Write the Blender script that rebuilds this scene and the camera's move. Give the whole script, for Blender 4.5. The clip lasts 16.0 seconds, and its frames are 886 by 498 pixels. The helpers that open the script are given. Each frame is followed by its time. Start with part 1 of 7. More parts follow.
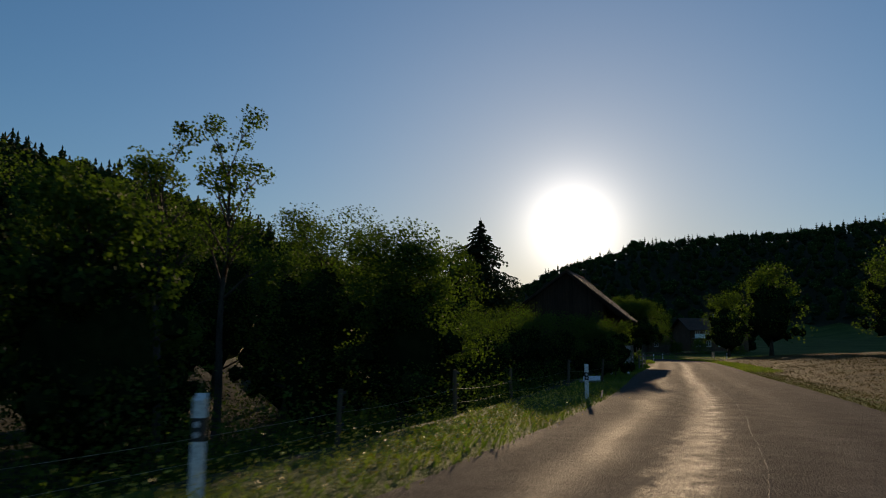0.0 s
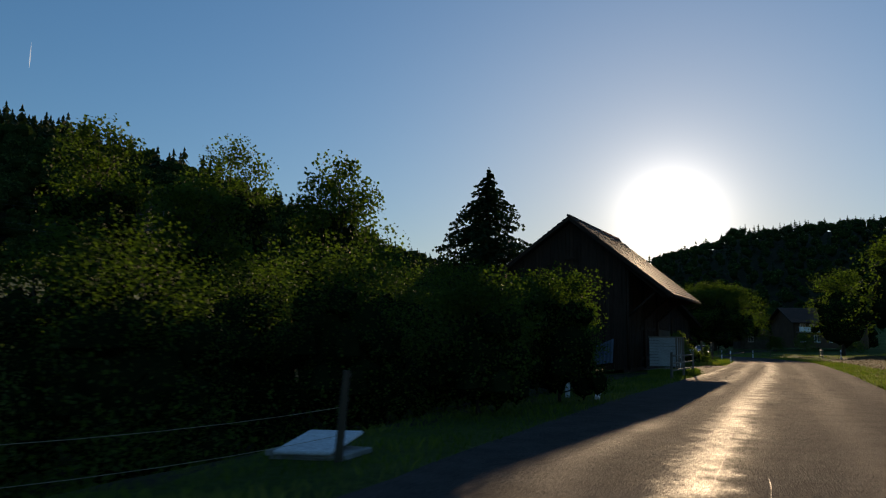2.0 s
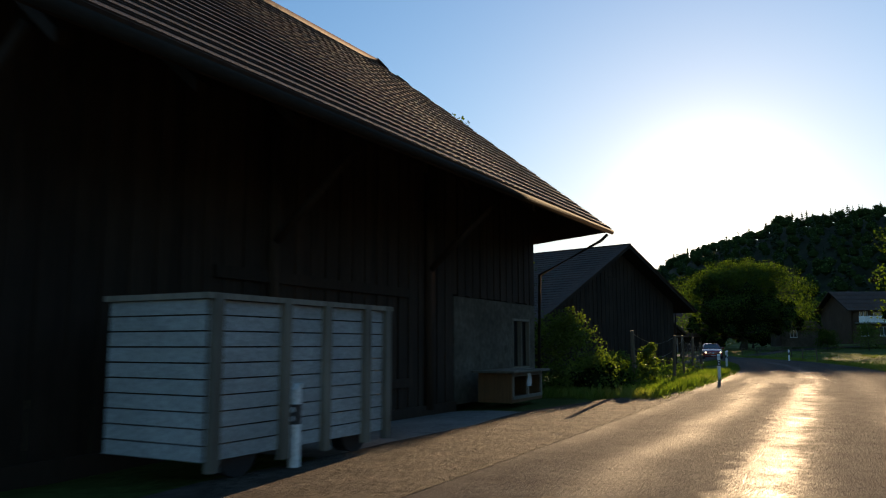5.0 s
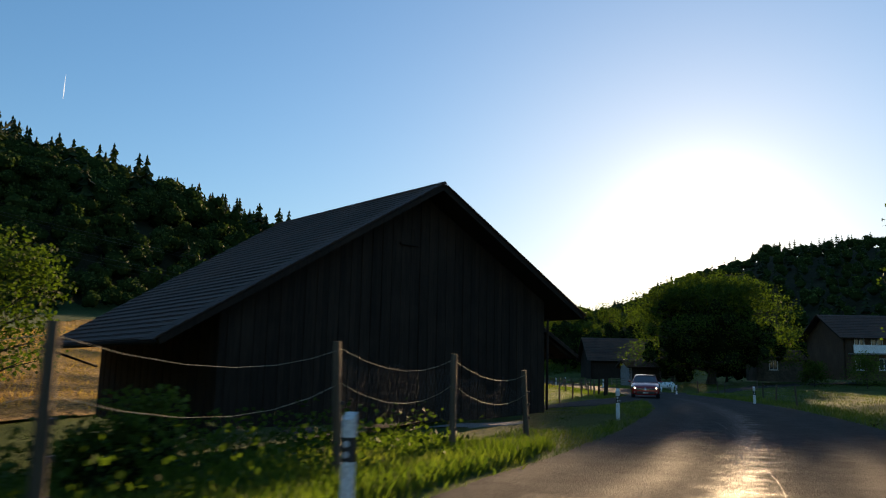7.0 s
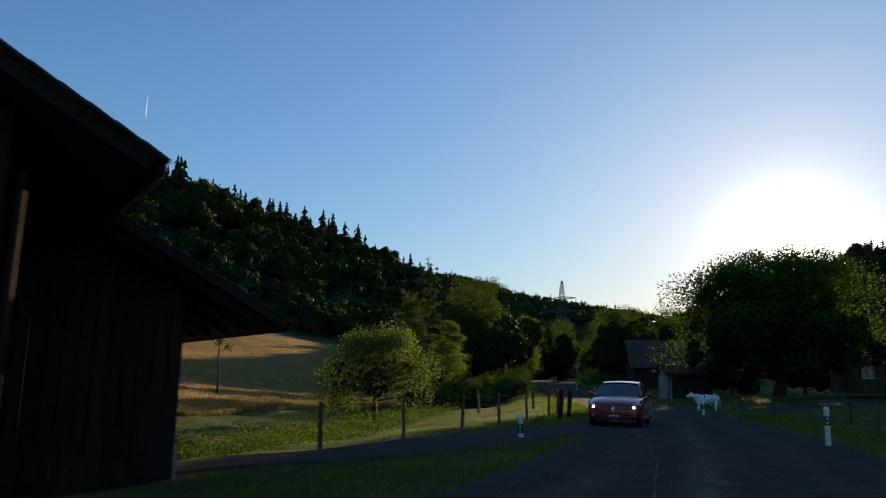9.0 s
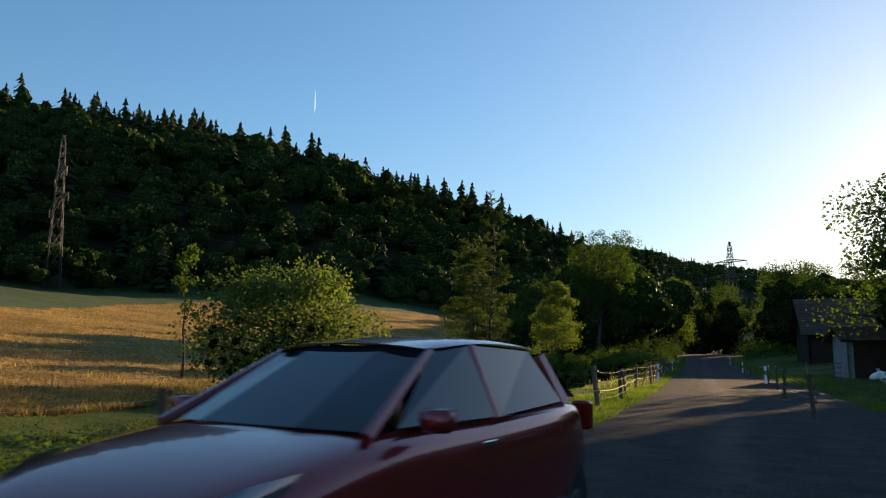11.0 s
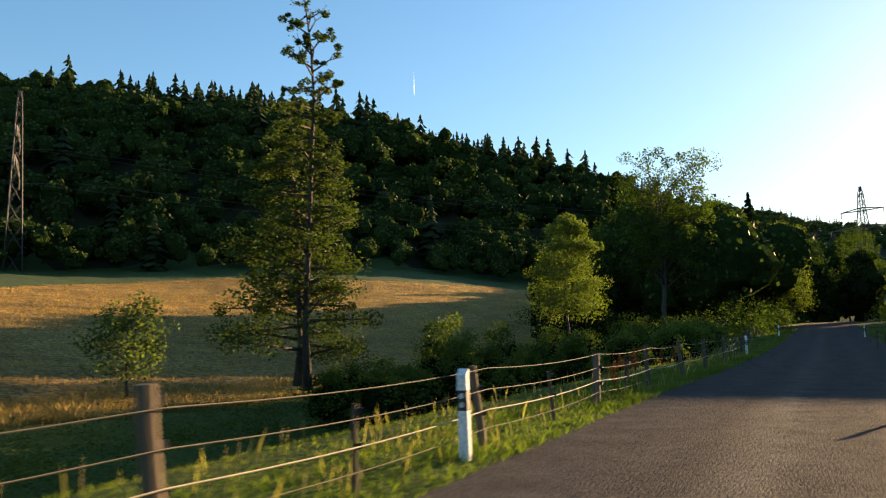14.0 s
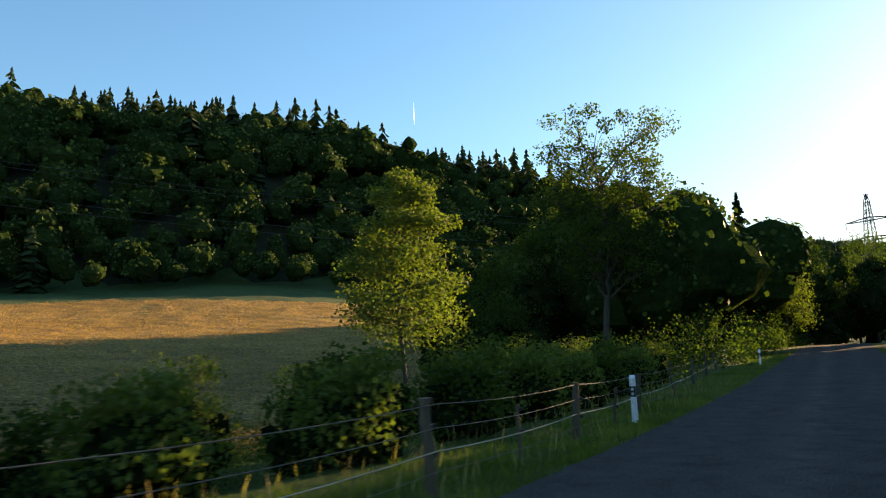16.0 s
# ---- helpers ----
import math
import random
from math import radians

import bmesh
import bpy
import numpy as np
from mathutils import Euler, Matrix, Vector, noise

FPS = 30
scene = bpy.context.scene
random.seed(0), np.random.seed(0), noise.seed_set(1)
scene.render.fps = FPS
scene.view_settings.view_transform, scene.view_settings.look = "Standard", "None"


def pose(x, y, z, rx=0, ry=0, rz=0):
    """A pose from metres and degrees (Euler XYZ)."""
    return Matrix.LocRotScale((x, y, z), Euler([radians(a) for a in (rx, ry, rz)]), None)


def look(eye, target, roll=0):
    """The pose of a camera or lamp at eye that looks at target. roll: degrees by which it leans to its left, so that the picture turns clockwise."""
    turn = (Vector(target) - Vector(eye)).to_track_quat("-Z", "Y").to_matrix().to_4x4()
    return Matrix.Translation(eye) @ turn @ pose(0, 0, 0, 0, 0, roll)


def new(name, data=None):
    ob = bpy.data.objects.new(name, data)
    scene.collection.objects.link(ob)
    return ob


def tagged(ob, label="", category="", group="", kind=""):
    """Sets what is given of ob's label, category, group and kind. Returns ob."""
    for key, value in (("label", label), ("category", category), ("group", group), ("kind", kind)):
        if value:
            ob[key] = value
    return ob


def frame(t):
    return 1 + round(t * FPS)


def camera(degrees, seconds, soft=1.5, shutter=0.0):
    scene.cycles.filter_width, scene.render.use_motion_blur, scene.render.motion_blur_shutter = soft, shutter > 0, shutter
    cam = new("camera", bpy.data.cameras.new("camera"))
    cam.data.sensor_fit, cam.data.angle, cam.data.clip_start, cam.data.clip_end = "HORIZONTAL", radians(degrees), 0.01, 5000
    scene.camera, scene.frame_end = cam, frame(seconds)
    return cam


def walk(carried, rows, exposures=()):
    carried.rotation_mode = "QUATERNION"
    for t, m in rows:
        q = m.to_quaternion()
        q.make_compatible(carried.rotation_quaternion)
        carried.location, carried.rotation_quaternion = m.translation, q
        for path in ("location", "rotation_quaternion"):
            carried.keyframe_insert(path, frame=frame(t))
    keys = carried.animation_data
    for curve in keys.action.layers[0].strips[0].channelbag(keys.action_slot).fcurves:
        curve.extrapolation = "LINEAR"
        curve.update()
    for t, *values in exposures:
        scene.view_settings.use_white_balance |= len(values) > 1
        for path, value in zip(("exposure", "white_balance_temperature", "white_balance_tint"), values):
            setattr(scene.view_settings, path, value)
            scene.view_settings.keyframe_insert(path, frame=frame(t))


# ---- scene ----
cam = camera(61.05, 16.0, soft=1.1, shutter=0.2)

PATH = [
    (0.0, (0.000, -0.000, 1.357), (0.001, 19.825, 3.999), 0.51),
    (0.5, (2.569, 6.211, 1.353), (1.978, 26.026, 4.001), 1.57),
    (1.0, (5.072, 12.429, 1.350), (3.566, 32.215, 3.853), 1.67),
    (1.5, (7.282, 18.670, 1.343), (5.376, 38.370, 4.217), 0.90),
    (2.0, (9.385, 25.135, 1.336), (6.905, 44.826, 3.809), 0.89),
    (2.5, (11.273, 31.422, 1.338), (8.035, 51.017, 3.698), 0.51),
    (3.0, (13.082, 37.673, 1.338), (9.708, 57.241, 3.732), 0.07),
    (3.5, (14.928, 43.716, 1.344), (11.458, 63.263, 3.770), -0.11),
    (4.0, (16.799, 49.631, 1.348), (13.265, 69.162, 3.807), -0.15),
    (4.5, (18.683, 55.498, 1.349), (15.113, 75.018, 3.841), -0.12),
    (5.0, (20.568, 61.396, 1.346), (16.984, 80.909, 3.875), -0.04),
    (5.5, (22.443, 67.407, 1.342), (18.859, 86.915, 3.912), 0.12),
    (6.0, (24.297, 73.609, 1.342), (20.720, 93.112, 3.958), 0.42),
    (6.5, (26.024, 79.606, 1.346), (22.027, 98.982, 4.276), 0.43),
    (7.0, (27.834, 85.577, 1.364), (24.501, 105.031, 4.594), 1.16),
    (7.5, (29.444, 91.331, 1.366), (25.614, 110.643, 4.886), 1.28),
    (8.0, (31.086, 97.242, 1.365), (26.406, 116.407, 4.653), 1.42),
    (8.5, (32.387, 103.019, 1.359), (27.870, 122.155, 5.022), 0.83),
    (9.0, (33.545, 109.030, 1.337), (28.329, 128.025, 4.797), 1.26),
    (9.5, (34.468, 114.889, 1.327), (28.191, 133.605, 4.542), 1.73),
    (10.0, (35.066, 120.746, 1.336), (27.711, 139.090, 4.400), 1.29),
    (10.5, (35.353, 126.604, 1.345), (26.960, 144.517, 4.293), 0.75),
    (11.0, (35.341, 132.467, 1.352), (26.007, 149.931, 4.156), 0.43),
    (11.5, (35.044, 138.337, 1.358), (24.909, 155.386, 3.931), 0.34),
    (12.0, (34.473, 144.219, 1.364), (23.723, 160.941, 3.557), 0.33),
    (12.5, (33.643, 150.116, 1.361), (22.504, 166.649, 2.964), 0.11),
    (13.0, (32.756, 156.061, 1.347), (21.105, 172.248, 2.838), -0.09),
    (13.5, (31.930, 161.952, 1.329), (20.044, 177.872, 3.627), -0.94),
    (14.0, (30.924, 168.028, 1.332), (19.106, 184.000, 3.616), -1.31),
    (14.5, (29.871, 174.201, 1.345), (18.070, 190.141, 3.923), -2.16),
    (15.0, (28.710, 180.501, 1.360), (16.904, 196.428, 3.995), -1.96),
    (15.5, (27.632, 186.840, 1.360), (15.728, 202.629, 4.362), -2.04),
    (16.0, (26.712, 193.245, 1.344), (14.889, 209.093, 4.350), -2.01),
]
EXPOSURES = [(0.0, 0.0, 6850, 15), (3.0, 0.54, 6950, 15), (5.5, 1.15, 7500, 16), (7.5, 1.1, 7400, 16), (8.5, 1.05, 7250, 16), (9.2, 0.7, 6900, 16), (10.0, 0.97, 7100, 17), (12.0, 1.47, 8050, 16), (13.5, 1.72, 8300, 16), (16.0, 1.97, 8350, 16)]
walk(cam, [(t, look(eye, target, roll)) for t, eye, target, roll in PATH], EXPOSURES)

# ---- light ----
SUN_AZ, SUN_EL = 9.9, 9.2          # degrees clockwise from +y, and above the horizon
world = bpy.data.worlds.new("sky")
scene.world = world
world.use_nodes = True
wn = world.node_tree.nodes
sky = wn.new("ShaderNodeTexSky")
sky.sky_type = "NISHITA"
sky.sun_disc = False
sky.sun_elevation, sky.sun_rotation = radians(SUN_EL), radians(SUN_AZ)
sky.altitude, sky.air_density, sky.dust_density, sky.ozone_density = 500, 1.0, 0.3, 3.0
wn["Background"].inputs[1].default_value = 0.125
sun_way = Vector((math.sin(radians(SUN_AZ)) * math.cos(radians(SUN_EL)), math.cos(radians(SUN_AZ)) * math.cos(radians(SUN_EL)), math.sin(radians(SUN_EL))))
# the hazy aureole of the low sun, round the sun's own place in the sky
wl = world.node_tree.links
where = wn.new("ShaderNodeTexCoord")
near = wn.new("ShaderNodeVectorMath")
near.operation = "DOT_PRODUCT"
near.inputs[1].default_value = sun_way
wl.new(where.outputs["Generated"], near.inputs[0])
rich = wn.new("ShaderNodeHueSaturation")
rich.inputs["Saturation"].default_value = 1.13
rich.inputs["Hue"].default_value = 0.497
wl.new(sky.outputs[0], rich.inputs["Color"])
# thin even haze evens out the brightness of the sky towards the horizon
lum = wn.new("ShaderNodeRGBToBW")
wl.new(rich.outputs[0], lum.inputs[0])
haze = wn.new("ShaderNodeMath")
haze.operation = "MULTIPLY_ADD"
haze.inputs[1].default_value, haze.inputs[2].default_value = 0.15, 1.0
wl.new(lum.outputs[0], haze.inputs[0])
thin = wn.new("ShaderNodeMath")
thin.operation = "DIVIDE"
thin.inputs[0].default_value = 1.0
wl.new(haze.outputs[0], thin.inputs[1])
even = wn.new("ShaderNodeVectorMath")
even.operation = "SCALE"
wl.new(rich.outputs[0], even.inputs[0])
wl.new(thin.outputs[0], even.inputs["Scale"])
total = even.outputs[0]
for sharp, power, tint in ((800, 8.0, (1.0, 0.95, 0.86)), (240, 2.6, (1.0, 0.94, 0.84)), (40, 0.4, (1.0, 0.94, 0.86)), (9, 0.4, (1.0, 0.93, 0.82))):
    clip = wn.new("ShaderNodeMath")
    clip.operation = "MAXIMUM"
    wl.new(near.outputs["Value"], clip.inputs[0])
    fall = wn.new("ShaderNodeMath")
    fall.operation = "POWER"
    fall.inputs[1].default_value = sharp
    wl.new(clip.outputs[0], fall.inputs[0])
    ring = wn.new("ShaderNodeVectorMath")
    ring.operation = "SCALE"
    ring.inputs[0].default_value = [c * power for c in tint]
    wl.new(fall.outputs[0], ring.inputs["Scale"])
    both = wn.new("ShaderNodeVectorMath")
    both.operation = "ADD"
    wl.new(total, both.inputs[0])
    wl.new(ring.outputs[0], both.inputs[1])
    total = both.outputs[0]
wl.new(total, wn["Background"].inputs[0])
sun = new("sun", bpy.data.lights.new("sun", "SUN"))
sun.data.energy, sun.data.angle, sun.data.color = 5.0, radians(0.53), (1.0, 0.75, 0.46)
sun.matrix_world = look(sun_way * 100, (0, 0, 0))


# ---- materials ----
def node_mat(name, rough=0.8, metal=0.0, spec=0.4):
    m = bpy.data.materials.new(name)
    m.use_nodes = True
    nt = m.node_tree
    b = nt.nodes["Principled BSDF"]
    b.inputs["Roughness"].default_value, b.inputs["Metallic"].default_value = rough, metal
    b.inputs["Specular IOR Level"].default_value = spec
    return m, nt, b


def noise_node(nt, scale, detail=4.0, rough=0.6, stretch=None, coord="Object"):
    n = nt.nodes.new("ShaderNodeTexNoise")
    n.inputs["Scale"].default_value, n.inputs["Detail"].default_value, n.inputs["Roughness"].default_value = scale, detail, rough
    c = nt.nodes.new("ShaderNodeTexCoord")
    out = c.outputs[coord]
    if stretch:
        mp = nt.nodes.new("ShaderNodeMapping")
        mp.inputs["Scale"].default_value = stretch
        nt.links.new(out, mp.inputs[0])
        out = mp.outputs[0]
    nt.links.new(out, n.inputs["Vector"])
    return n


def ramp(nt, fac, stops):
    r = nt.nodes.new("ShaderNodeValToRGB")
    while len(r.color_ramp.elements) < len(stops):
        r.color_ramp.elements.new(0.5)
    for e, (p, c) in zip(r.color_ramp.elements, stops):
        e.position, e.color = p, (*c, 1)
    nt.links.new(fac, r.inputs[0])
    return r


def mixed(nt, fac, a, b, mode="MIX"):
    m = nt.nodes.new("ShaderNodeMix")
    m.data_type, m.blend_type = "RGBA", mode
    for sock, val in ((m.inputs[0], fac), (m.inputs[6], a), (m.inputs[7], b)):
        if isinstance(val, (int, float)):
            sock.default_value = val
        elif isinstance(val, tuple):
            sock.default_value = (*val, 1)
        else:
            nt.links.new(val, sock)
    return m.outputs[2]


def bump(nt, b, height, strength, dist=0.02):
    n = nt.nodes.new("ShaderNodeBump")
    n.inputs["Strength"].default_value, n.inputs["Distance"].default_value = strength, dist
    nt.links.new(height, n.inputs["Height"])
    nt.links.new(n.outputs[0], b.inputs["Normal"])


def two_scale(name, lo, hi, s1=0.4, s2=6.0, rough=0.85, bump_k=0.4, spec=0.3, stretch=None, dist=0.02, metal=0.0, third=None):
    """A surface whose colour wanders between lo and hi at a large and a small scale."""
    m, nt, b = node_mat(name, rough, metal, spec)
    a, c = noise_node(nt, s1, 3, stretch=stretch), noise_node(nt, s2, 5, 0.65, stretch=stretch)
    col = ramp(nt, a.outputs[0], [(0.3, lo), (0.7, hi)]).outputs[0]
    fine = ramp(nt, c.outputs[0], [(0.3, (0.6, 0.6, 0.6)), (0.72, (1.25, 1.25, 1.25))]).outputs[0]
    col = mixed(nt, 1.0, col, fine, "MULTIPLY")
    if third:
        col = mixed(nt, ramp(nt, noise_node(nt, s1 * 3.1, 4).outputs[0], [(0.55, (0, 0, 0)), (0.7, (1, 1, 1))]).outputs[0], col, third)
    nt.links.new(col, b.inputs["Base Color"])
    bump(nt, b, c.outputs[0], bump_k, dist)
    return m


def leaf_mat(name, dark, light, glow=0.45, s=0.5, ripe=None):
    """Leaves: diffuse in front, and the light of the low sun shining through them."""
    m = bpy.data.materials.new(name)
    m.use_nodes = True
    nt = m.node_tree
    b = nt.nodes["Principled BSDF"]
    b.inputs["Roughness"].default_value, b.inputs["Specular IOR Level"].default_value = 0.7, 0.08
    g = nt.nodes.new("ShaderNodeNewGeometry")
    r = ramp(nt, g.outputs["Random Per Island"], [(0.0, dark), (1.0, light)])
    n = noise_node(nt, s, 3)
    col = mixed(nt, 1.0, r.outputs[0], ramp(nt, n.outputs[0], [(0.3, (0.6, 0.62, 0.6)), (0.7, (1.3, 1.25, 1.1))]).outputs[0], "MULTIPLY")
    if ripe:
        col = mixed(nt, ramp(nt, n.outputs[0], [(0.5, (0, 0, 0)), (0.75, (1, 1, 1))]).outputs[0], col, ripe)
    nt.links.new(col, b.inputs["Base Color"])
    tr = nt.nodes.new("ShaderNodeBsdfTranslucent")
    nt.links.new(mixed(nt, 1.0, col, (1.25, 1.42, 0.55), "MULTIPLY"), tr.inputs[0])
    mx = nt.nodes.new("ShaderNodeMixShader")
    mx.inputs[0].default_value = glow
    nt.links.new(b.outputs[0], mx.inputs[1])
    nt.links.new(tr.outputs[0], mx.inputs[2])
    nt.links.new(mx.outputs[0], nt.nodes["Material Output"].inputs[0])
    return m


def asphalt_mat():
    """Old asphalt: coarse grain, paler stone chips, and smoother wheel tracks along the lanes."""
    m, nt, b = node_mat("asphalt", 0.8, 0, 0.2)
    big, mid, fine = noise_node(nt, 0.22, 4, 0.6), noise_node(nt, 1.6, 5, 0.7), noise_node(nt, 26, 4, 0.85)
    uv = nt.nodes.new("ShaderNodeUVMap")
    wave = nt.nodes.new("ShaderNodeTexWave")
    wave.wave_type, wave.bands_direction = "BANDS", "X"
    wave.inputs["Scale"].default_value, wave.inputs["Distortion"].default_value = 0.2, 2.5
    wave.inputs["Detail"].default_value, wave.inputs["Phase Offset"].default_value = 2, 1.2
    nt.links.new(uv.outputs[0], wave.inputs["Vector"])
    col = ramp(nt, mid.outputs[0], [(0.3, (0.050, 0.0455, 0.042)), (0.7, (0.086, 0.079, 0.0735))]).outputs[0]
    col = mixed(nt, 1.0, col, ramp(nt, fine.outputs[0], [(0.34, (0.42, 0.42, 0.42)), (0.62, (1.4, 1.38, 1.35)), (0.72, (2.1, 2.05, 2.0))]).outputs[0], "MULTIPLY")
    nt.links.new(col, b.inputs["Base Color"])
    tr = mixed(nt, 0.9, wave.outputs["Color"], big.outputs["Color"], "MULTIPLY")
    # the worn, polished joint beside the middle of the road
    sep = nt.nodes.new("ShaderNodeSeparateXYZ")
    nt.links.new(uv.outputs[0], sep.inputs[0])
    ragged = noise_node(nt, 1.6, 9, 0.8)
    side = nt.nodes.new("ShaderNodeMath")
    side.operation = "MULTIPLY_ADD"
    side.inputs[1].default_value, side.inputs[2].default_value = 2.2, -1.1
    nt.links.new(ragged.outputs[0], side.inputs[0])
    off = nt.nodes.new("ShaderNodeMath")
    off.operation = "ADD"
    nt.links.new(sep.outputs[0], off.inputs[0])
    nt.links.new(side.outputs[0], off.inputs[1])
    band = nt.nodes.new("ShaderNodeMapRange")
    band.inputs["From Min"].default_value, band.inputs["From Max"].default_value = -0.2, 1.8
    nt.links.new(off.outputs[0], band.inputs["Value"])
    joint = ramp(nt, band.outputs[0], [(0.28, (0, 0, 0)), (0.42, (1, 1, 1)), (0.56, (1, 1, 1)), (0.70, (0, 0, 0))]).outputs[0]
    fade = nt.nodes.new("ShaderNodeMapRange")     # less worn where the road runs out of the hamlet
    fade.inputs["From Min"].default_value, fade.inputs["From Max"].default_value = 105, 135
    fade.inputs["To Min"].default_value, fade.inputs["To Max"].default_value = 1.0, 0.3
    place, sep_place = nt.nodes.new("ShaderNodeTexCoord"), nt.nodes.new("ShaderNodeSeparateXYZ")
    nt.links.new(place.outputs["Object"], sep_place.inputs[0])
    nt.links.new(sep_place.outputs[1], fade.inputs["Value"])
    joint = mixed(nt, 1.0, joint, fade.outputs[0], "MULTIPLY")
    chips = noise_node(nt, 55, 3, 0.8)
    joint = mixed(nt, 1.0, joint, ramp(nt, chips.outputs[0], [(0.38, (0.08, 0.08, 0.08)), (0.62, (1, 1, 1))]).outputs[0], "MULTIPLY")
    rough = ramp(nt, tr, [(0.15, (0.95, 0.95, 0.95)), (0.5, (0.82, 0.82, 0.82)), (0.75, (0.66, 0.66, 0.66))]).outputs[0]
    nt.links.new(mixed(nt, joint, (0.014, 0.014, 0.014), (0.14, 0.14, 0.14)), b.inputs["Specular IOR Level"])
    nt.links.new(mixed(nt, joint, rough, ramp(nt, mid.outputs[0], [(0.35, (0.75, 0.75, 0.75)), (0.65, (0.45, 0.45, 0.45))]).outputs[0]), b.inputs["Roughness"])
    vor = nt.nodes.new("ShaderNodeTexVoronoi")
    vor.inputs["Scale"].default_value = 45
    c = nt.nodes.new("ShaderNodeTexCoord")
    nt.links.new(c.outputs["Object"], vor.inputs["Vector"])
    bump(nt, b, mixed(nt, 0.5, vor.outputs["Distance"], fine.outputs["Color"]), 0.75, 0.04)
    return m


def wood_mat(name, lo, hi, rough=0.85):
    m, nt, b = node_mat(name, rough, 0, 0.25)
    grain = noise_node(nt, 3.0, 6, 0.7, (6, 6, 0.35))
    wear = noise_node(nt, 0.5, 4)
    info = nt.nodes.new("ShaderNodeObjectInfo")
    col = ramp(nt, grain.outputs[0], [(0.3, lo), (0.7, hi)]).outputs[0]
    col = mixed(nt, 1.0, col, ramp(nt, info.outputs["Random"], [(0, (0.7, 0.7, 0.7)), (1, (1.25, 1.22, 1.2))]).outputs[0], "MULTIPLY")
    col = mixed(nt, ramp(nt, wear.outputs[0], [(0.5, (0, 0, 0)), (0.8, (0.3, 0.3, 0.3))]).outputs[0], col, tuple(2.2 * c for c in hi))
    nt.links.new(col, b.inputs["Base Color"])
    bump(nt, b, grain.outputs[0], 0.6, 0.01)
    return m


def plain(name, col, rough=0.5, metal=0.0, spec=0.5, vary=0.15):
    return two_scale(name, tuple(c * (1 - vary) for c in col), tuple(c * (1 + vary) for c in col), 1.5, 25, rough, 0.12, spec, metal=metal)


def glow_mat(name, col, power):
    m, nt, b = node_mat(name, 0.3)
    b.inputs["Emission Color"].default_value, b.inputs["Emission Strength"].default_value = (*col, 1), power
    return m


def glass_mat(name, tint=(0.03, 0.04, 0.05), rough=0.04, spec=0.6):
    m, nt, b = node_mat(name, rough, 0, spec)
    n = noise_node(nt, 3, 2)
    nt.links.new(ramp(nt, n.outputs[0], [(0.3, tint), (0.7, tuple(t * 1.5 for t in tint))]).outputs[0], b.inputs["Base Color"])
    return m


ASPHALT = asphalt_mat()


def seal_mat():
    """Smoother tar of repairs, worn in blotches."""
    m, nt, b = node_mat("tar_seal", 0.6, 0, 0.3)
    blot, fine = noise_node(nt, 1.1, 6, 0.7), noise_node(nt, 30, 4, 0.8)
    col = mixed(nt, 1.0, ramp(nt, blot.outputs[0], [(0.35, (0.03, 0.029, 0.028)), (0.65, (0.06, 0.056, 0.053))]).outputs[0], ramp(nt, fine.outputs[0], [(0.35, (0.4, 0.4, 0.4)), (0.7, (1.8, 1.75, 1.7))]).outputs[0], "MULTIPLY")
    nt.links.new(col, b.inputs["Base Color"])
    nt.links.new(ramp(nt, blot.outputs[0], [(0.35, (0.92, 0.92, 0.92)), (0.5, (0.66, 0.66, 0.66)), (0.68, (0.5, 0.5, 0.5))]).outputs[0], b.inputs["Roughness"])
    bump(nt, b, fine.outputs[0], 0.9, 0.015)
    return m


SEAL = seal_mat()
GRASS = two_scale("grass_ground", (0.04, 0.07, 0.016), (0.095, 0.125, 0.033), 0.12, 6.0, 0.9, 1.0, 0.05, dist=0.2, third=(0.085, 0.11, 0.03))
MEADOW = two_scale("meadow_ground", (0.035, 0.07, 0.018), (0.06, 0.10, 0.028), 0.05, 1.2, 0.9, 0.8, 0.2, dist=0.1)
HAY = two_scale("mown_hay", (0.05, 0.042, 0.02), (0.11, 0.085, 0.042), 0.3, 5, 0.9, 1.0, 0.05, dist=0.25, third=(0.07, 0.09, 0.03))
FOREST_FLOOR = two_scale("forest_floor", (0.018, 0.022, 0.01), (0.04, 0.04, 0.02), 0.1, 2, 0.95, 0.6, 0.1, dist=0.1)


def wheat_mat():
    """Ripe wheat seen from afar: ears and gaps, drawn out in rows, with thin and laid places."""
    m, nt, b = node_mat("wheat_ears", 0.9, 0, 0.15)
    big, row, ears = noise_node(nt, 0.07, 4), noise_node(nt, 0.55, 6, 0.75, (1.0, 0.35, 1.0)), noise_node(nt, 3.2, 7, 0.8)
    col = ramp(nt, big.outputs[0], [(0.3, (0.24, 0.14, 0.046)), (0.7, (0.37, 0.235, 0.082))]).outputs[0]
    col = mixed(nt, 1.0, col, ramp(nt, row.outputs[0], [(0.32, (0.62, 0.64, 0.62)), (0.66, (1.25, 1.22, 1.15))]).outputs[0], "MULTIPLY")
    col = mixed(nt, 1.0, col, ramp(nt, ears.outputs[0], [(0.36, (0.25, 0.24, 0.21)), (0.5, (0.95, 0.95, 0.95)), (0.64, (1.9, 1.85, 1.7))]).outputs[0], "MULTIPLY")
    nt.links.new(col, b.inputs["Base Color"])
    bump(nt, b, ears.outputs[0], 1.0, 0.3)
    return m


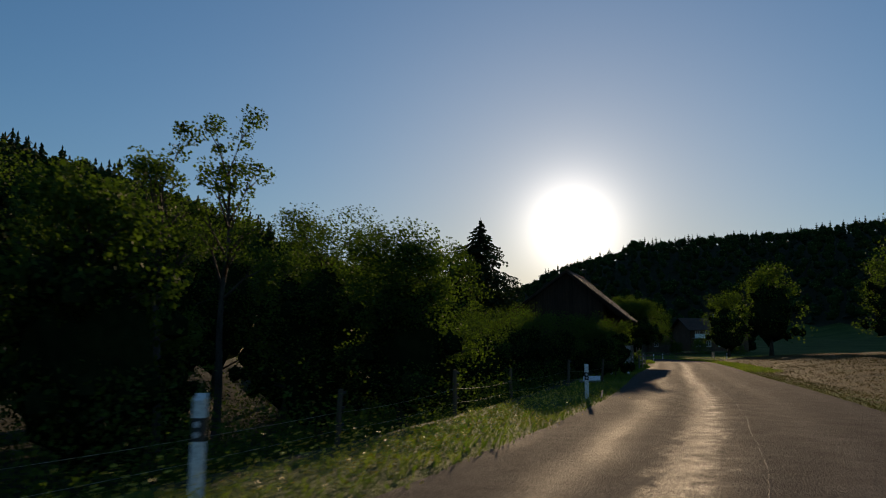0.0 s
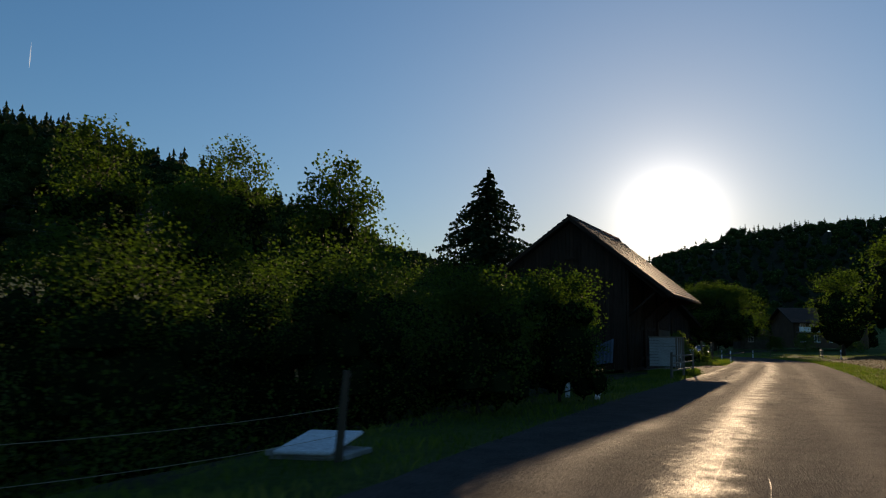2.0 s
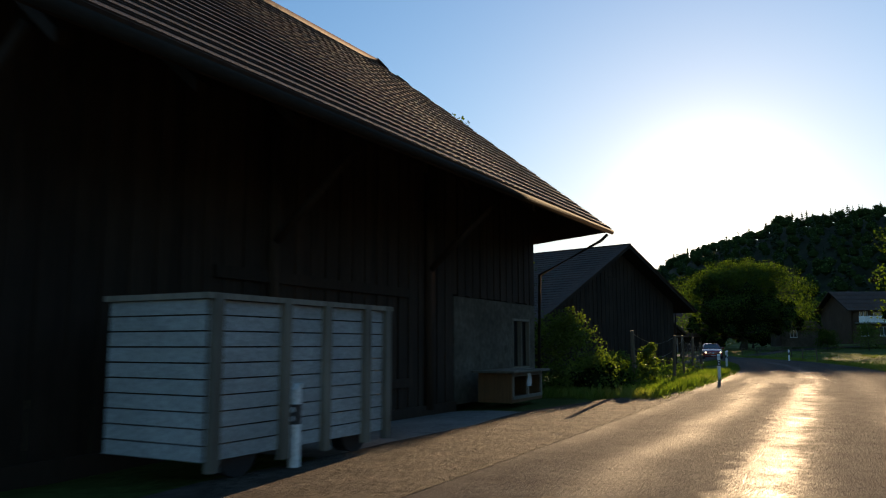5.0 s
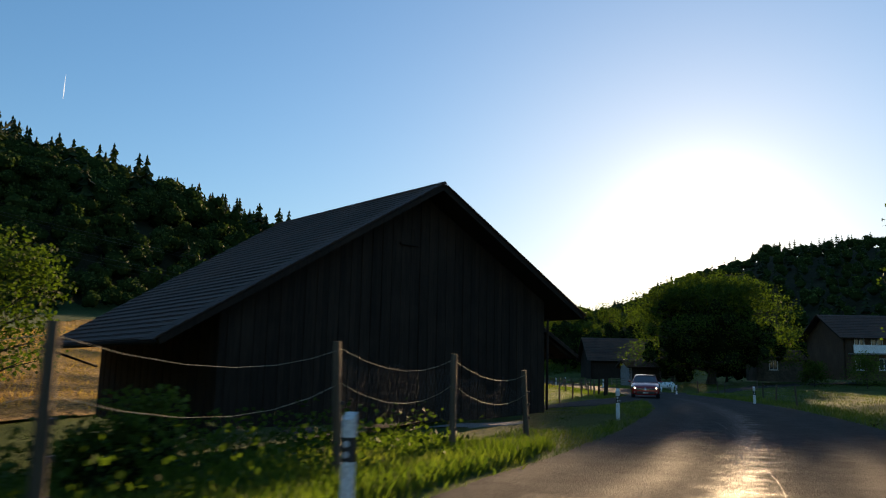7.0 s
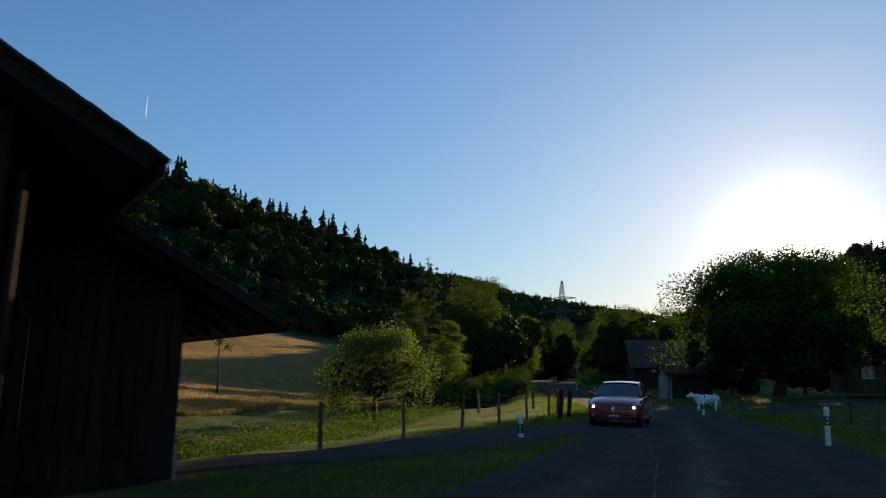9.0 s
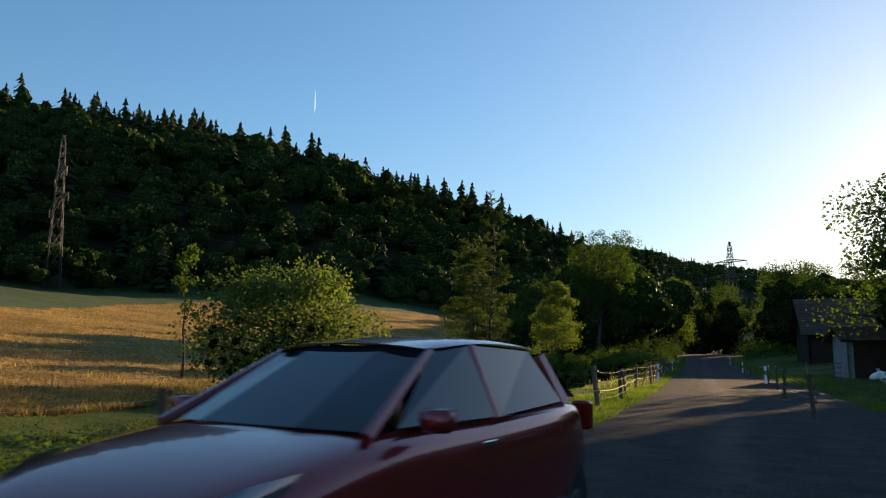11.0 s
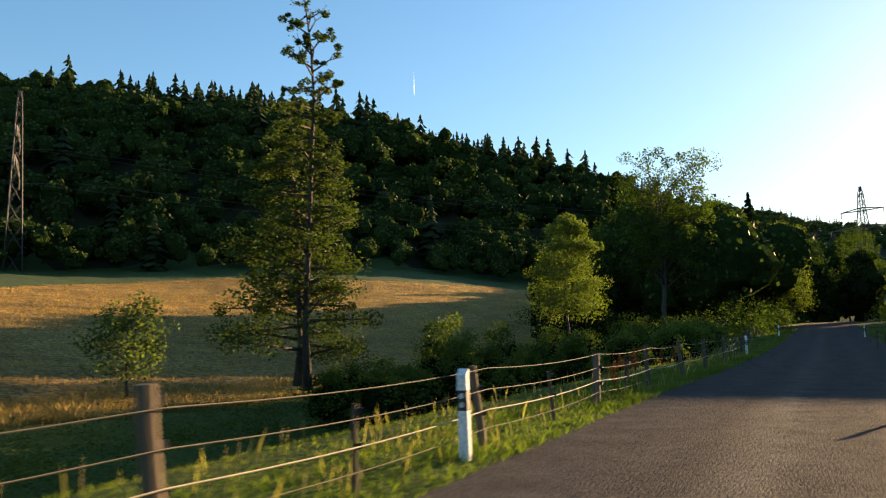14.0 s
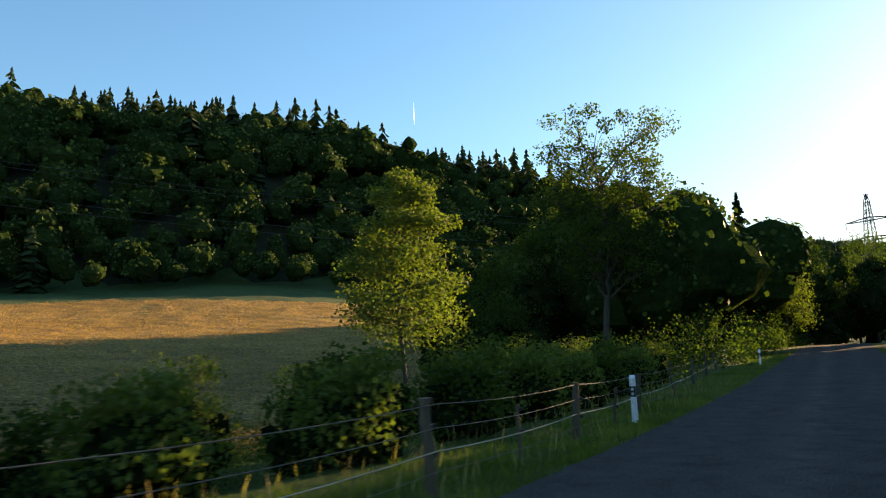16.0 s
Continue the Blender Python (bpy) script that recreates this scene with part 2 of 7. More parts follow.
WHEAT_SOIL = wheat_mat()
WHEAT = leaf_mat("wheat_stalks", (0.235, 0.135, 0.048), (0.46, 0.29, 0.11), 0.35, 0.15)
BLADE = leaf_mat("grass_blades", (0.068, 0.12, 0.021), (0.15, 0.2, 0.043), 0.42, 0.4, ripe=(0.20, 0.18, 0.07))
LEAF = leaf_mat("leaves", (0.03, 0.055, 0.012), (0.075, 0.115, 0.024), 0.42)
LEAF_PALE = leaf_mat("pale_leaves", (0.06, 0.09, 0.03), (0.13, 0.165, 0.06), 0.42)
LEAF_YELLOW = leaf_mat("yellowish_leaves", (0.065, 0.10, 0.022), (0.13, 0.165, 0.045), 0.42)
LEAF_ALDER = leaf_mat("alder_leaves", (0.035, 0.06, 0.014), (0.085, 0.115, 0.03), 0.3)
LEAF_WOOD = leaf_mat("woodland_leaves", (0.026, 0.048, 0.013), (0.074, 0.113, 0.03), 0.18, 0.04)
NEEDLE = leaf_mat("needles", (0.012, 0.028, 0.012), (0.03, 0.05, 0.02), 0.12)
# near-black colour of the crown cores, painting the shade inside dense crowns
CROWN_SHADE = two_scale("crown_shade", (0.008, 0.013, 0.005), (0.022, 0.032, 0.011), 0.6, 3.0, 1.0, 0.6, 0.0, dist=0.1)
# crown bodies of the woods, darker than the leaves to paint inner shade
WOOD_SHADE = two_scale("canopy_shade_mass", (0.016, 0.031, 0.009), (0.036, 0.06, 0.017), 0.06, 1.3, 1.0, 1.0, 0.0, dist=0.9)
BARK = two_scale("bark", (0.035, 0.027, 0.02), (0.09, 0.075, 0.06), 2, 14, 0.9, 0.9, 0.2, (3, 3, 0.6), 0.03)
TIMBER = wood_mat("dark_timber", (0.016, 0.0095, 0.006), (0.046, 0.028, 0.018))
POST_WOOD = wood_mat("post_wood", (0.06, 0.045, 0.03), (0.15, 0.115, 0.08))
GREY_WOOD = wood_mat("weathered_wood", (0.10, 0.085, 0.065), (0.22, 0.19, 0.15))


def tile_mat():
    """Old clay tiles, each a little different, with lichen and soot."""
    m, nt, b = node_mat("clay_tile", 0.75, 0, 0.25)
    big, fine = noise_node(nt, 0.5, 3), noise_node(nt, 9, 5, 0.65)
    col = ramp(nt, big.outputs[0], [(0.3, (0.06, 0.032, 0.024)), (0.7, (0.11, 0.06, 0.042))]).outputs[0]
    col = mixed(nt, 1.0, col, ramp(nt, fine.outputs[0], [(0.3, (0.6, 0.6, 0.6)), (0.72, (1.25, 1.25, 1.25))]).outputs[0], "MULTIPLY")
    info, geo = nt.nodes.new("ShaderNodeObjectInfo"), nt.nodes.new("ShaderNodeNewGeometry")
    for src in (info.outputs["Random"], geo.outputs["Random Per Island"]):
        col = mixed(nt, 1.0, col, ramp(nt, src, [(0.0, (0.85, 0.86, 0.87)), (0.85, (1.06, 1.05, 1.03)), (1.0, (1.22, 1.15, 1.1))]).outputs[0], "MULTIPLY")
    col = mixed(nt, ramp(nt, noise_node(nt, 1.6, 4).outputs[0], [(0.55, (0, 0, 0)), (0.7, (0.8, 0.8, 0.8))]).outputs[0], col, (0.05, 0.05, 0.04))
    nt.links.new(col, b.inputs["Base Color"])
    bump(nt, b, fine.outputs[0], 0.5, 0.02)
    return m


TILE = tile_mat()
PLASTER = two_scale("old_plaster", (0.38, 0.36, 0.31), (0.52, 0.49, 0.43), 0.7, 9, 0.9, 0.3, 0.2, third=(0.26, 0.24, 0.2))
DIRTY_PLASTER = two_scale("dirty_plaster", (0.075, 0.062, 0.046), (0.15, 0.125, 0.095), 0.9, 7, 0.95, 0.5, 0.15, third=(0.07, 0.055, 0.04))
CONCRETE = two_scale("concrete", (0.22, 0.215, 0.2), (0.36, 0.35, 0.33), 0.6, 12, 0.85, 0.4, 0.3)
WHITE = plain("white_plastic", (0.78, 0.78, 0.76), 0.45)
BLACK = plain("black_plastic", (0.02, 0.02, 0.022), 0.5)
REFLECTOR = plain("reflector", (0.55, 0.56, 0.58), 0.15)
WIRE = plain("fence_tape", (0.36, 0.32, 0.22), 0.7)
ROPE = plain("fence_rope", (0.12, 0.10, 0.07), 0.8)
STEEL = plain("galvanised_steel", (0.075, 0.078, 0.08), 0.8, 0.2)
ZINC = plain("zinc_gutter", (0.028, 0.022, 0.018), 0.85, 0.0, 0.1)


# ---- mesh helpers ----
def mesh_of(name, verts, faces, mat):
    me = bpy.data.meshes.new(name)
    me.from_pydata([tuple(v) for v in verts] if not isinstance(verts, np.ndarray) else verts.tolist(), [], faces if isinstance(faces, list) else faces.tolist())
    for m in (mat if isinstance(mat, (list, tuple)) else [mat]):
        me.materials.append(m)
    me.update()
    return me


def quad_mesh(name, q, mat):
    """A mesh of separate quads, from an array of shape (n, 4, 3)."""
    n = len(q)
    me = bpy.data.meshes.new(name)
    me.vertices.add(n * 4)
    me.vertices.foreach_set("co", np.ascontiguousarray(q, np.float32).ravel())
    me.loops.add(n * 4)
    me.loops.foreach_set("vertex_index", np.arange(n * 4, dtype=np.int32))
    me.polygons.add(n)
    me.polygons.foreach_set("loop_start", np.arange(0, n * 4, 4, dtype=np.int32))
    me.materials.append(mat)
    me.update(calc_edges=True)
    return me


def part(name, bm, mat, parent, label=""):
    """Links a bmesh or a mesh as one mesh object under a thing or a part."""
    if isinstance(bm, bmesh.types.BMesh):
        me = bpy.data.meshes.new(name)
        bm.to_mesh(me)
        bm.free()
        me.materials.append(mat)
    else:
        me = bm
    ob = new(name, me)
    ob.parent = parent
    return tagged(ob, label)


def thing(name, m, label, category, group=""):
    ob = new(name)
    ob.matrix_world = m
    ob.empty_display_size = 0.2
    return tagged(ob, label, category, group)


def box(lo, hi, bm=None, bevel=0.0):
    """A box between two corners."""
    own = bmesh.new()
    bmesh.ops.create_cube(own, size=1)
    c, s = [(a + b) / 2 for a, b in zip(lo, hi)], [b - a for a, b in zip(lo, hi)]
    for v in own.verts:
        v.co = Vector((c[0] + v.co.x * s[0], c[1] + v.co.y * s[1], c[2] + v.co.z * s[2]))
    if bevel:
        bmesh.ops.bevel(own, geom=own.edges[:], offset=bevel, segments=1, affect="EDGES")
    if bm is None:
        return own
    me = bpy.data.meshes.new("tmp")
    own.to_mesh(me)
    own.free()
    bm.from_mesh(me)
    bpy.data.meshes.remove(me)
    return bm


def box_mesh(name, lo, hi, mat, bevel=0.0):
    bm = box(lo, hi, bevel=bevel)
    me = bpy.data.meshes.new(name)
    bm.to_mesh(me)
    bm.free()
    me.materials.append(mat)
    return me


def tube(points, radii, sides=6, caps=True):
    """Vertices and faces of a tube swept along points."""
    pts = [Vector(p) for p in points]
    vs, fs = [], []
    for i, p in enumerate(pts):
        d = (pts[min(i + 1, len(pts) - 1)] - pts[max(i - 1, 0)]).normalized()
        a = d.cross(Vector((0, 0, 1)) if abs(d.z) < 0.9 else Vector((1, 0, 0))).normalized()
        b = d.cross(a)
        for k in range(sides):
            w = 2 * math.pi * k / sides
            vs.append(p + (a * math.cos(w) + b * math.sin(w)) * radii[i])
    for i in range(len(pts) - 1):
        for k in range(sides):
            j = (k + 1) % sides
            fs.append((i * sides + k, i * sides + j, (i + 1) * sides + j, (i + 1) * sides + k))
    if caps:
        fs.append(tuple(range(sides))[::-1])
        fs.append(tuple(range((len(pts) - 1) * sides, len(pts) * sides)))
    return vs, fs


def tubes_mesh(name, list_of_tubes, mat):
    vs, fs = [], []
    for v, f in list_of_tubes:
        k = len(vs)
        vs += v
        fs += [tuple(i + k for i in face) for face in f]
    me = mesh_of(name, vs, fs, mat)
    me.polygons.foreach_set("use_smooth", [True] * len(me.polygons))
    return me


# ---- the lie of the land ----
EYES = np.array([row[1][:2] for row in PATH])
HEAD = np.array([[-62.0, -150.0], [-34.0, -80.0], [-17.0, -40.0], [-8.0, -19.0]])
TAIL = np.array([[24.2, 208.0], [21.5, 224.0], [17.6, 247.0], [13.4, 272.0], [9.6, 297.0], [8.5, 315.0], [12.0, 335.0], [20.0, 360.0], [30.0, 400.0]])
raw = np.concatenate([HEAD, EYES, TAIL])
cum = np.concatenate([[0], np.cumsum(np.hypot(*np.diff(raw, axis=0).T))])
S_STEP = 1.0
S = np.arange(0, cum[-1], S_STEP)
LINE = np.stack([np.interp(S, cum, raw[:, k]) for k in (0, 1)], 1)
for _ in range(12):      # rounds the corners of the line
    LINE[1:-1] = 0.25 * LINE[:-2] + 0.5 * LINE[1:-1] + 0.25 * LINE[2:]
WAY = np.gradient(LINE, axis=0)
WAY /= np.linalg.norm(WAY, axis=1)[:, None]
LEFT = np.stack([-WAY[:, 1], WAY[:, 0]], 1)
LEFT_EDGE = np.interp(LINE[:, 1], [0, 40, 80, 110, 150, 400], [3.2, 3.6, 3.7, 3.75, 3.1, 3.1])
RIGHT_EDGE = np.interp(LINE[:, 1], [0, 100, 118, 135, 160, 400], [3.1, 3.1, 2.7, 2.6, 3.0, 3.0])


def road_z(y):
    t = np.clip((np.asarray(y, float) - 205) / 100, 0, 1)
    return 2.0 * t * t * (3 - 2 * t)


def road_frame(x, y):
    """For arrays of places: metres left of the left kerb (positive), right of the right kerb (negative), nought on the road; and y of the road there."""
    x, y = np.asarray(x, float), np.asarray(y, float)
    out, ys = np.zeros(x.shape), np.zeros(x.shape)
    flat = np.stack([x.ravel(), y.ravel()], 1)
    res, yy = np.empty(len(flat)), np.empty(len(flat))
    for a in range(0, len(flat), 4000):
        p = flat[a:a + 4000]
        d = ((p[:, None] - LINE[None, ::2]) ** 2).sum(-1)
        i = d.argmin(1) * 2
        n = ((p - LINE[i]) * LEFT[i]).sum(-1)
        res[a:a + 4000] = np.where(n > LEFT_EDGE[i], n - LEFT_EDGE[i], np.where(n < -RIGHT_EDGE[i], n + RIGHT_EDGE[i], 0))
        yy[a:a + 4000] = LINE[i, 1]
    return res.reshape(x.shape), yy.reshape(x.shape)


def smooth(t):
    t = np.clip(t, 0, 1)
    return t * t * (3 - 2 * t)


FOOT, FOOT_WAY = np.array([-112.0, 228.0]), np.array([0.263, 0.965])


def left_hill(x, y):
    d = -(x - FOOT[0]) * FOOT_WAY[1] + (y - FOOT[1]) * FOOT_WAY[0]
    lift = np.where(d < 0, 0, np.where(d < 40, 0.70 * d, 28.0 + 0.275 * (d - 40)))
    lift = np.where(d > 190, 69.2 + 0.03 * (d - 190), lift)
    u = (x - FOOT[0]) * FOOT_WAY[0] + (y - FOOT[1]) * FOOT_WAY[1]
    return lift * (1 - 0.72 * smooth((u - 235) / 190)), d


# azimuth from the start of the road, height of the wooded ridge over the valley, distance
RIDGE_R = np.array([[-16, 49, 900], [-10.4, 52, 905], [-8, 48, 930], [-6.6, 43, 960], [-2.1, 37, 960], [1.9, 34, 950], [3.5, 38, 800], [5.5, 49, 745], [7.8, 64, 740], [9.3, 70, 732], [13.5, 82, 728], [14.4, 91, 727], [15.6, 87, 726], [19.5, 88, 715], [25, 87, 700], [30, 89, 680], [45, 95, 650], [70, 95, 620], [110, 80, 600]])


def far_ridge(x, y):
    az = np.degrees(np.arctan2(x, y))
    r = np.hypot(x, y)
    top, dist = np.interp(az, RIDGE_R[:, 0], RIDGE_R[:, 1]), np.interp(az, RIDGE_R[:, 0], RIDGE_R[:, 2])
    k = smooth((r - (dist - 330)) / 330)
    k = np.where(az < -16, k * smooth((az + 24) / 8), k)
    return top * k * smooth((125 - az) / 15) * smooth((az + 60) / 30)


def bank_drop(e, y):
    """How far the ground falls away to the stream, below the first stretch of the road and below the pasture fence."""
    gully = 1.3 * smooth((e - 3.2) / 4.5) * smooth((15 - e) / 4.5) * smooth((y - 157) / 12) * smooth((252 - y) / 20)
    return 1.5 * smooth((e - 1.9) / 6) * smooth((62 - y) / 20) + gully


def ground_z(x, y):
    x, y = np.asarray(x, float), np.asarray(y, float)
    e, ry = road_frame(x, y)
    z = road_z(ry)
    left = -0.06 * smooth(e / 1.5) - 1.45 * smooth((e - 2.5) / 13) - 0.6 * smooth((e - 13) / 3) * smooth((21 - e) / 4)
    f = np.clip(e - 22, 0, 105)
    left = left - bank_drop(e, y)
    left = left + 0.15 * f * (1 + 0.7 * smooth((y - 225) / 90)) + 0.03 * np.clip(e - 127, 0, 400)
    r = np.clip(-e, 0, None)
    right = -0.03 * smooth(r / 1.0) + 0.9 * smooth((r - 1.2) / 9) + 0.045 * np.clip(r - 9, 0, 120)
    right = right * np.interp(y, [-30, 100, 125, 145, 175, 215, 240], [1, 1, 0.45, 0.2, 0.35, 0.5, 0.7])
    right = right - 0.45 * np.exp(-((x - 37.4) ** 2 + (y - 166) ** 2) / 60)
    z = z + np.where(e > 0, left, right) * np.where(e == 0, 0, 1) - np.where(e == 0, 0.06, 0)
    hill, _ = left_hill(x, y)
    lump = 0.10 * np.sin(x * 0.9 + 1.3 * np.sin(y * 0.37)) * np.sin(y * 0.7 + np.sin(x * 0.5)) * smooth((np.abs(e) - 2) / 4)
    return z + hill + far_ridge(x, y) + lump


def gz(x, y):
    return float(ground_z(np.array([x]), np.array([y]))[0])


def spread(lo, hi, step, out_lo, out_hi, grow=1.075):
    a = list(np.arange(lo, hi, step))
    s = step
    while a[-1] < out_hi:
        s *= grow
        a.append(a[-1] + min(s, 27 if abs(a[-1]) < 1050 else 140))
    s, b = step, [lo]
    while b[-1] > out_lo:
        s *= grow
        b.append(b[-1] - min(s, 27 if abs(b[-1]) < 450 else 140))
    return np.array(b[:0:-1] + a)


gx, gy = spread(-14, 62, 0.9, -3500, 3500), spread(-12, 300, 1.0, -2500, 4200)
GX, GY = np.meshgrid(gx, gy)
GZ = ground_z(GX, GY)
nx, ny = len(gx), len(gy)
gv = np.stack([GX.ravel(), GY.ravel(), GZ.ravel()], 1)
i0 = (np.arange(ny - 1)[:, None] * nx + np.arange(nx - 1)[None]).ravel()
gf = np.stack([i0, i0 + 1, i0 + 1 + nx, i0 + nx], 1)
ground_me = mesh_of("ground", gv, gf, [GRASS, MEADOW, HAY, FOREST_FLOOR])
cx, cy = gv[gf, 0].mean(1), gv[gf, 1].mean(1)
ce, _ = road_frame(cx, cy)
_, cd = left_hill(cx, cy)
kind = np.where(ce > 60, 1, 0)
kind = np.where((ce < -0.9) & (cy < 112) & (ce > -32), 2, kind)
kind = np.where((cd > 0) | (far_ridge(cx, cy) > 9), 3, kind)
kind = np.where((ce > 2.2) & (ce < 45) & (cy < 66), 3, kind)
ground_me.polygons.foreach_set("material_index", kind.astype(np.int32))
ground_me.polygons.foreach_set("use_smooth", np.ones(len(gf), bool))
ground = tagged(new("ground", ground_me), "green valley ground with verges, meadow and mown hay beside the road", "ground", kind="structure")


def strip(name, lo, hi, lift, mat, rows=None, cols=7):
    """A sheet along the road between two offsets to the left of its line."""
    idx = np.arange(len(LINE)) if rows is None else rows
    vs = []
    for i in idx:
        a = lo[i] if np.ndim(lo) else lo
        b = hi[i] if np.ndim(hi) else hi
        for k in range(cols):
            n = a + (b - a) * k / (cols - 1)
            p = LINE[i] + LEFT[i] * n
            vs.append((p[0], p[1], float(road_z(LINE[i, 1])) + lift))
    fs = [(r * cols + k, r * cols + k + 1, (r + 1) * cols + k + 1, (r + 1) * cols + k) for r in range(len(idx) - 1) for k in range(cols - 1)]
    fs = [f[::-1] for f in fs]
    me = mesh_of(name, vs, fs, mat)
    lay = me.uv_layers.new(name="lane")      # metres left of the middle, and along
    for lp in me.loops:
        r, k = divmod(lp.vertex_index, cols)
        i = idx[r]
        a, b = (lo[i] if np.ndim(lo) else lo), (hi[i] if np.ndim(hi) else hi)
        lay.data[lp.index].uv = (a + (b - a) * k / (cols - 1), S[i])
    return me


wob = np.array([0.10 * noise.noise((i * 0.35, 0.2, 0)) + 0.06 * noise.noise((i * 1.7, 5.2, 0)) for i in range(len(LINE))])
road = tagged(new("road", strip("road", -RIGHT_EDGE + wob[::-1] - 0.05, LEFT_EDGE + wob + 0.05, 0.0, ASPHALT)), "narrow worn asphalt country road with no centre line", "road", kind="structure")


# ---- woods ----
def rand_quads(rng, pts, size, flat=0.0, tall=1.0, normals=None, lean=0.6):
    """Leaf quads of about that size round the points; normals turn them to face outwards."""
    n = len(pts)
    nv = rng.normal(size=(n, 3))
    if normals is not None:
        nv = nv * lean + normals
    nv /= np.linalg.norm(nv, axis=1)[:, None] + 1e-9
    t = rng.normal(size=(n, 3))
    t -= (t * nv).sum(1)[:, None] * nv
    t /= np.linalg.norm(t, axis=1)[:, None] + 1e-9
    b = np.cross(nv, t)
    s = (size * rng.uniform(0.6, 1.3, n))[:, None]
    t, b = t * s * 0.5, b * s * 0.5 * tall
    return np.stack([pts - t * 0.9, pts - b, pts + t * 1.1, pts + b * 0.9], 1)


def core_quads(rng, c, r, seg=7, rings=5, rough=0.14):
    """Quads of a lumpy closed mass put inside a crown to fill and darken it."""
    g = np.zeros((rings + 1, seg, 3))
    for i in range(rings + 1):
        th = math.pi * (0.04 + 0.92 * i / rings)
        for k in range(seg):
            w, q = 6.2832 * k / seg + 0.3 * i, 1 + rng.uniform(-rough, rough)
            g[i, k] = (c[0] + r[0] * q * math.sin(th) * math.cos(w), c[1] + r[1] * q * math.sin(th) * math.sin(w), c[2] + r[2] * q * math.cos(th))
    return np.array([[g[i, k], g[i + 1, k], g[i + 1, (k + 1) % seg], g[i, (k + 1) % seg]] for i in range(rings) for k in range(seg)])


def crown_template(rng, n, size, lobes=6, squat=1.0, seg=7, rings=4):
    """Leaf quads of a broad crown of height 1 and width about 0.8, standing on z 0.2, and the rounded masses of foliage
    under them, coloured darker as inner shade.
    """
    cs = np.stack([rng.uniform(-0.24, 0.24, lobes), rng.uniform(-0.24, 0.24, lobes), rng.uniform(0.36, 0.84, lobes)], 1)
    rad = rng.uniform(0.12, 0.2, lobes)
    cs[0], rad[0] = (0, 0, 0.56), 0.26
    k = rng.choice(lobes, n, p=rad ** 2 / (rad ** 2).sum())
    u = rng.normal(size=(n, 3))
    u /= np.linalg.norm(u, axis=1)[:, None]
    u[:, 2] = np.abs(u[:, 2]) * np.where(rng.random(n) < 0.75, 1, -1)
    p = cs[k] + u * (rad[k] * rng.uniform(0.86, 1.14, n))[:, None] * [1, 1, squat]
    q = rand_quads(rng, p, size, normals=u, lean=0.5)
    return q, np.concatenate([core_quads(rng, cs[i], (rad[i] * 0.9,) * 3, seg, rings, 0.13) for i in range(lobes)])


def conifer_template(rng, tiers, per, spread_k=0.22):
    """Drooping branch quads of a conifer of height 1, in uneven tiers."""
    out = []
    for i in range(tiers):
        f = (i / (tiers - 1)) ** 0.8
        z = 0.1 + 0.87 * f
        r = spread_k * (1 - f) ** 0.58 * rng.uniform(0.75, 1.15) + 0.026
        m = max(4, int(per * (1 - 0.6 * f)))
        a0 = rng.uniform(0, 6.3)
        for k in range(m):
            a = a0 + 6.283 * k / m + rng.uniform(-0.3, 0.3)
            rr = r * rng.uniform(0.45, 1.25)
            z = 0.1 + 0.87 * f + rng.uniform(-0.02, 0.02)
            d, w = np.array([math.cos(a), math.sin(a), 0]), np.array([-math.sin(a), math.cos(a), 0])
            dz = np.array([0, 0, 1.0])
            ww = rr * 0.5 + 0.008
            lo = 0.5 * rr + 0.02
            out.append([dz * (z + 0.03), d * rr * 0.6 + w * ww + dz * (z - lo * 0.7), d * rr + dz * (z - lo), d * rr * 0.6 - w * ww + dz * (z - lo * 0.7)])
    top = [[(0, 0, 1.0), (0.022, 0, 0.94), (0, 0.004, 0.9), (-0.022, 0, 0.94)], [(0, 0, 1.0), (0, 0.022, 0.94), (0.004, 0, 0.9), (0, -0.022, 0.94)]]
    return np.array(out + top)


def scatter_wood(name, label, places, heights, is_conifer, rng, leaf_n, leaf_size, tiers, per):
    temps = [crown_template(rng, leaf_n, leaf_size, 5 if leaf_n > 60 else 2, 1.0, *((6, 4) if leaf_n > 60 else (5, 3))) for _ in range(8)]
    cons = [conifer_template(rng, tiers, per) for _ in range(4)]
    a, b, d = [], [], []
    for (x, y, z), h, c in zip(places, heights, is_conifer):
        w = rng.uniform(0, 6.283)
        m = np.array([[math.cos(w), -math.sin(w), 0], [math.sin(w), math.cos(w), 0], [0, 0, 1]])
        if c:
            q = cons[rng.integers(4)] * [h, h, h]
            b.append(q @ m.T + [x, y, z - 0.5 - 0.1 * h])
        else:
            s = h * rng.uniform(0.85, 1.2)
            q, core = temps[rng.integers(8)]
            a.append((q * [s, s, h]) @ m.T + [x, y, z - 0.5 - 0.1 * h])
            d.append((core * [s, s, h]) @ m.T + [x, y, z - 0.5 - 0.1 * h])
    for kind_name, qs, mat, lab in (("broadleaf_woods", a, LEAF_WOOD, label + " of broadleaved trees"), ("woodland_shade_cores", d, WOOD_SHADE, label + ", massed foliage of its crowns with inner shade in the colour"), ("conifer_woods", b, NEEDLE, label + " of dark spruces")):
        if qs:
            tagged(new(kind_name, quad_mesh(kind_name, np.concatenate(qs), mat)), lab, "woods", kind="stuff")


rng = np.random.default_rng(5)


def jitter_grid(x0, x1, y0, y1, step):
    xs, ys = np.meshgrid(np.arange(x0, x1, step), np.arange(y0, y1, step))
    return xs.ravel() + rng.uniform(-0.45, 0.45, xs.size) * step, ys.ravel() + rng.uniform(-0.45, 0.45, xs.size) * step


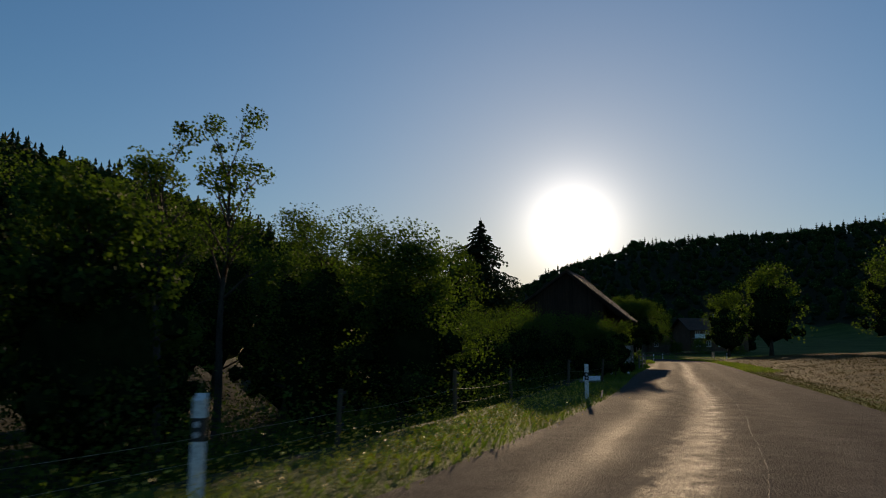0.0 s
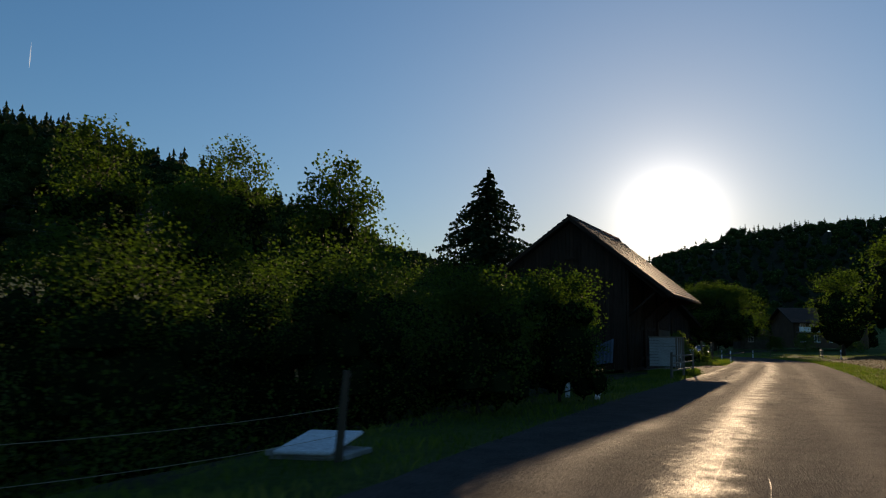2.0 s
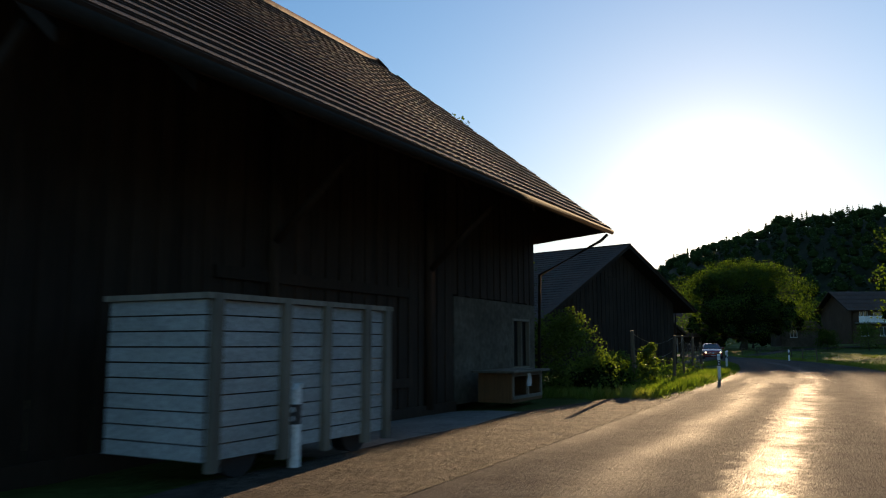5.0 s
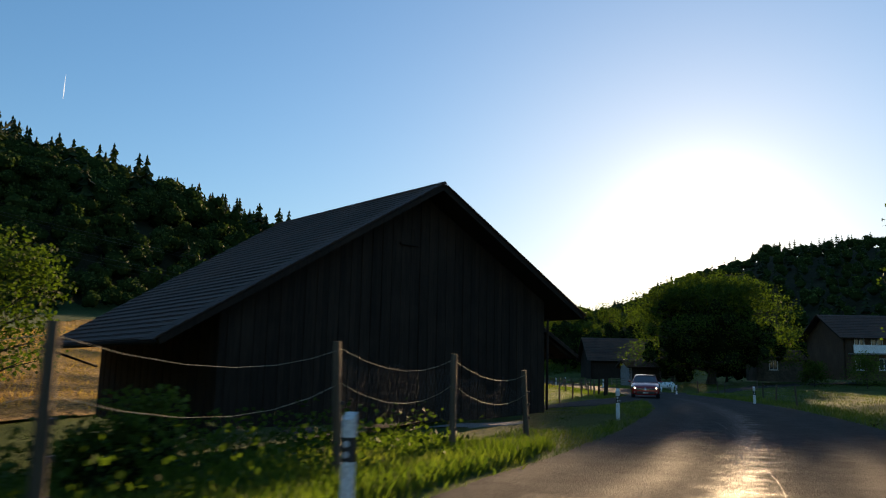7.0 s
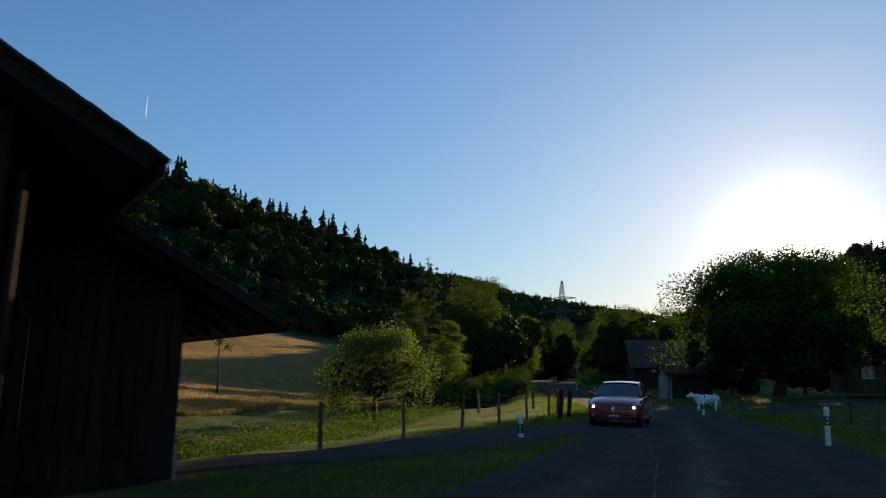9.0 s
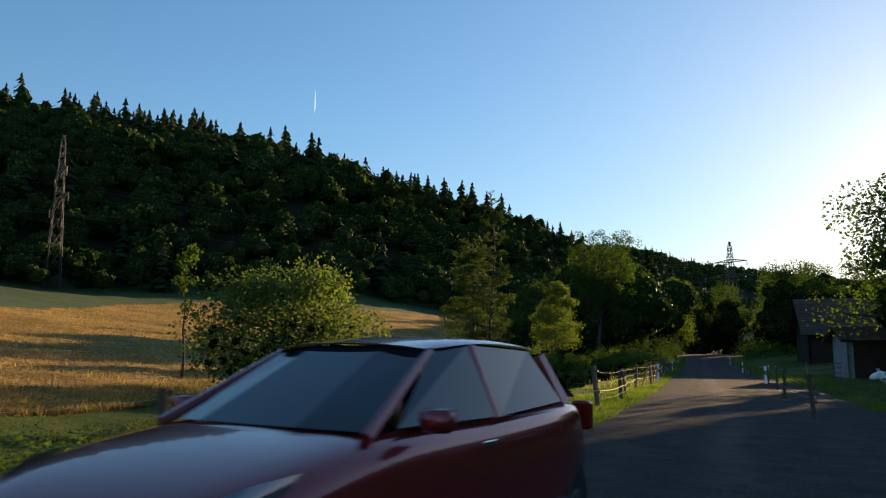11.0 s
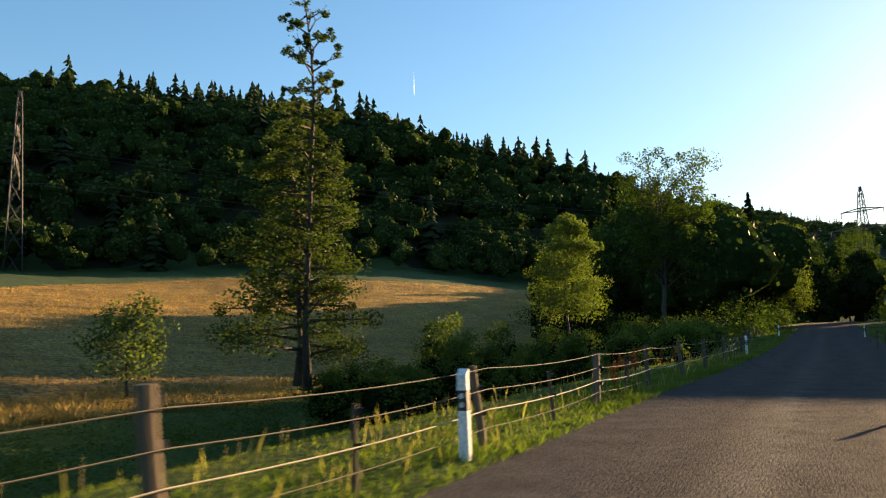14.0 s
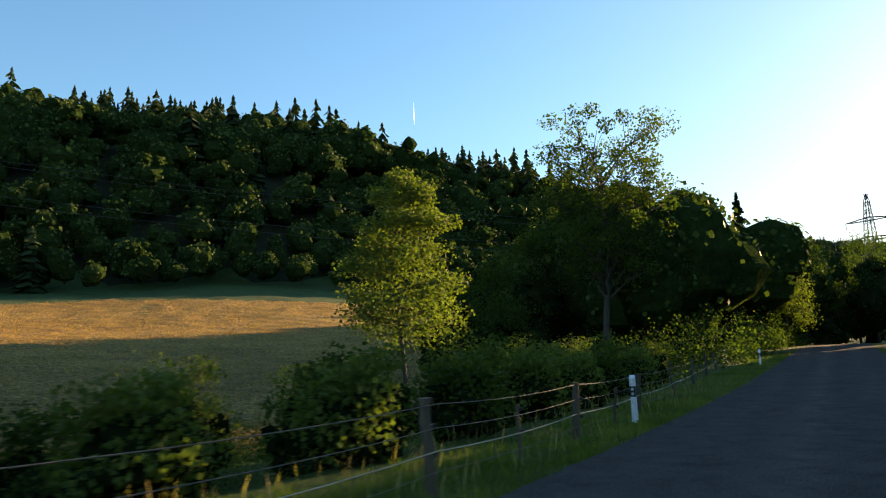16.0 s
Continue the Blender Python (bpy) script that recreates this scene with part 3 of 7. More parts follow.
# the wooded hill beyond the field
hx, hy = jitter_grid(-420, 20, 60, 700, 7.2)
_, hd = left_hill(hx, hy)
he, _ = road_frame(hx, hy)
keep = (hd > -15) & (hd < 200) & (he > 22)
hx, hy, hd = hx[keep], hy[keep], hd[keep]
hz_ = ground_z(hx, hy)
patchy = np.array([noise.noise((a * 0.03, b * 0.03, 1.0)) for a, b in zip(hx, hy)])
hu = (hx - FOOT[0]) * FOOT_WAY[0] + (hy - FOOT[1]) * FOOT_WAY[1]
con = rng.random(len(hx)) < np.clip(np.interp(hd, [0, 60, 110, 165, 240], [0.04, 0.10, 0.35, 0.85, 0.9]) + 0.5 * patchy + np.interp(hu, [45, 75, 120, 160], [-0.9, 0, 0, 0.4]) * np.interp(hd, [25, 60], [0, 1]), 0.02, 0.95)
crest = np.interp(hu, [30, 40, 52, 62, 71, 88, 110, 122, 135, 150, 163, 185, 226, 236, 280], [0, 2.5, -2, -3, 1, 0.5, 3.5, 4, 2, -3, -4, -1.5, -1, -6.5, -7])
hh = (np.where(con, rng.uniform(13, 19.5, len(hx)), rng.uniform(10.5, 15.5, len(hx))) + crest * np.interp(hd, [20, 38], [0, 1])) * np.maximum(np.interp(hd, [-15, 0], [0.5, 1.0]), np.interp(hy, [312, 335], [0, 1.12]))
tall = con & (rng.random(len(hx)) < 0.6)
hh = np.where(tall, hh * rng.uniform(1.0, 1.24, len(hx)), np.where(con, hh * 0.92, hh))
near = np.hypot(hx - 25, hy - 170) < 235
for far, n_leaf, s_leaf, tr, pr in ((False, 210, 0.055, 20, 10), (True, 70, 0.06, 12, 7)):
    m = near != far
    scatter_wood("hill", "dense wooded hillside", np.stack([hx, hy, hz_], 1)[m], hh[m], con[m], rng, n_leaf, s_leaf, tr, pr)
# the wood on the valley floor, behind the far corner of the field
vx, vy = jitter_grid(-78, 6, 262, 372, 5.5)
ve, _ = road_frame(vx, vy)
_, vd = left_hill(vx, vy)
edge = np.interp(vy, [262, 280, 305, 328, 336, 345], [-13, -21, -34, -47, -55, -80])
keep = (vx > edge) & (ve > 7) & (vd < -9)
vx, vy = vx[keep], vy[keep]
scatter_wood("valley", "dense wood on the valley floor", np.stack([vx, vy, ground_z(vx, vy)], 1), rng.uniform(0.85, 1.1, len(vx)) * np.interp(vx + np.clip(vy - 340, 0, 60) * 0.5, [-80, -45, -34, -26, -15], [8.5, 8.5, 11, 17.5, 20.5]), rng.random(len(vx)) < 0.05, rng, 600, 0.027, 18, 10)
# the wooded ridges at the end of the valley
rx_, ry_ = jitter_grid(-420, 760, 300, 1000, 9.5)
fr, rr = far_ridge(rx_, ry_), np.hypot(rx_, ry_)
raz = np.degrees(np.arctan2(rx_, ry_))
_, rd = left_hill(rx_, ry_)
keep = (fr > 9) & (rr < np.interp(raz, RIDGE_R[:, 0], RIDGE_R[:, 2]) + 70) & (raz < 62) & (raz > -26) & ((rd < 0) | (rd > 230) | (ry_ > 755))
rx_, ry_ = rx_[keep], ry_[keep]
con = rng.random(len(rx_)) < 0.3
scatter_wood("ridge", "distant wooded ridge", np.stack([rx_, ry_, ground_z(rx_, ry_)], 1), np.where(con, rng.uniform(11, 15.5, len(rx_)), rng.uniform(10, 14, len(rx_))), con, rng, 24, 0.09, 8, 5)


# ---- single trees ----
def limb_tubes(rng, h, r, limbs, spread_r, first=0.3, lean=(0, 0), crook=0.03, shape="round"):
    """A trunk and its limbs; gives the tubes and the limbs' tips."""
    pts = [Vector((lean[0] * f * h + crook * h * noise.noise((f * 3, r * 40, h)), lean[1] * f * h + crook * h * noise.noise((f * 3, r * 40 + 9, h)), f * h)) for f in np.linspace(0, 0.92, 8)]
    tubes = [tube(pts, [r * (1.25 if i == 0 else 1 - 0.85 * i / 7) for i in range(8)], 7)]
    tips = [pts[-1]]
    for k in range(limbs):
        f = first + (0.9 - first) * (k + rng.random() * 0.6) / limbs
        i = min(6, int(f / 0.92 * 7))
        base = pts[i].lerp(pts[i + 1], f / 0.92 * 7 - i)
        a = k * 2.4 + rng.uniform(-0.4, 0.4)
        out = spread_r * rng.uniform(0.65, 1.05) * (1 - 0.55 * max(0, f - 0.45) / 0.5)
        rise = h * rng.uniform(0.06, 0.2)
        if shape == "cone":
            out, rise = spread_r * rng.uniform(0.6, 1.1) * (1.08 - f) ** 0.7, h * rng.uniform(-0.02, 0.05)
        elif shape == "vase":
            out, rise = spread_r * rng.uniform(0.7, 1.05) * (0.35 + 0.65 * f), h * rng.uniform(0.12, 0.22)
        p1 = base + Vector((math.cos(a) * out * 0.5, math.sin(a) * out * 0.5, rise * 0.65))
        p2 = base + Vector((math.cos(a + 0.2) * out, math.sin(a + 0.2) * out, rise))
        rr = r * (0.5 - 0.3 * f)
        tubes.append(tube([base, p1, p2], [rr, rr * 0.6, rr * 0.2], 5))
        tips += [p1, p2]
        for s in (-1, 1):
            q = p1 + Vector((math.cos(a + s * 0.9) * out * 0.4, math.sin(a + s * 0.9) * out * 0.4, rise * 0.5))
            tubes.append(tube([p1, q], [rr * 0.4, rr * 0.12], 4))
            tips.append(q)
    return tubes, tips


def tree(name, x, y, h, width, label, leaves=2600, leaf=0.22, mat=None, trunk=0.16, limbs=9, first=0.28, bare=0.0, puff=0.22, seed=0, z=None, squat=0.8, fill=0.35, lean=(0, 0), group="", shape="round", core=0.0):
    """A broadleaved tree: tapered trunk with limbs, and a crown of separate leaves in clumps with gaps."""
    r = np.random.default_rng(seed + int(x * 7 + y * 13) % 9973)
    if z is None:
        e, _ = road_frame(np.array([x]), np.array([y]))
        h = h + (float(bank_drop(e, np.array([y]))[0]) if e[0] > 0 else 0.0)
    ob = thing(name, pose(x, y, (gz(x, y) if z is None else z) - 0.1), label, "bush" if "bush" in name else "tree", group)
    tubes, tips = limb_tubes(r, h * 0.93, trunk, limbs, width * 0.5 - puff * width * 0.3, first, lean, shape=shape)
    part("trunk", tubes_mesh("trunk", tubes, BARK), None, ob)
    tips = np.array([tuple(t) for t in tips])
    w = 0.55 + 1.0 * (tips[:, 2] / h) ** 1.5 if shape == "round" else np.ones(len(tips))
    if bare and shape == "cone":     # a bare spire
        w = w * np.where(tips[:, 2] > 0.8 * h, 0.15, 1)
    if bare:
        w = w * (r.random(len(tips)) > bare) + 0.02
        w[0] = 0.02
    k = r.choice(len(tips), leaves, p=w / w.sum())
    u = r.normal(size=(leaves, 3))
    u /= np.linalg.norm(u, axis=1)[:, None]
    rad = puff * width * (r.random(leaves) ** fill) * r.uniform(0.6, 1.25, len(tips))[k]
    if shape == "cone":
        rad *= np.clip(1.12 - 0.85 * tips[k, 2] / h, 0.15, 1)
    p = tips[k] + u * rad[:, None] * [1, 1, squat]
    p = p[(p[:, 2] > h * first * 0.35)]
    quads = rand_quads(r, p, leaf, normals=u[:len(p)] * 0.5 + [0, 0, 0.3], lean=1.0)
    # solid dark lumps stand in for the shade between inner leaves
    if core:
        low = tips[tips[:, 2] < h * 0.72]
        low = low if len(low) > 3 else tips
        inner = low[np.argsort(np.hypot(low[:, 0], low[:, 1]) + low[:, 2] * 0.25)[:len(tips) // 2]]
        part("shade_core", quad_mesh("shade_core", np.concatenate([core_quads(r, t, (core * puff * width,) * 3, 5, 3, 0.3) for t in inner] + [core_quads(r, (0, 0, h * 0.45), (width * 0.28 * min(1.0, core / 0.28), width * 0.28 * min(1.0, core / 0.28), h * 0.3 * min(1.0, core / 0.28)), 8, 5, 0.2)]), CROWN_SHADE), None, ob)
    part("crown", quad_mesh("crown", quads, mat or LEAF), None, ob)
    return ob


def spruce(name, x, y, h, width, label, seed=0, z=None, tiers=34, per=17, twig=0.34):
    """A spruce: a straight mast, and drooping boughs hung with twigs."""
    r = np.random.default_rng(seed + 3)
    ob = thing(name, pose(x, y, (gz(x, y) if z is None else z) - 0.1), label, "tree")
    part("trunk", tubes_mesh("trunk", [tube([(0, 0, 0), (0, 0, h * 0.5), (0, 0, h)], [h * 0.016, h * 0.009, 0.02], 7)], BARK), None, ob)
    pts, nrm = [], []
    for i in range(tiers):
        f = i / (tiers - 1)
        rad = width * 0.5 * (1 - f) ** 0.85 + 0.12
        for k in range(max(6, int(per * (1 - 0.5 * f)))):
            a = r.uniform(0, 6.283)
            rr = rad * r.uniform(0.6, 1.15)
            zc = h * (0.06 + 0.93 * f) + r.uniform(-0.3, 0.3)
            m = int(12 + rr * 14)
            g = r.random(m) ** 0.7
            side = r.normal(0, 0.13, m) * rr * (1.1 - g)
            px = np.cos(a) * rr * g - np.sin(a) * side
            py = np.sin(a) * rr * g + np.cos(a) * side
            pz = zc + 0.05 * rr * g - 0.32 * rr * g ** 2 + 0.12 * rr * np.clip(g - 0.8, 0, 1) - np.abs(r.normal(0, 0.10, m)) * (0.4 + rr * 0.4)
            pts.append(np.stack([px, py, pz], 1))
            nrm.append(np.tile([math.cos(a) * 0.3, math.sin(a) * 0.3, 0.9], (m, 1)))
    pts.append(np.stack([np.zeros(14), np.zeros(14), np.linspace(h * 0.93, h * 1.02, 14)], 1))
    nrm.append(np.tile([1.0, 0, 0], (14, 1)))
    part("crown", quad_mesh("crown", rand_quads(r, np.concatenate(pts), twig, normals=np.concatenate(nrm), lean=0.7), NEEDLE), None, ob)
    return ob


# beside the first stretch: old fruit trees and the thicket along the stream
tree("fruit_tree", -10.9, 29.0, 12.2, 4.6, "tall old pear tree with thin ragged crown in the thicket", 3000, 0.13, LEAF, 0.2, 14, 0.5, 0.3, 0.12, 1)
tree("fruit_tree", -8.6, 29.4, 12.8, 4.4, "tall old pear tree with bare crooked limbs in the thicket", 2800, 0.13, LEAF, 0.2, 14, 0.5, 0.35, 0.12, 2)
tree("fruit_tree", -3.8, 24.5, 6.4, 5.6, "old apple tree with open bare-topped crown by the road", 18000, 0.075, LEAF, 0.18, 18, 0.2, 0.12, 0.15, 3, core=0.4)
tree("walnut_tree", -1.1, 21.6, 4.9, 4.6, "broad leafy walnut tree with big leaves by the road fence", 24000, 0.075, LEAF, 0.18, 20, 0.16, 0.0, 0.16, 4, core=0.45)
tree("young_tree", -1.65, 38.1, 3.0, 3.1, "young fruit tree with thin trunk below the grass bank", 3600, 0.075, LEAF_PALE, 0.05, 13, 0.3, 0.0, 0.2, 5)
for i, (x, y, h, w) in enumerate([(-6, 61, 13.2, 7), (-10, 56, 12.5, 7), (-2.3, 66.5, 11.6, 5.5), (-0.5, 67, 9.6, 4.5), (-15, 50, 11.2, 8), (-9, 43, 9.2, 7), (-15, 38, 11.5, 8), (-20, 31, 11.5, 8), (-3.5, 52, 9.5, 6.5), (0.6, 57, 11, 6), (-16, 20, 9.5, 7), (-9, 19, 7.5, 6), (-22, 45, 12, 8), (-21, 12, 10, 8), (-13, 8, 7, 6), (-28, 24, 12, 8), (-7.0, 45.0, 5.0, 5.5), (-12.5, 32.5, 5.0, 6), (-15.5, 31.0, 5.0, 6)]):
    tree("thicket_tree", x, y, h, w, "leafy tree in the dark thicket along the stream", 7600, 0.15, LEAF, 0.17, 24, 0.12, 0.0, 0.14, 10 + i, group="thicket trees", core=0.42)
for i, (x, y, h, w) in enumerate([(9.9, 43.4, 3.2, 2.6), (8.2, 40.5, 2.7, 2.8), (7.2, 46.5, 3.8, 3.8), (9.4, 49.5, 3.9, 3.4), (5.0, 42.0, 3.8, 4.2), (4.5, 50.5, 5.0, 5), (10.6, 54.5, 3.4, 2.8), (1.5, 45.0, 5.0, 5), (2.0, 38.6, 3.8, 4.2), (6.8, 60.5, 4.6, 3.2), (3.4, 62.5, 5.2, 3.4), (10.2, 58.6, 2.8, 2.2)]):
    tree("hazel_bush", x, y, h, w, "dense hazel bush on the bank beside the road", 8500, 0.065, LEAF, 0.04, 15, 0.08, 0.0, 0.19, 40 + i, group="hazel bushes", core=0.5)
spruce("spruce", 4.8, 95.7, 19.4, 23, "tall dark spruce standing behind the barn", tiers=44, per=21, twig=0.3)

# on the other side of the road
tree("orchard_tree", 44.0, 101.5, 12.5, 9.5, "round dark orchard tree on the hay slope", 4600, 0.24, LEAF, 0.28, 16, 0.14, 0.0, 0.17, 71, core=0.35)
tree("orchard_tree", 48.0, 127.0, 11.0, 9.5, "light green orchard tree behind the roadside fence", 6500, 0.2, LEAF, 0.25, 16, 0.14, 0.0, 0.17, 72, core=0.3)
tree("orchard_tree", 40.0, 60.0, 12.5, 9.5, "large orchard tree on the hay slope", 6500, 0.2, LEAF, 0.28, 16, 0.14, 0.0, 0.17, 73, core=0.35)
tree("orchard_tree", 53.0, 88.0, 11.5, 9.0, "orchard tree on the hay slope", 5500, 0.2, LEAF, 0.25, 16, 0.14, 0.0, 0.17, 74, core=0.35)
tree("maple_tree", 45.0, 184.0, 13.3, 21.5, "great spreading maple tree above the farm road", 60000, 0.2, LEAF, 0.55, 46, 0.12, 0.0, 0.095, 75, fill=0.5, core=0.36)

for i, (x, y, h, w) in enumerate([(43.0, 206, 7.5, 8), (51.5, 209, 8, 9), (60, 206, 8, 9), (70, 205, 9, 9), (80, 202, 9, 9)]):
    tree("farm_tree", x, y, h, w, "dark leafy tree behind the farm buildings", 2600, 0.26, LEAF, 0.2, 14, 0.03, 0.0, 0.19, 140 + i, group="farm trees", core=0.55)

# along the field and the road ahead
tree("willow_tree", 16.8, 154.6, 5.9, 8.0, "broad grey-green willow on a short trunk in the pasture", 15000, 0.13, LEAF_PALE, 0.18, 26, 0.26, 0.0, 0.14, 80, core=0.14)
tree("young_tree", 12.8, 158.5, 3.6, 3.0, "small round bush-like tree beside the willow", 1500, 0.15, LEAF, 0.06, 8, 0.2, 0.0, 0.27, 81)
tree("thin_tree", -2.8, 168.0, 8.6, 2.6, "thin crooked tree with sparse tufted crown at the field edge", 520, 0.22, LEAF, 0.10, 7, 0.45, 0.2, 0.22, 82)
tree("young_tree", 7.5, 141.0, 5.2, 4.6, "leafy young tree by the stream", 1900, 0.2, LEAF, 0.09, 9, 0.16, 0.0, 0.26, 83)
tree("young_tree", 0.3, 186.2, 4.3, 4.0, "small round tree at the field edge", 3000, 0.14, LEAF_PALE, 0.08, 12, 0.2, 0.0, 0.2, 84)
tree("alder_tree", 10.6, 187.1, 17.6, 5.0, "tall ragged alder with bare spire top at the stream", 13000, 0.095, LEAF_ALDER, 0.15, 76, 0.16, 0.3, 0.07, 85, shape="cone", z=-0.45)
tree("alder_tree", 8.0, 189.0, 13.6, 7.6, "broad ragged alder beside a taller one", 24000, 0.115, LEAF_ALDER, 0.18, 56, 0.08, 0.05, 0.10, 86, shape="cone", z=-0.45)
tree("birch_tree", 4.2, 220.2, 13.8, 9.4, "yellowish green birch with pointed crown at the field corner", 17000, 0.15, LEAF_YELLOW, 0.13, 46, 0.34, 0.0, 0.15, 87, shape="cone")
tree("stream_sapling", 10.9, 195.5, 4.0, 1.9, "slender sapling with pale leaves in the stream shrubs", 900, 0.11, LEAF_YELLOW, 0.04, 9, 0.3, 0.0, 0.24, 90)
tree("ash_tree", 1.2, 249.5, 20.4, 14.5, "tall ash tree with broad open crown", 20000, 0.2, LEAF, 0.34, 38, 0.32, 0.05, 0.085, 88, shape="vase")
spruce("spruce", -8.7, 326.0, 28.5, 12.0, "tall spruce rising from the wood at the valley end", tiers=30, per=16, twig=0.6)
tree("roadside_tree", 5.4, 290.0, 15.0, 7.0, "light green tree leaning over the road edge", 13000, 0.19, LEAF_YELLOW, 0.22, 18, 0.12, 0.0, 0.2, 89)
for i, (x, y, h, w) in enumerate([(-6, 262, 15, 9), (-13, 270, 16, 9), (-2, 276, 13, 8), (-17, 266, 14, 8), (-14, 290, 16, 9), (-4, 300, 15, 9), (3, 312, 16, 9), (-8, 240, 9, 7), (-12, 252, 10, 7), (10, 330, 18, 10), (0, 335, 18, 10), (-9, 256, 14, 8), (-3, 266, 18.5, 9), (1.5, 270, 17.5, 9), (-10, 263, 18, 8), (-9, 280, 15, 9), (0, 288, 14, 8), (-20, 282, 15, 9), (-5, 310, 17, 9), (-16, 305, 17, 10), (-2, 258, 8, 7), (-7, 247, 7, 6), (2, 263, 7, 6), (2, 328, 12, 9), (5, 346, 14, 10), (14, 374, 15, 11), (26, 392, 16, 12)]):
    tree("wood_tree", x, y, h, w, "leafy tree at the edge of the roadside wood", 6500, 0.2, LEAF, 0.2, 15, 0.03, 0.0, 0.19, 100 + i, group="wood edge", core=0.6)
for i, (x, y, h, w) in enumerate([(26.5, 268, 15.5, 10), (31, 282, 17.5, 11), (24.5, 296, 16, 10), (33, 262, 12, 8), (38, 292, 17, 11), (30, 310, 18, 11), (46, 300, 17, 11), (21, 322, 17, 10), (56, 285, 16, 11)]):
    tree("wood_tree", x, y, h, w, "leafy tree of the grove on the far side of the road", 4600, 0.25, LEAF, 0.25, 15, 0.03, 0.0, 0.19, 130 + i, group="grove", core=0.6)
hedge = [(16.4, 203.2, 1.9, 2.4), (15.2, 206.0, 2.1, 2.6), (16.0, 208.8, 1.9, 2.4), (14.4, 211.6, 2.2, 2.8), (14.9, 214.6, 2.0, 2.6), (13.4, 217.6, 2.3, 2.8), (13.6, 221.0, 2.0, 2.6), (12.0, 224.2, 2.2, 2.8), (12.0, 227.6, 2.0, 2.6), (10.6, 231.2, 2.2, 2.8), (10.2, 235.0, 2.0, 2.6), (8.5, 199.5, 2.6, 3.0), (6.0, 200.5, 4.4, 2.4), (11.4, 203.5, 2.8, 3.2), (11.0, 208.0, 2.8, 3.4), (11.0, 214.5, 3.0, 3.4), (9.4, 221.0, 2.8, 3.4), (8.5, 229.0, 2.8, 3.4), (6.5, 194.0, 2.4, 3.0), (10.0, 195.6, 2.6, 2.8), (5.0, 206.0, 2.6, 3.0), (13.0, 199.6, 1.9, 2.4), (14.6, 200.6, 1.4, 1.8), (11.7, 189.6, 1.7, 2.2), (11.2, 187.6, 1.6, 2.2), (9.6, 193.7, 1.7, 2.2), (13.2, 193.0, 2.4, 2.4), (11.5, 198.7, 3.1, 3.0), (12.4, 196.1, 2.1, 2.4), (8.3, 206.2, 2.0, 2.8), (14.6, 195.6, 1.5, 2.0), (12.6, 190.9, 1.5, 2.0), (17.8, 198.6, 1.5, 2.2), (17.0, 195.4, 1.5, 2.1), (18.4, 201.8, 1.5, 2.1), (15.8, 192.6, 1.4, 2.0), (17.9, 205.4, 1.6, 2.2), (17.0, 209.6, 1.7, 2.3), (16.2, 213.4, 1.6, 2.2), (15.4, 217.2, 1.7, 2.2), (14.4, 222.4, 1.7, 2.2)]
for i, (x, y, h, w) in enumerate(hedge):
    tree("hedge_bush", x, y, h, w, "round leafy hedge bush beside the roadside fence", 2300, 0.10, LEAF_YELLOW if i % 3 else LEAF, 0.04, 12, 0.06, 0.0, 0.2, 160 + i, group="hedge bushes", core=0.4)
# between the barns
tree("plum_tree", 16.0, 91.2, 11.0, 5.4, "tall leafy plum tree between the two barns", 30000, 0.095, LEAF, 0.16, 26, 0.08, 0.0, 0.17, 201, core=0.2)
tree("plum_tree", 15.1, 95.6, 5.6, 4.8, "low bushy plum tree behind the taller one", 14000, 0.09, LEAF, 0.1, 18, 0.08, 0.0, 0.18, 208, core=0.25)
tree("garden_tree", 0.8, 117.0, 7.8, 8.0, "leafy tree standing behind the second barn", 5200, 0.2, LEAF, 0.18, 15, 0.1, 0.0, 0.17, 207)
tree("thicket_tree", -3.0, 42.2, 5.5, 5.0, "leafy tree in the dark thicket along the stream", 8000, 0.09, LEAF, 0.12, 14, 0.08, 0.0, 0.18, 30, group="thicket trees", core=0.42)
for gx, gy, gh, gw in ((20.9, 83.9, 1.2, 1.7), (21.6, 85.8, 1.0, 1.5), (20.6, 91.8, 1.1, 1.4), (21.2, 89.6, 1.3, 1.6), (23.0, 93.0, 0.9, 1.2), (22.0, 95.4, 1.2, 1.5)):
    tree("garden_shrub", gx, gy, gh, gw, "low leafy garden shrub on the bank", 1500, 0.075, LEAF_YELLOW if gh > 1.15 else LEAF, 0.03, 9, 0.05, 0.0, 0.2, 240, group="garden shrubs", core=0.4)
tree("garden_bush", 15.6, 90.0, 3.6, 3.4, "dense dark garden bush below the plum tree", 11000, 0.08, LEAF, 0.05, 13, 0.04, 0.0, 0.24, 205, core=0.25)
tree("garden_bush", 20.0, 85.4, 2.5, 2.4, "leaning leafy garden bush beside the barn wall", 4200, 0.085, LEAF_YELLOW, 0.04, 11, 0.06, 0.0, 0.27, 202)
tree("garden_bush", 22.75, 87.9, 1.5, 0.8, "slender upright garden bush on the bank", 1500, 0.085, LEAF_YELLOW, 0.03, 9, 0.1, 0.0, 0.26, 203)
tree("garden_bush", 17.6, 86.4, 3.4, 2.6, "tall garden bush against the barn corner", 4200, 0.09, LEAF, 0.05, 11, 0.06, 0.0, 0.27, 204)


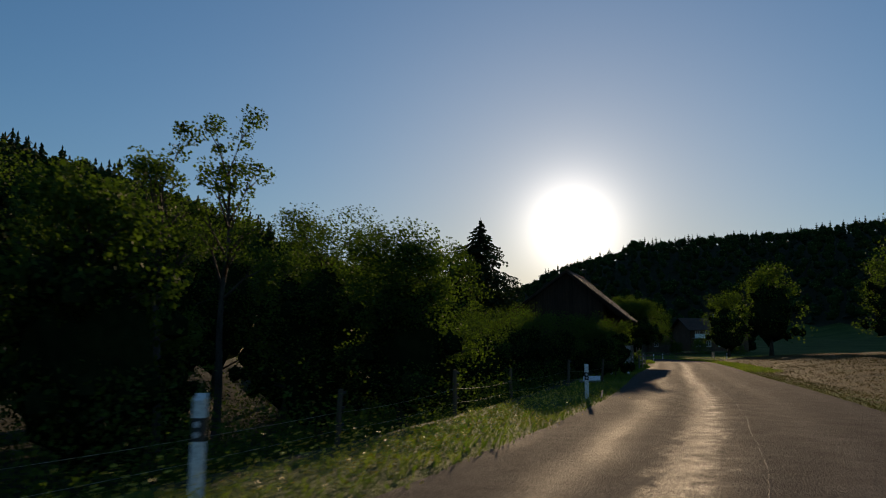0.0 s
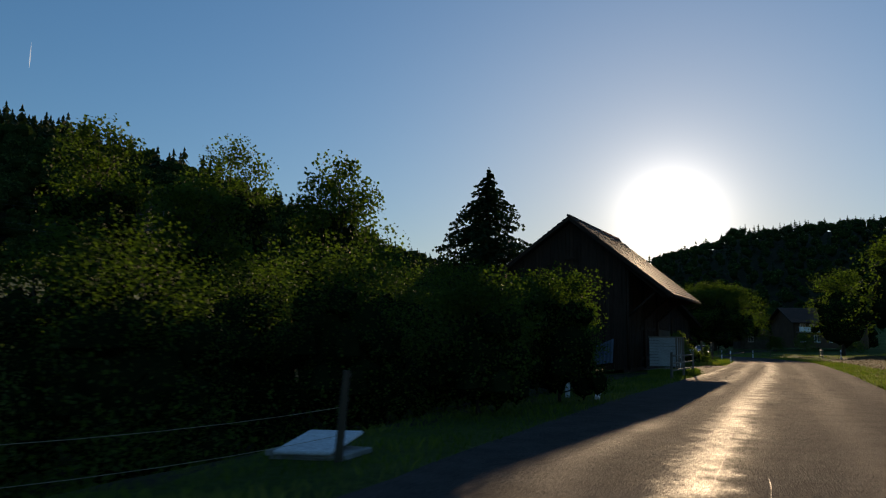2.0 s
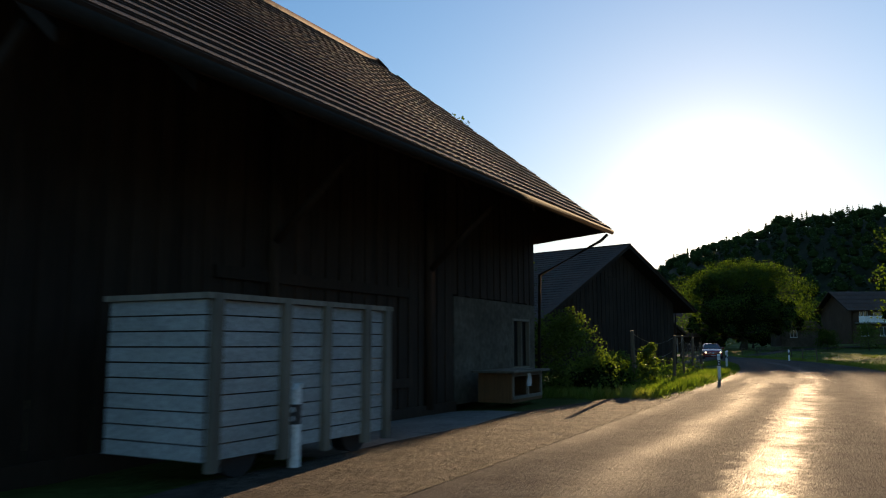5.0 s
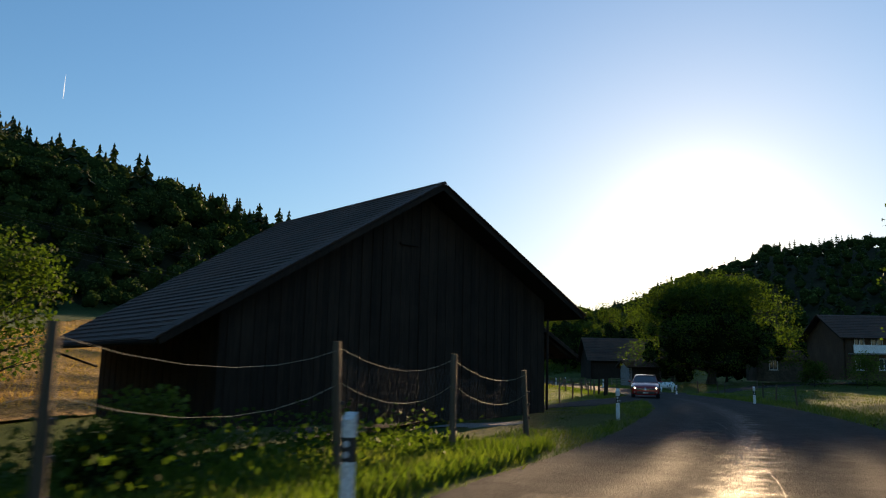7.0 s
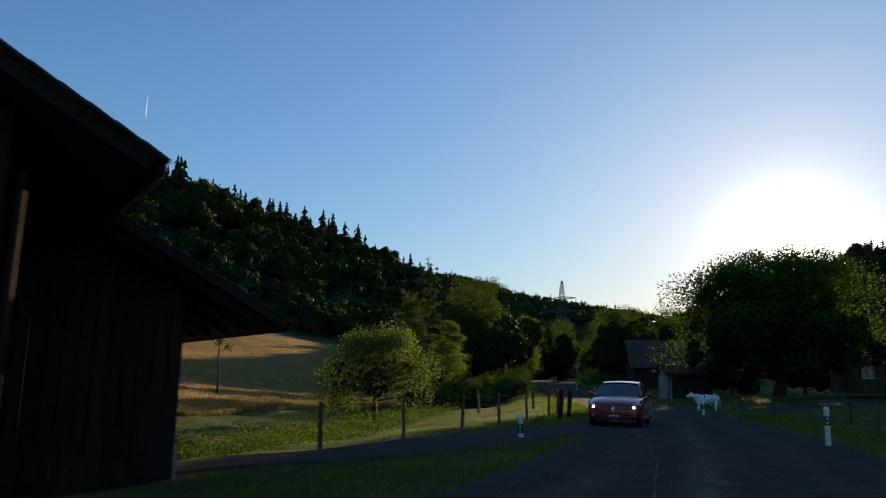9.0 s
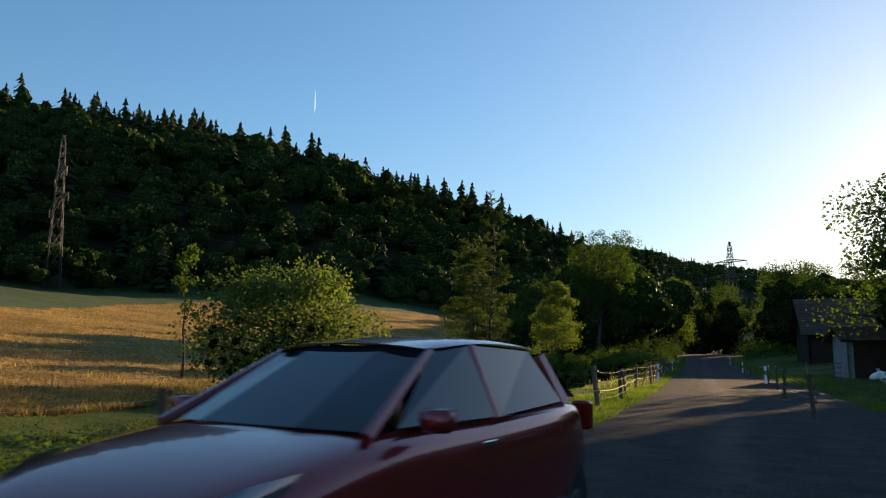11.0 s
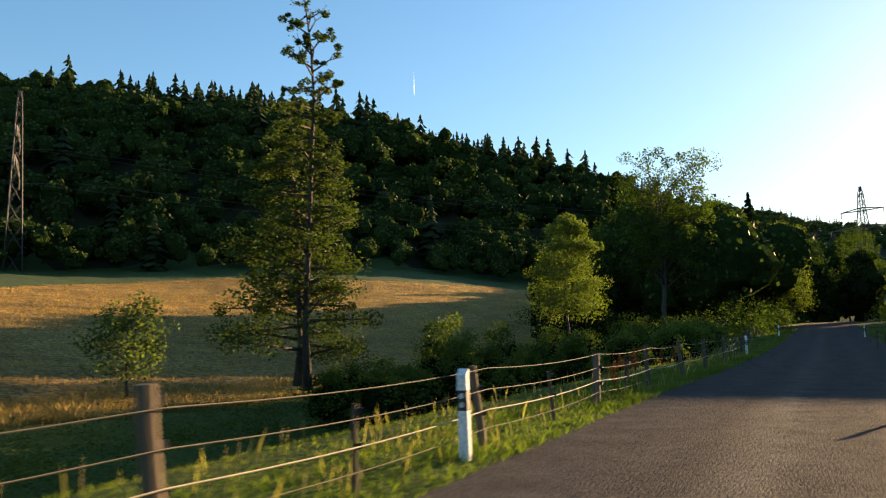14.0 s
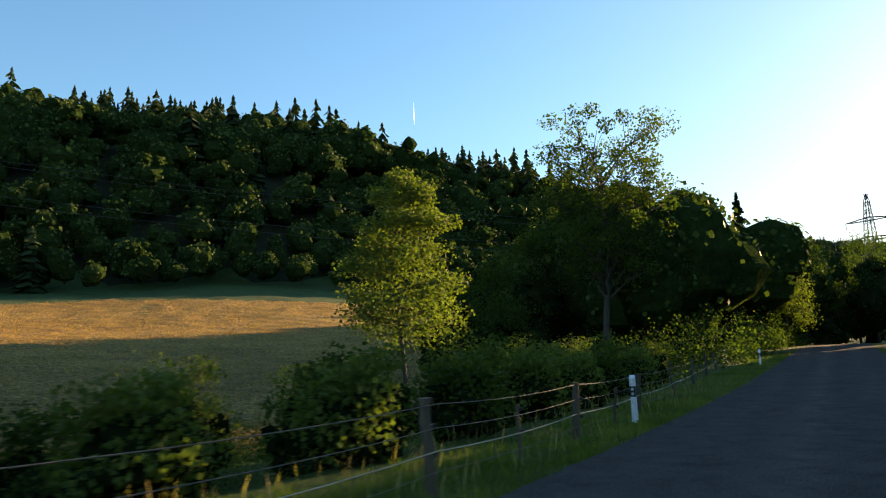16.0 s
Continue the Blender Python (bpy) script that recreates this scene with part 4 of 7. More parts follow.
# ---- barns ----
def roof_slab(name, a, b, c, d, thick, parent, mat, courses, label=""):
    """A tiled slope with corners a, b at the ridge and d, c at the eave, laid in courses that lap over one another."""
    a, b, c, d = (Vector(v) for v in (a, b, c, d))
    nrm = (b - a).cross(d - a).normalized()
    if nrm.z < 0:
        nrm = -nrm
    deck = []
    for p in (a, b, c, d):
        deck += [p - nrm * thick, p]
    me = mesh_of(name, deck, [(1, 3, 5, 7), (6, 4, 2, 0), (0, 2, 3, 1), (2, 4, 5, 3), (4, 6, 7, 5), (6, 0, 1, 7)], TIMBER)
    roof = part(name, me, None, parent, label)
    for k in range(courses):
        f0, f1 = k / courses, (k + 1.25) / courses
        f1 = min(f1, 1.01)
        p0, p1, p2, p3 = a.lerp(d, f0), b.lerp(c, f0), b.lerp(c, f1), a.lerp(d, f1)
        lo, hi = nrm * 0.012, nrm * 0.062
        v = [p0 + lo, p1 + lo, p2 + hi, p3 + hi, p2 + hi - nrm * 0.045, p3 + hi - nrm * 0.045]
        part("tile_course", mesh_of("tile_course", v, [(0, 1, 2, 3), (3, 2, 4, 5), (0, 3, 5), (1, 4, 2)], mat), None, roof)
    return roof


def plank_wall(parent, p0, p1, base, top_fn, mat, width=0.2, name="plank"):
    """Upright planks from p0 to p1, each its own board; top_fn gives the height along the wall from 0 to 1."""
    p0, p1 = Vector((*p0, 0)), Vector((*p1, 0))
    ln = (p1 - p0).length
    d = (p1 - p0) / ln
    nrm = Vector((d.y, -d.x, 0))
    r = random.Random(int(ln * 100))
    n = int(ln / width)
    for k in range(n):
        s0, s1 = ln * k / n + 0.006, ln * (k + 1) / n - 0.006
        off = nrm * (0.012 * r.random() + (0.018 if k % 2 else 0))
        z0, z1 = top_fn(s0 / ln), top_fn(s1 / ln)
        b0 = base + r.uniform(0, 0.05)
        a, b = p0 + d * s0 + off, p0 + d * s1 + off
        v = [(a.x, a.y, b0), (b.x, b.y, b0), (b.x, b.y, z1), (a.x, a.y, z0)]
        v += [(q[0] - nrm.x * 0.03, q[1] - nrm.y * 0.03, q[2]) for q in v]
        part(name, mesh_of(name, v, [(0, 1, 2, 3), (7, 6, 5, 4), (0, 4, 5, 1), (1, 5, 6, 2), (2, 6, 7, 3), (3, 7, 4, 0)], mat), None, parent)


def local(o, u, w, along, across, z=None):
    """A place given along and across a building that stands at o."""
    p = (o[0] + u[0] * along + w[0] * across, o[1] + u[1] * along + w[1] * across)
    return p if z is None else (*p, z)


# the first barn, gable towards the oncoming road, ridge along it
barn = thing("barn", pose(0, 0, 0), "old dark timber farm barn with wide tiled roof beside the road", "barn")
O1, U1, W1 = (11.22, 67.94), (0.30, 0.954), (0.954, -0.30)
RIDGE1, EAVE1, OV = 8.6, 4.62, 2.1
P = lambda a, c, z: local(O1, U1, W1, a, c, z)
roof_slab("roof_slope", P(-0.2, 0, 8.55), P(13.2, 0, 9.0), P(17.5, 5.15, EAVE1), P(-0.2, 5.6, 4.05), 0.16, barn, TILE, 22, "brown clay tile roof slope")
roof_slab("roof_slope", P(-0.2, 0, 8.55), P(13.2, 0, 9.0), P(17.5, -7.5, 3.4), P(-0.2, -7.5, 3.1), 0.16, barn, TILE, 26, "brown clay tile roof slope")
roof_slab("hip_slope", P(13.2, 0.02, 9.0), P(13.2, -0.02, 9.0), P(17.5, -7.5, 3.4), P(17.5, 5.15, EAVE1), 0.16, barn, TILE, 22, "tiled hip at the far end")
gable_top = lambda lo, hi: (lambda f: RIDGE1 - 0.3 - abs(lo + (hi - lo) * f) * (0.80 if lo + (hi - lo) * f > 0 else 0.705))
plank_wall(barn, P(0.35, -6.6, 0)[:2], P(0.35, 3.05, 0)[:2], 0.0, gable_top(-6.6, 3.05), TIMBER, 0.22)
plank_wall(barn, P(17.0, 3.05, 0)[:2], P(17.0, -6.6, 0)[:2], 0.0, lambda f: 4.2, TIMBER, 0.3)
plank_wall(barn, P(0.35, 3.05, 0)[:2], P(11.85, 3.05, 0)[:2], 0.05, lambda f: 5.7, TIMBER, 0.2)
plank_wall(barn, P(11.85, 3.05, 0)[:2], P(17.0, 3.05, 0)[:2], 2.45, lambda f: 5.7, TIMBER, 0.2)
plank_wall(barn, P(17, -6.6, 0)[:2], P(0.35, -6.6, 0)[:2], 0.0, lambda f: 3.8, TIMBER, 0.4)

# the second barn, gable towards the road
barn2 = thing("barn", pose(0, 0, 0), "black-brown timber barn with long tiled roof at the road bend", "barn")
O2, U2, W2 = (23.67, 109.84), (-0.751, 0.660), (0.660, 0.751)
Q = lambda a, c, z: local(O2, U2, W2, a, c, z)
RIDGE2 = 7.58
roof_slab("roof_slope", Q(0, 0, RIDGE2), Q(12.3, 0, RIDGE2 + 0.3), Q(12.3, 7.65, 3.7), Q(0.52, 7.65, 3.7), 0.16, barn2, TILE, 26, "dark clay tile roof slope")
roof_slab("roof_slope", Q(0, 0, RIDGE2), Q(12.3, 0, RIDGE2 + 0.3), Q(12.3, -9.1, 2.05), Q(0, -9.1, 2.05), 0.16, barn2, TILE, 32, "dark clay tile roof slope")
g2 = lambda lo, hi: (lambda f: RIDGE2 - 0.2 - abs(lo + (hi - lo) * f) * (0.513 if lo + (hi - lo) * f > 0 else 0.625))
plank_wall(barn2, Q(0.7, -7.2, 0)[:2], Q(1.35, 6.3, 0)[:2], -0.3, g2(-7.2, 6.3), TIMBER, 0.2)
plank_wall(barn2, Q(12, 6.3, 0)[:2], Q(12, -7.2, 0)[:2], -0.6, g2(6.3, -7.2), TIMBER, 0.4)
plank_wall(barn2, Q(1.35, 6.3, 0)[:2], Q(12, 6.3, 0)[:2], -0.4, lambda f: 4.35, TIMBER, 0.22)
plank_wall(barn2, Q(12, -7.2, 0)[:2], Q(0.7, -7.2, 0)[:2], -0.6, lambda f: 3.1, TIMBER, 0.35)
roof_slab("lean_to_roof", Q(3.15, 6.4, 4.24), Q(10.6, 6.4, 4.24), Q(10.6, 10.36, 2.2), Q(3.15, 10.36, 2.2), 0.12, barn2, TILE, 12, "lean-to roof of dark tiles")
plank_wall(barn2, Q(4.0, 6.3, 0)[:2], Q(4.0, 9.0, 0)[:2], -0.5, lambda f: 4.0 - 1.35 * f, TIMBER, 0.2)
plank_wall(barn2, Q(4.0, 9.0, 0)[:2], Q(10.2, 9.0, 0)[:2], -0.4, lambda f: 2.6, TIMBER, 0.2)
plank_wall(barn2, Q(10.2, 9.0, 0)[:2], Q(10.2, 5.6, 0)[:2], -0.4, lambda f: 2.6 + 0.8 * f, TIMBER, 0.25)


# ---- roadside posts ----
def delineator(x, y, z=None, tilt=0.0, turn=0.0):
    g = gz(x, y) if z is None else z
    ob = thing("delineator_post", pose(x, y, g - 0.05, tilt, 0, turn), "white plastic road delineator post with black band and reflectors", "road post", "delineator posts")

    def ring(z0, z1, s, mat, name, lab="", top=0.0):
        a, b = 0.058 * s, 0.036 * s
        pts = [(-a, -b), (-a * 0.4, -b * 1.35), (a * 0.4, -b * 1.35), (a, -b), (a, b), (-a, b)]
        v = [(px, py, z0) for px, py in pts] + [(px, py, z1 + top * (py / b)) for px, py in pts]
        f = [(i, (i + 1) % 6, (i + 1) % 6 + 6, i + 6) for i in range(6)] + [(5, 4, 3, 2, 1, 0), (6, 7, 8, 9, 10, 11)]
        part(name, mesh_of(name, v, f, mat), None, ob, lab)
    ring(0, 0.58, 1, WHITE, "body")
    ring(0.58, 0.80, 1.0, BLACK, "band", "black band")
    ring(0.80, 1.0, 1, WHITE, "head", top=0.03)
    for zc in (0.645, 0.74):
        r = bmesh.new()
        bmesh.ops.create_cone(r, cap_ends=True, segments=12, radius1=0.032, radius2=0.030, depth=0.02, matrix=Matrix.Translation((0, -0.05, zc)) @ Matrix.Rotation(radians(90), 4, "X"))
        part("reflector", r, REFLECTOR, ob, "round grey reflector")
    return ob


for x, y, z, tl, tn in [(-2.3, 7.3, None, 0, -10), (4.2, 22.1, None, 2, -10), (10.2, 45.8, None, -3, -8), (17.4, 69.5, None, 0, -12), (25.8, 92.5, None, 0, -12), (29.3, 110.6, None, 0, -6), (30.4, 128.3, -0.42, 8, 0), (37.7, 129.6, None, 0, 0), (36.0, 147.8, -0.25, 0, 5), (41.5, 110.5, None, 0, 0), (26.12, 174.85, None, 2, 12), (20.2, 208.5, None, 2, 12), (31.5, 175.5, None, 0, 10), (27.0, 205, None, 0, 10), (14.6, 240.5, None, 0, 10), (22.0, 236, None, 0, 10)]:
    delineator(x, y, z, tl, tn)


# ---- side roads ----
APRON = two_scale("apron_concrete", (0.16, 0.155, 0.145), (0.26, 0.25, 0.235), 0.7, 14, 0.88, 0.5, 0.25, third=(0.12, 0.115, 0.105))
PATCH = two_scale("patch_asphalt", (0.05, 0.044, 0.04), (0.088, 0.078, 0.071), 1.5, 26, 0.88, 0.9, 0.04, dist=0.05)


def way_strip(name, pts, width, lift, mat, label, category="road"):
    """A sheet of that width along a line of places, lying on the ground."""
    pts = np.array(pts, float)
    c = np.concatenate([[0], np.cumsum(np.hypot(*np.diff(pts, axis=0).T))])
    s = np.arange(0, c[-1], 0.8)
    p = np.stack([np.interp(s, c, pts[:, k]) for k in (0, 1)], 1)
    for _ in range(6):
        p[1:-1] = 0.25 * p[:-2] + 0.5 * p[1:-1] + 0.25 * p[2:]
    d = np.gradient(p, axis=0)
    d /= np.linalg.norm(d, axis=1)[:, None]
    nl = np.stack([-d[:, 1], d[:, 0]], 1)
    w = np.interp(s, c, width) if np.ndim(width) else np.full(len(s), width)
    w = w + np.array([0.12 * noise.noise((k * 0.6, 3.3, w[0])) for k in range(len(s))])
    across = (0.0, 0.03, 0.25, 0.5, 0.75, 0.97, 1.0)
    cols = len(across)
    v, g = [], []
    for f in across:
        q = p + nl * (w * (f - 0.5))[:, None]
        z = ground_z(q[:, 0], q[:, 1]) + (lift if 0 < f < 1 else -0.06)
        g.append(np.stack([q[:, 0], q[:, 1], z], 1))
    v = np.stack(g, 1).reshape(-1, 3)
    f = [(r * cols + k + 1, r * cols + k, (r + 1) * cols + k, (r + 1) * cols + k + 1) for r in range(len(s) - 1) for k in range(cols - 1)]
    return tagged(new(name, mesh_of(name, v, f, mat)), label, category, kind="structure")


way_strip("side_road", [(33.2, 138.5), (31.2, 132.8), (29.6, 127.5), (28.0, 123.0), (25.5, 120.8), (20.0, 121.5), (12.0, 126.5)], [3.4, 2.6, 2.6, 3.0, 3.2, 3.2, 3.2], 0.05, ASPHALT, "narrow asphalt side road branching off behind the barn")
way_strip("farm_road", [(33.0, 146.0), (36.2, 151.5), (39.6, 158.0), (44.0, 167.0), (49.5, 177.0), (56.0, 188.0), (66.0, 200.0)], [4.5, 4.2, 3.4, 3.2, 3.2, 3.2, 4.0], 0.05, ASPHALT, "narrow asphalt farm road leading to the houses")
way_strip("forecourt", [(16.5, 70.8), (17.8, 75.2), (18.75, 78.2)], [3.4, 2.9, 2.2], 0.012, APRON, "worn grey concrete apron in front of the barn door", "pavement")


BROKEN = two_scale("broken_asphalt", (0.05, 0.042, 0.033), (0.12, 0.10, 0.08), 2.2, 11, 0.95, 1.0, 0.05, dist=0.12, third=(0.035, 0.03, 0.025))
edge_rows = [k for k in range(len(LINE)) if 63 <= LINE[k, 1] <= 84]
reach = np.interp(LINE[:, 1], [60, 66, 76, 80, 85], [1.6, 1.9, 1.9, 1.2, 0.5]) + 1.5 * wob
tagged(new("road_shoulder", strip("road_shoulder", LEFT_EDGE - 0.15, LEFT_EDGE + reach, 0.006, BROKEN, edge_rows)), "cracked and crumbled asphalt shoulder before the barn yard", "road edge", kind="structure")


# ---- repairs in the asphalt ----
def road_piece(name, y0, y1, n0, n1, lift, mat, label):
    i = [k for k in range(len(LINE)) if y0 <= LINE[k, 1] <= y1]
    tagged(new(name, strip(name, n0, n1, lift, mat, i, 3)), label, "road repair", kind="structure")


def crack(y0, y1, n0, n1, w, seed):
    """A wandering seam of tar along the road."""
    i = np.array([k for k in range(len(LINE)) if y0 <= LINE[k, 1] <= y1])
    q = np.arange(i[0], i[-1], 0.25)
    v = []
    for k, r in enumerate(q):
        t = k / max(1, len(q) - 1)
        px, py = np.interp(r, np.arange(len(LINE)), LINE[:, 0]), np.interp(r, np.arange(len(LINE)), LINE[:, 1])
        lx, ly = LEFT[int(r)]
        n = n0 + (n1 - n0) * t + 0.10 * noise.noise((k * 0.06, seed, 0)) + 0.03 * noise.noise((k * 0.5, seed, 4))
        hw = w * 0.5 * (0.25 + 1.1 * abs(noise.noise((k * 0.21, seed, 7))))
        for s in (-1, 1):
            v.append((px + lx * (n + s * hw), py + ly * (n + s * hw), float(road_z(py)) + 0.006))
    f = [(2 * k, 2 * k + 1, 2 * k + 3, 2 * k + 2)[::-1] for k in range(len(q) - 1)]
    tagged(new("tar_seam", mesh_of("tar_seam", v, f, SEAL)), "thin wandering tar seam in the road surface", "tar seam", kind="structure")


for a in [(3, 34, -0.1, 0.1, 0.018, 1), (20, 75, 0.5, 0.9, 0.018, 2), (90, 112, -0.2, 1.6, 0.03, 4), (112, 134, 0.9, 2.2, 0.045, 5)]:
    crack(*a)
for y0, y1, n0, n1 in [(88.5, 94, 0.5, 2.9), (60, 63, -0.8, 0.2), (125, 127, 0.4, 1.1), (158, 160, -0.6, 0.4)]:
    road_piece("asphalt_patch", y0, y1, n0, n1, 0.004, PATCH, "smooth darker patch of mended asphalt")


# ---- wheat field ----
def field_mask(x, y):
    """The field lies between the stream and the meadow, up to the corner by the birch."""
    top = np.interp(y, [70, 150, 170, 190, 207, 222, 240, 252, 266, 280, 300, 335], [-34, -36, -42, -52, -64, -76, -82, -82, -75, -67, -61, -57])
    low = np.interp(y, [90, 120, 145, 165, 180, 195, 226, 240, 265, 280, 305, 328, 336], [4, 5, 6.5, 4.0, 3.2, 2.6, 1.0, -8, -17, -25, -38, -51, -57])
    return (x > top) & (x < low) & (y > 70) & (y < 336)


fxs, fys = np.arange(-110, 18, 1.5), np.arange(70, 340, 1.5)
FX, FY = np.meshgrid(fxs, fys)
FZ = ground_z(FX, FY) + 0.14 + 0.06 * np.sin(FX * 1.1 + np.sin(FY * 0.3) * 2) * np.sin(FY * 0.8)
fv = np.stack([FX.ravel(), FY.ravel(), FZ.ravel()], 1)
fi = (np.arange(len(fys) - 1)[:, None] * len(fxs) + np.arange(len(fxs) - 1)[None]).ravel()
ff = np.stack([fi, fi + 1, fi + 1 + len(fxs), fi + len(fxs)], 1)
ff = ff[field_mask(fv[ff, 0].mean(1), fv[ff, 1].mean(1))]
tagged(new("wheat_field", mesh_of("wheat_field", fv, ff, WHEAT_SOIL)), "ripe golden wheat field on the gentle slope", "field", kind="structure")


def blades(name, x, y, z, h, w, mat, label, category, bend=0.4, seed=1):
    """Upright tapered blades."""
    r = np.random.default_rng(seed)
    n = len(x)
    a = r.uniform(0, 6.283, n)
    d, b = np.stack([np.cos(a), np.sin(a)], 1), r.uniform(0, 6.283, n)
    hh = h * r.uniform(0.5, 1.25, n)
    bx, by = np.cos(b) * hh * bend * r.random(n), np.sin(b) * hh * bend * r.random(n)
    base = np.stack([x, y, z - 0.04], 1)
    wd = np.stack([d[:, 0], d[:, 1], np.zeros(n)], 1) * (w * r.uniform(0.6, 1.3, n))[:, None] * 0.5
    mid = base + np.stack([bx * 0.35, by * 0.35, hh * 0.6], 1)
    tip = base + np.stack([bx, by, hh], 1)
    q = np.stack([base - wd, base + wd, mid + wd * 0.8, tip], 1)
    tagged(new(name, quad_mesh(name, q, mat)), label, category, kind="stuff")


rg = np.random.default_rng(11)
# wheat stalks, in drilled rows that follow the slope
n = 260000
wy = rg.uniform(95, 336, n)
wx = -100 + 115 * rg.random(n) ** 0.7
wx = np.round(wx / 0.5) * 0.5 + rg.normal(0, 0.13, n)
ok = field_mask(wx, wy)
wx, wy = wx[ok], wy[ok]
blades("wheat_stalks", wx, wy, ground_z(wx, wy) + 0.08, 0.3, 0.045, WHEAT, "dense ripe wheat stalks with pale ears", "wheat", 0.6, 2)


# the uncut edge of the field above the stream
n = 42000
wy = rg.uniform(150, 222, n)
wx = np.interp(wy, [145, 165, 180, 195, 226], [6.5, 4.0, 3.2, 2.6, 1.0]) - 5.0 * rg.random(n) ** 1.4 + 0.6
blades("field_edge_stalks", wx, wy, ground_z(wx, wy) + 0.04, 0.34, 0.012, leaf_mat("edge_straw", (0.17, 0.12, 0.048), (0.33, 0.24, 0.10), 0.15), "tall uneven wheat and dry grass at the field edge", "wheat", 0.6, 13)


# ---- verges and pasture ----
def along_road(n, y0, y1, e0, e1, power=1.0, left=True, seed=0):
    r = np.random.default_rng(seed)
    ok = np.where((LINE[:, 1] > y0) & (LINE[:, 1] < y1))[0]
    i = r.choice(ok, n)
    e = e0 + (e1 - e0) * r.random(n) ** power
    off = LEFT_EDGE[i] + e if left else -(RIGHT_EDGE[i] + e)
    p = LINE[i] + LEFT[i] * off[:, None] + WAY[i] * r.uniform(-0.5, 0.5, n)[:, None]
    return p[:, 0], p[:, 1]


def clear(x, y):
    """Keeps growth off the side roads, the apron and the barns."""
    keep = np.ones(len(x), bool)
    for pts, w in (([(33.2, 138.5), (31.2, 132.8), (29.6, 127.5), (28.0, 123.0), (25.5, 120.8), (20.0, 121.5), (12.0, 126.5)], 1.35), ([(33.0, 146.0), (36.2, 151.5), (39.6, 158.0), (44.0, 167.0), (49.5, 177.0), (56.0, 188.0)], 1.7), ([(17.0, 67.0), (19.6, 76.0), (20.6, 79.0)], 2.1), ([(18.6, 66.0), (21.4, 76.0), (22.2, 79.5)], 1.3), ([(27.6, 106.0), (29.0, 113.5)], 0.8), ([(23.9, 106.0), (24.9, 108.3), (25.8, 110.3)], 1.6)):
        for (ax, ay), (bx, by) in zip(pts[:-1], pts[1:]):
            t = np.clip(((x - ax) * (bx - ax) + (y - ay) * (by - ay)) / ((bx - ax) ** 2 + (by - ay) ** 2), 0, 1)
            keep &= np.hypot(x - ax - t * (bx - ax), y - ay - t * (by - ay)) > w
    for o, u, w, a0, a1, c0, c1 in (((11.22, 67.94), (0.30, 0.954), (0.954, -0.30), 0, 17, -7, 3.5), ((23.67, 109.84), (-0.751, 0.660), (0.660, 0.751), -0.1, 12, -8, 5.7), ((23.67, 109.84), (-0.751, 0.660), (0.660, 0.751), 1.5, 8, 5, 8.8)):
        a, c = (x - o[0]) * u[0] + (y - o[1]) * u[1], (x - o[0]) * w[0] + (y - o[1]) * w[1]
        keep &= ~((a > a0) & (a < a1) & (c > c0) & (c < c1))
    return keep


def sow(name, x, y, h, w, mat, label, category, bend=0.5, seed=1):
    k = clear(x, y)
    x, y = x[k], y[k]
    blades(name, x, y, ground_z(x, y), h if np.ndim(h) == 0 else h[k], w, mat, label, category, bend, seed)


x, y = along_road(80000, -3, 260, -0.05, 2.4, 0.9, True, 21)
tuft = np.array([0.6 + 0.9 * abs(noise.noise((a * 0.5, b * 0.5, 0))) for a, b in zip(x, y)])
sow("verge_grass", x, y, 0.18 * tuft, 0.007, BLADE, "long green verge grass along the road edge", "grass", 0.7, 3)
x, y = along_road(26000, 52, 260, -0.05, 2.4, 1.0, False, 22)
sow("verge_grass", x, y, 0.2, 0.014, BLADE, "long green verge grass along the road edge", "grass", 0.7, 4)
x, y = along_road(120000, 112, 200, 1.6, 15, 1.2, True, 23)
sow("pasture_grass", x, y, 0.085, 0.011, BLADE, "grazed pasture grass in uneven tufts", "grass", 0.8, 5)
x, y = along_road(30000, 80, 99, 0.3, 4.0, 1.0, True, 24)
sow("tall_weeds", x, y, 0.27, 0.008, BLADE, "tall weeds and seeding grass on the bank", "weeds", 0.5, 6)
x, y = along_road(9000, 60, 68, 0.2, 2.2, 1.0, True, 28)
sow("tall_weeds", x, y, 0.3, 0.012, BLADE, "tall weeds beside the barn yard", "weeds", 0.5, 7)
x, y = along_road(12000, 0, 56, -0.05, 1.6, 1.0, False, 44)
sow("verge_grass", x, y, 0.09, 0.012, leaf_mat("dull_verge_blades", (0.05, 0.06, 0.018), (0.11, 0.10, 0.04), 0.2), "short mown grass mixed with hay along the road edge", "grass", 1.2, 14)
x, y = along_road(22000, 0, 112, 0.2, 16, 0.8, False, 25)
sow("cut_hay", x, y, 0.12, 0.05, leaf_mat("dull_hay", (0.06, 0.05, 0.022), (0.125, 0.095, 0.045), 0.15), "dry cut hay lying on the mown slope", "hay", 2.4, 8)
x, y = along_road(16000, 112, 200, 1.0, 14, 1.0, False, 26)
sow("pasture_grass", x, y, 0.16, 0.03, BLADE, "pasture grass beside the farm road", "grass", 0.8, 9)
x, y = along_road(52000, 140, 216, 0.0, 2.0, 0.9, True, 43)
tuft = np.array([0.5 + 1.0 * abs(noise.noise((a * 0.6, b * 0.6, 3))) for a, b in zip(x, y)])
sow("verge_grass", x, y, 0.15 * tuft, 0.006, BLADE, "rank green verge grass below the pasture fence", "grass", 0.8, 12)
x, y = along_road(900, 166, 225, 0.3, 3.4, 1.0, True, 27)
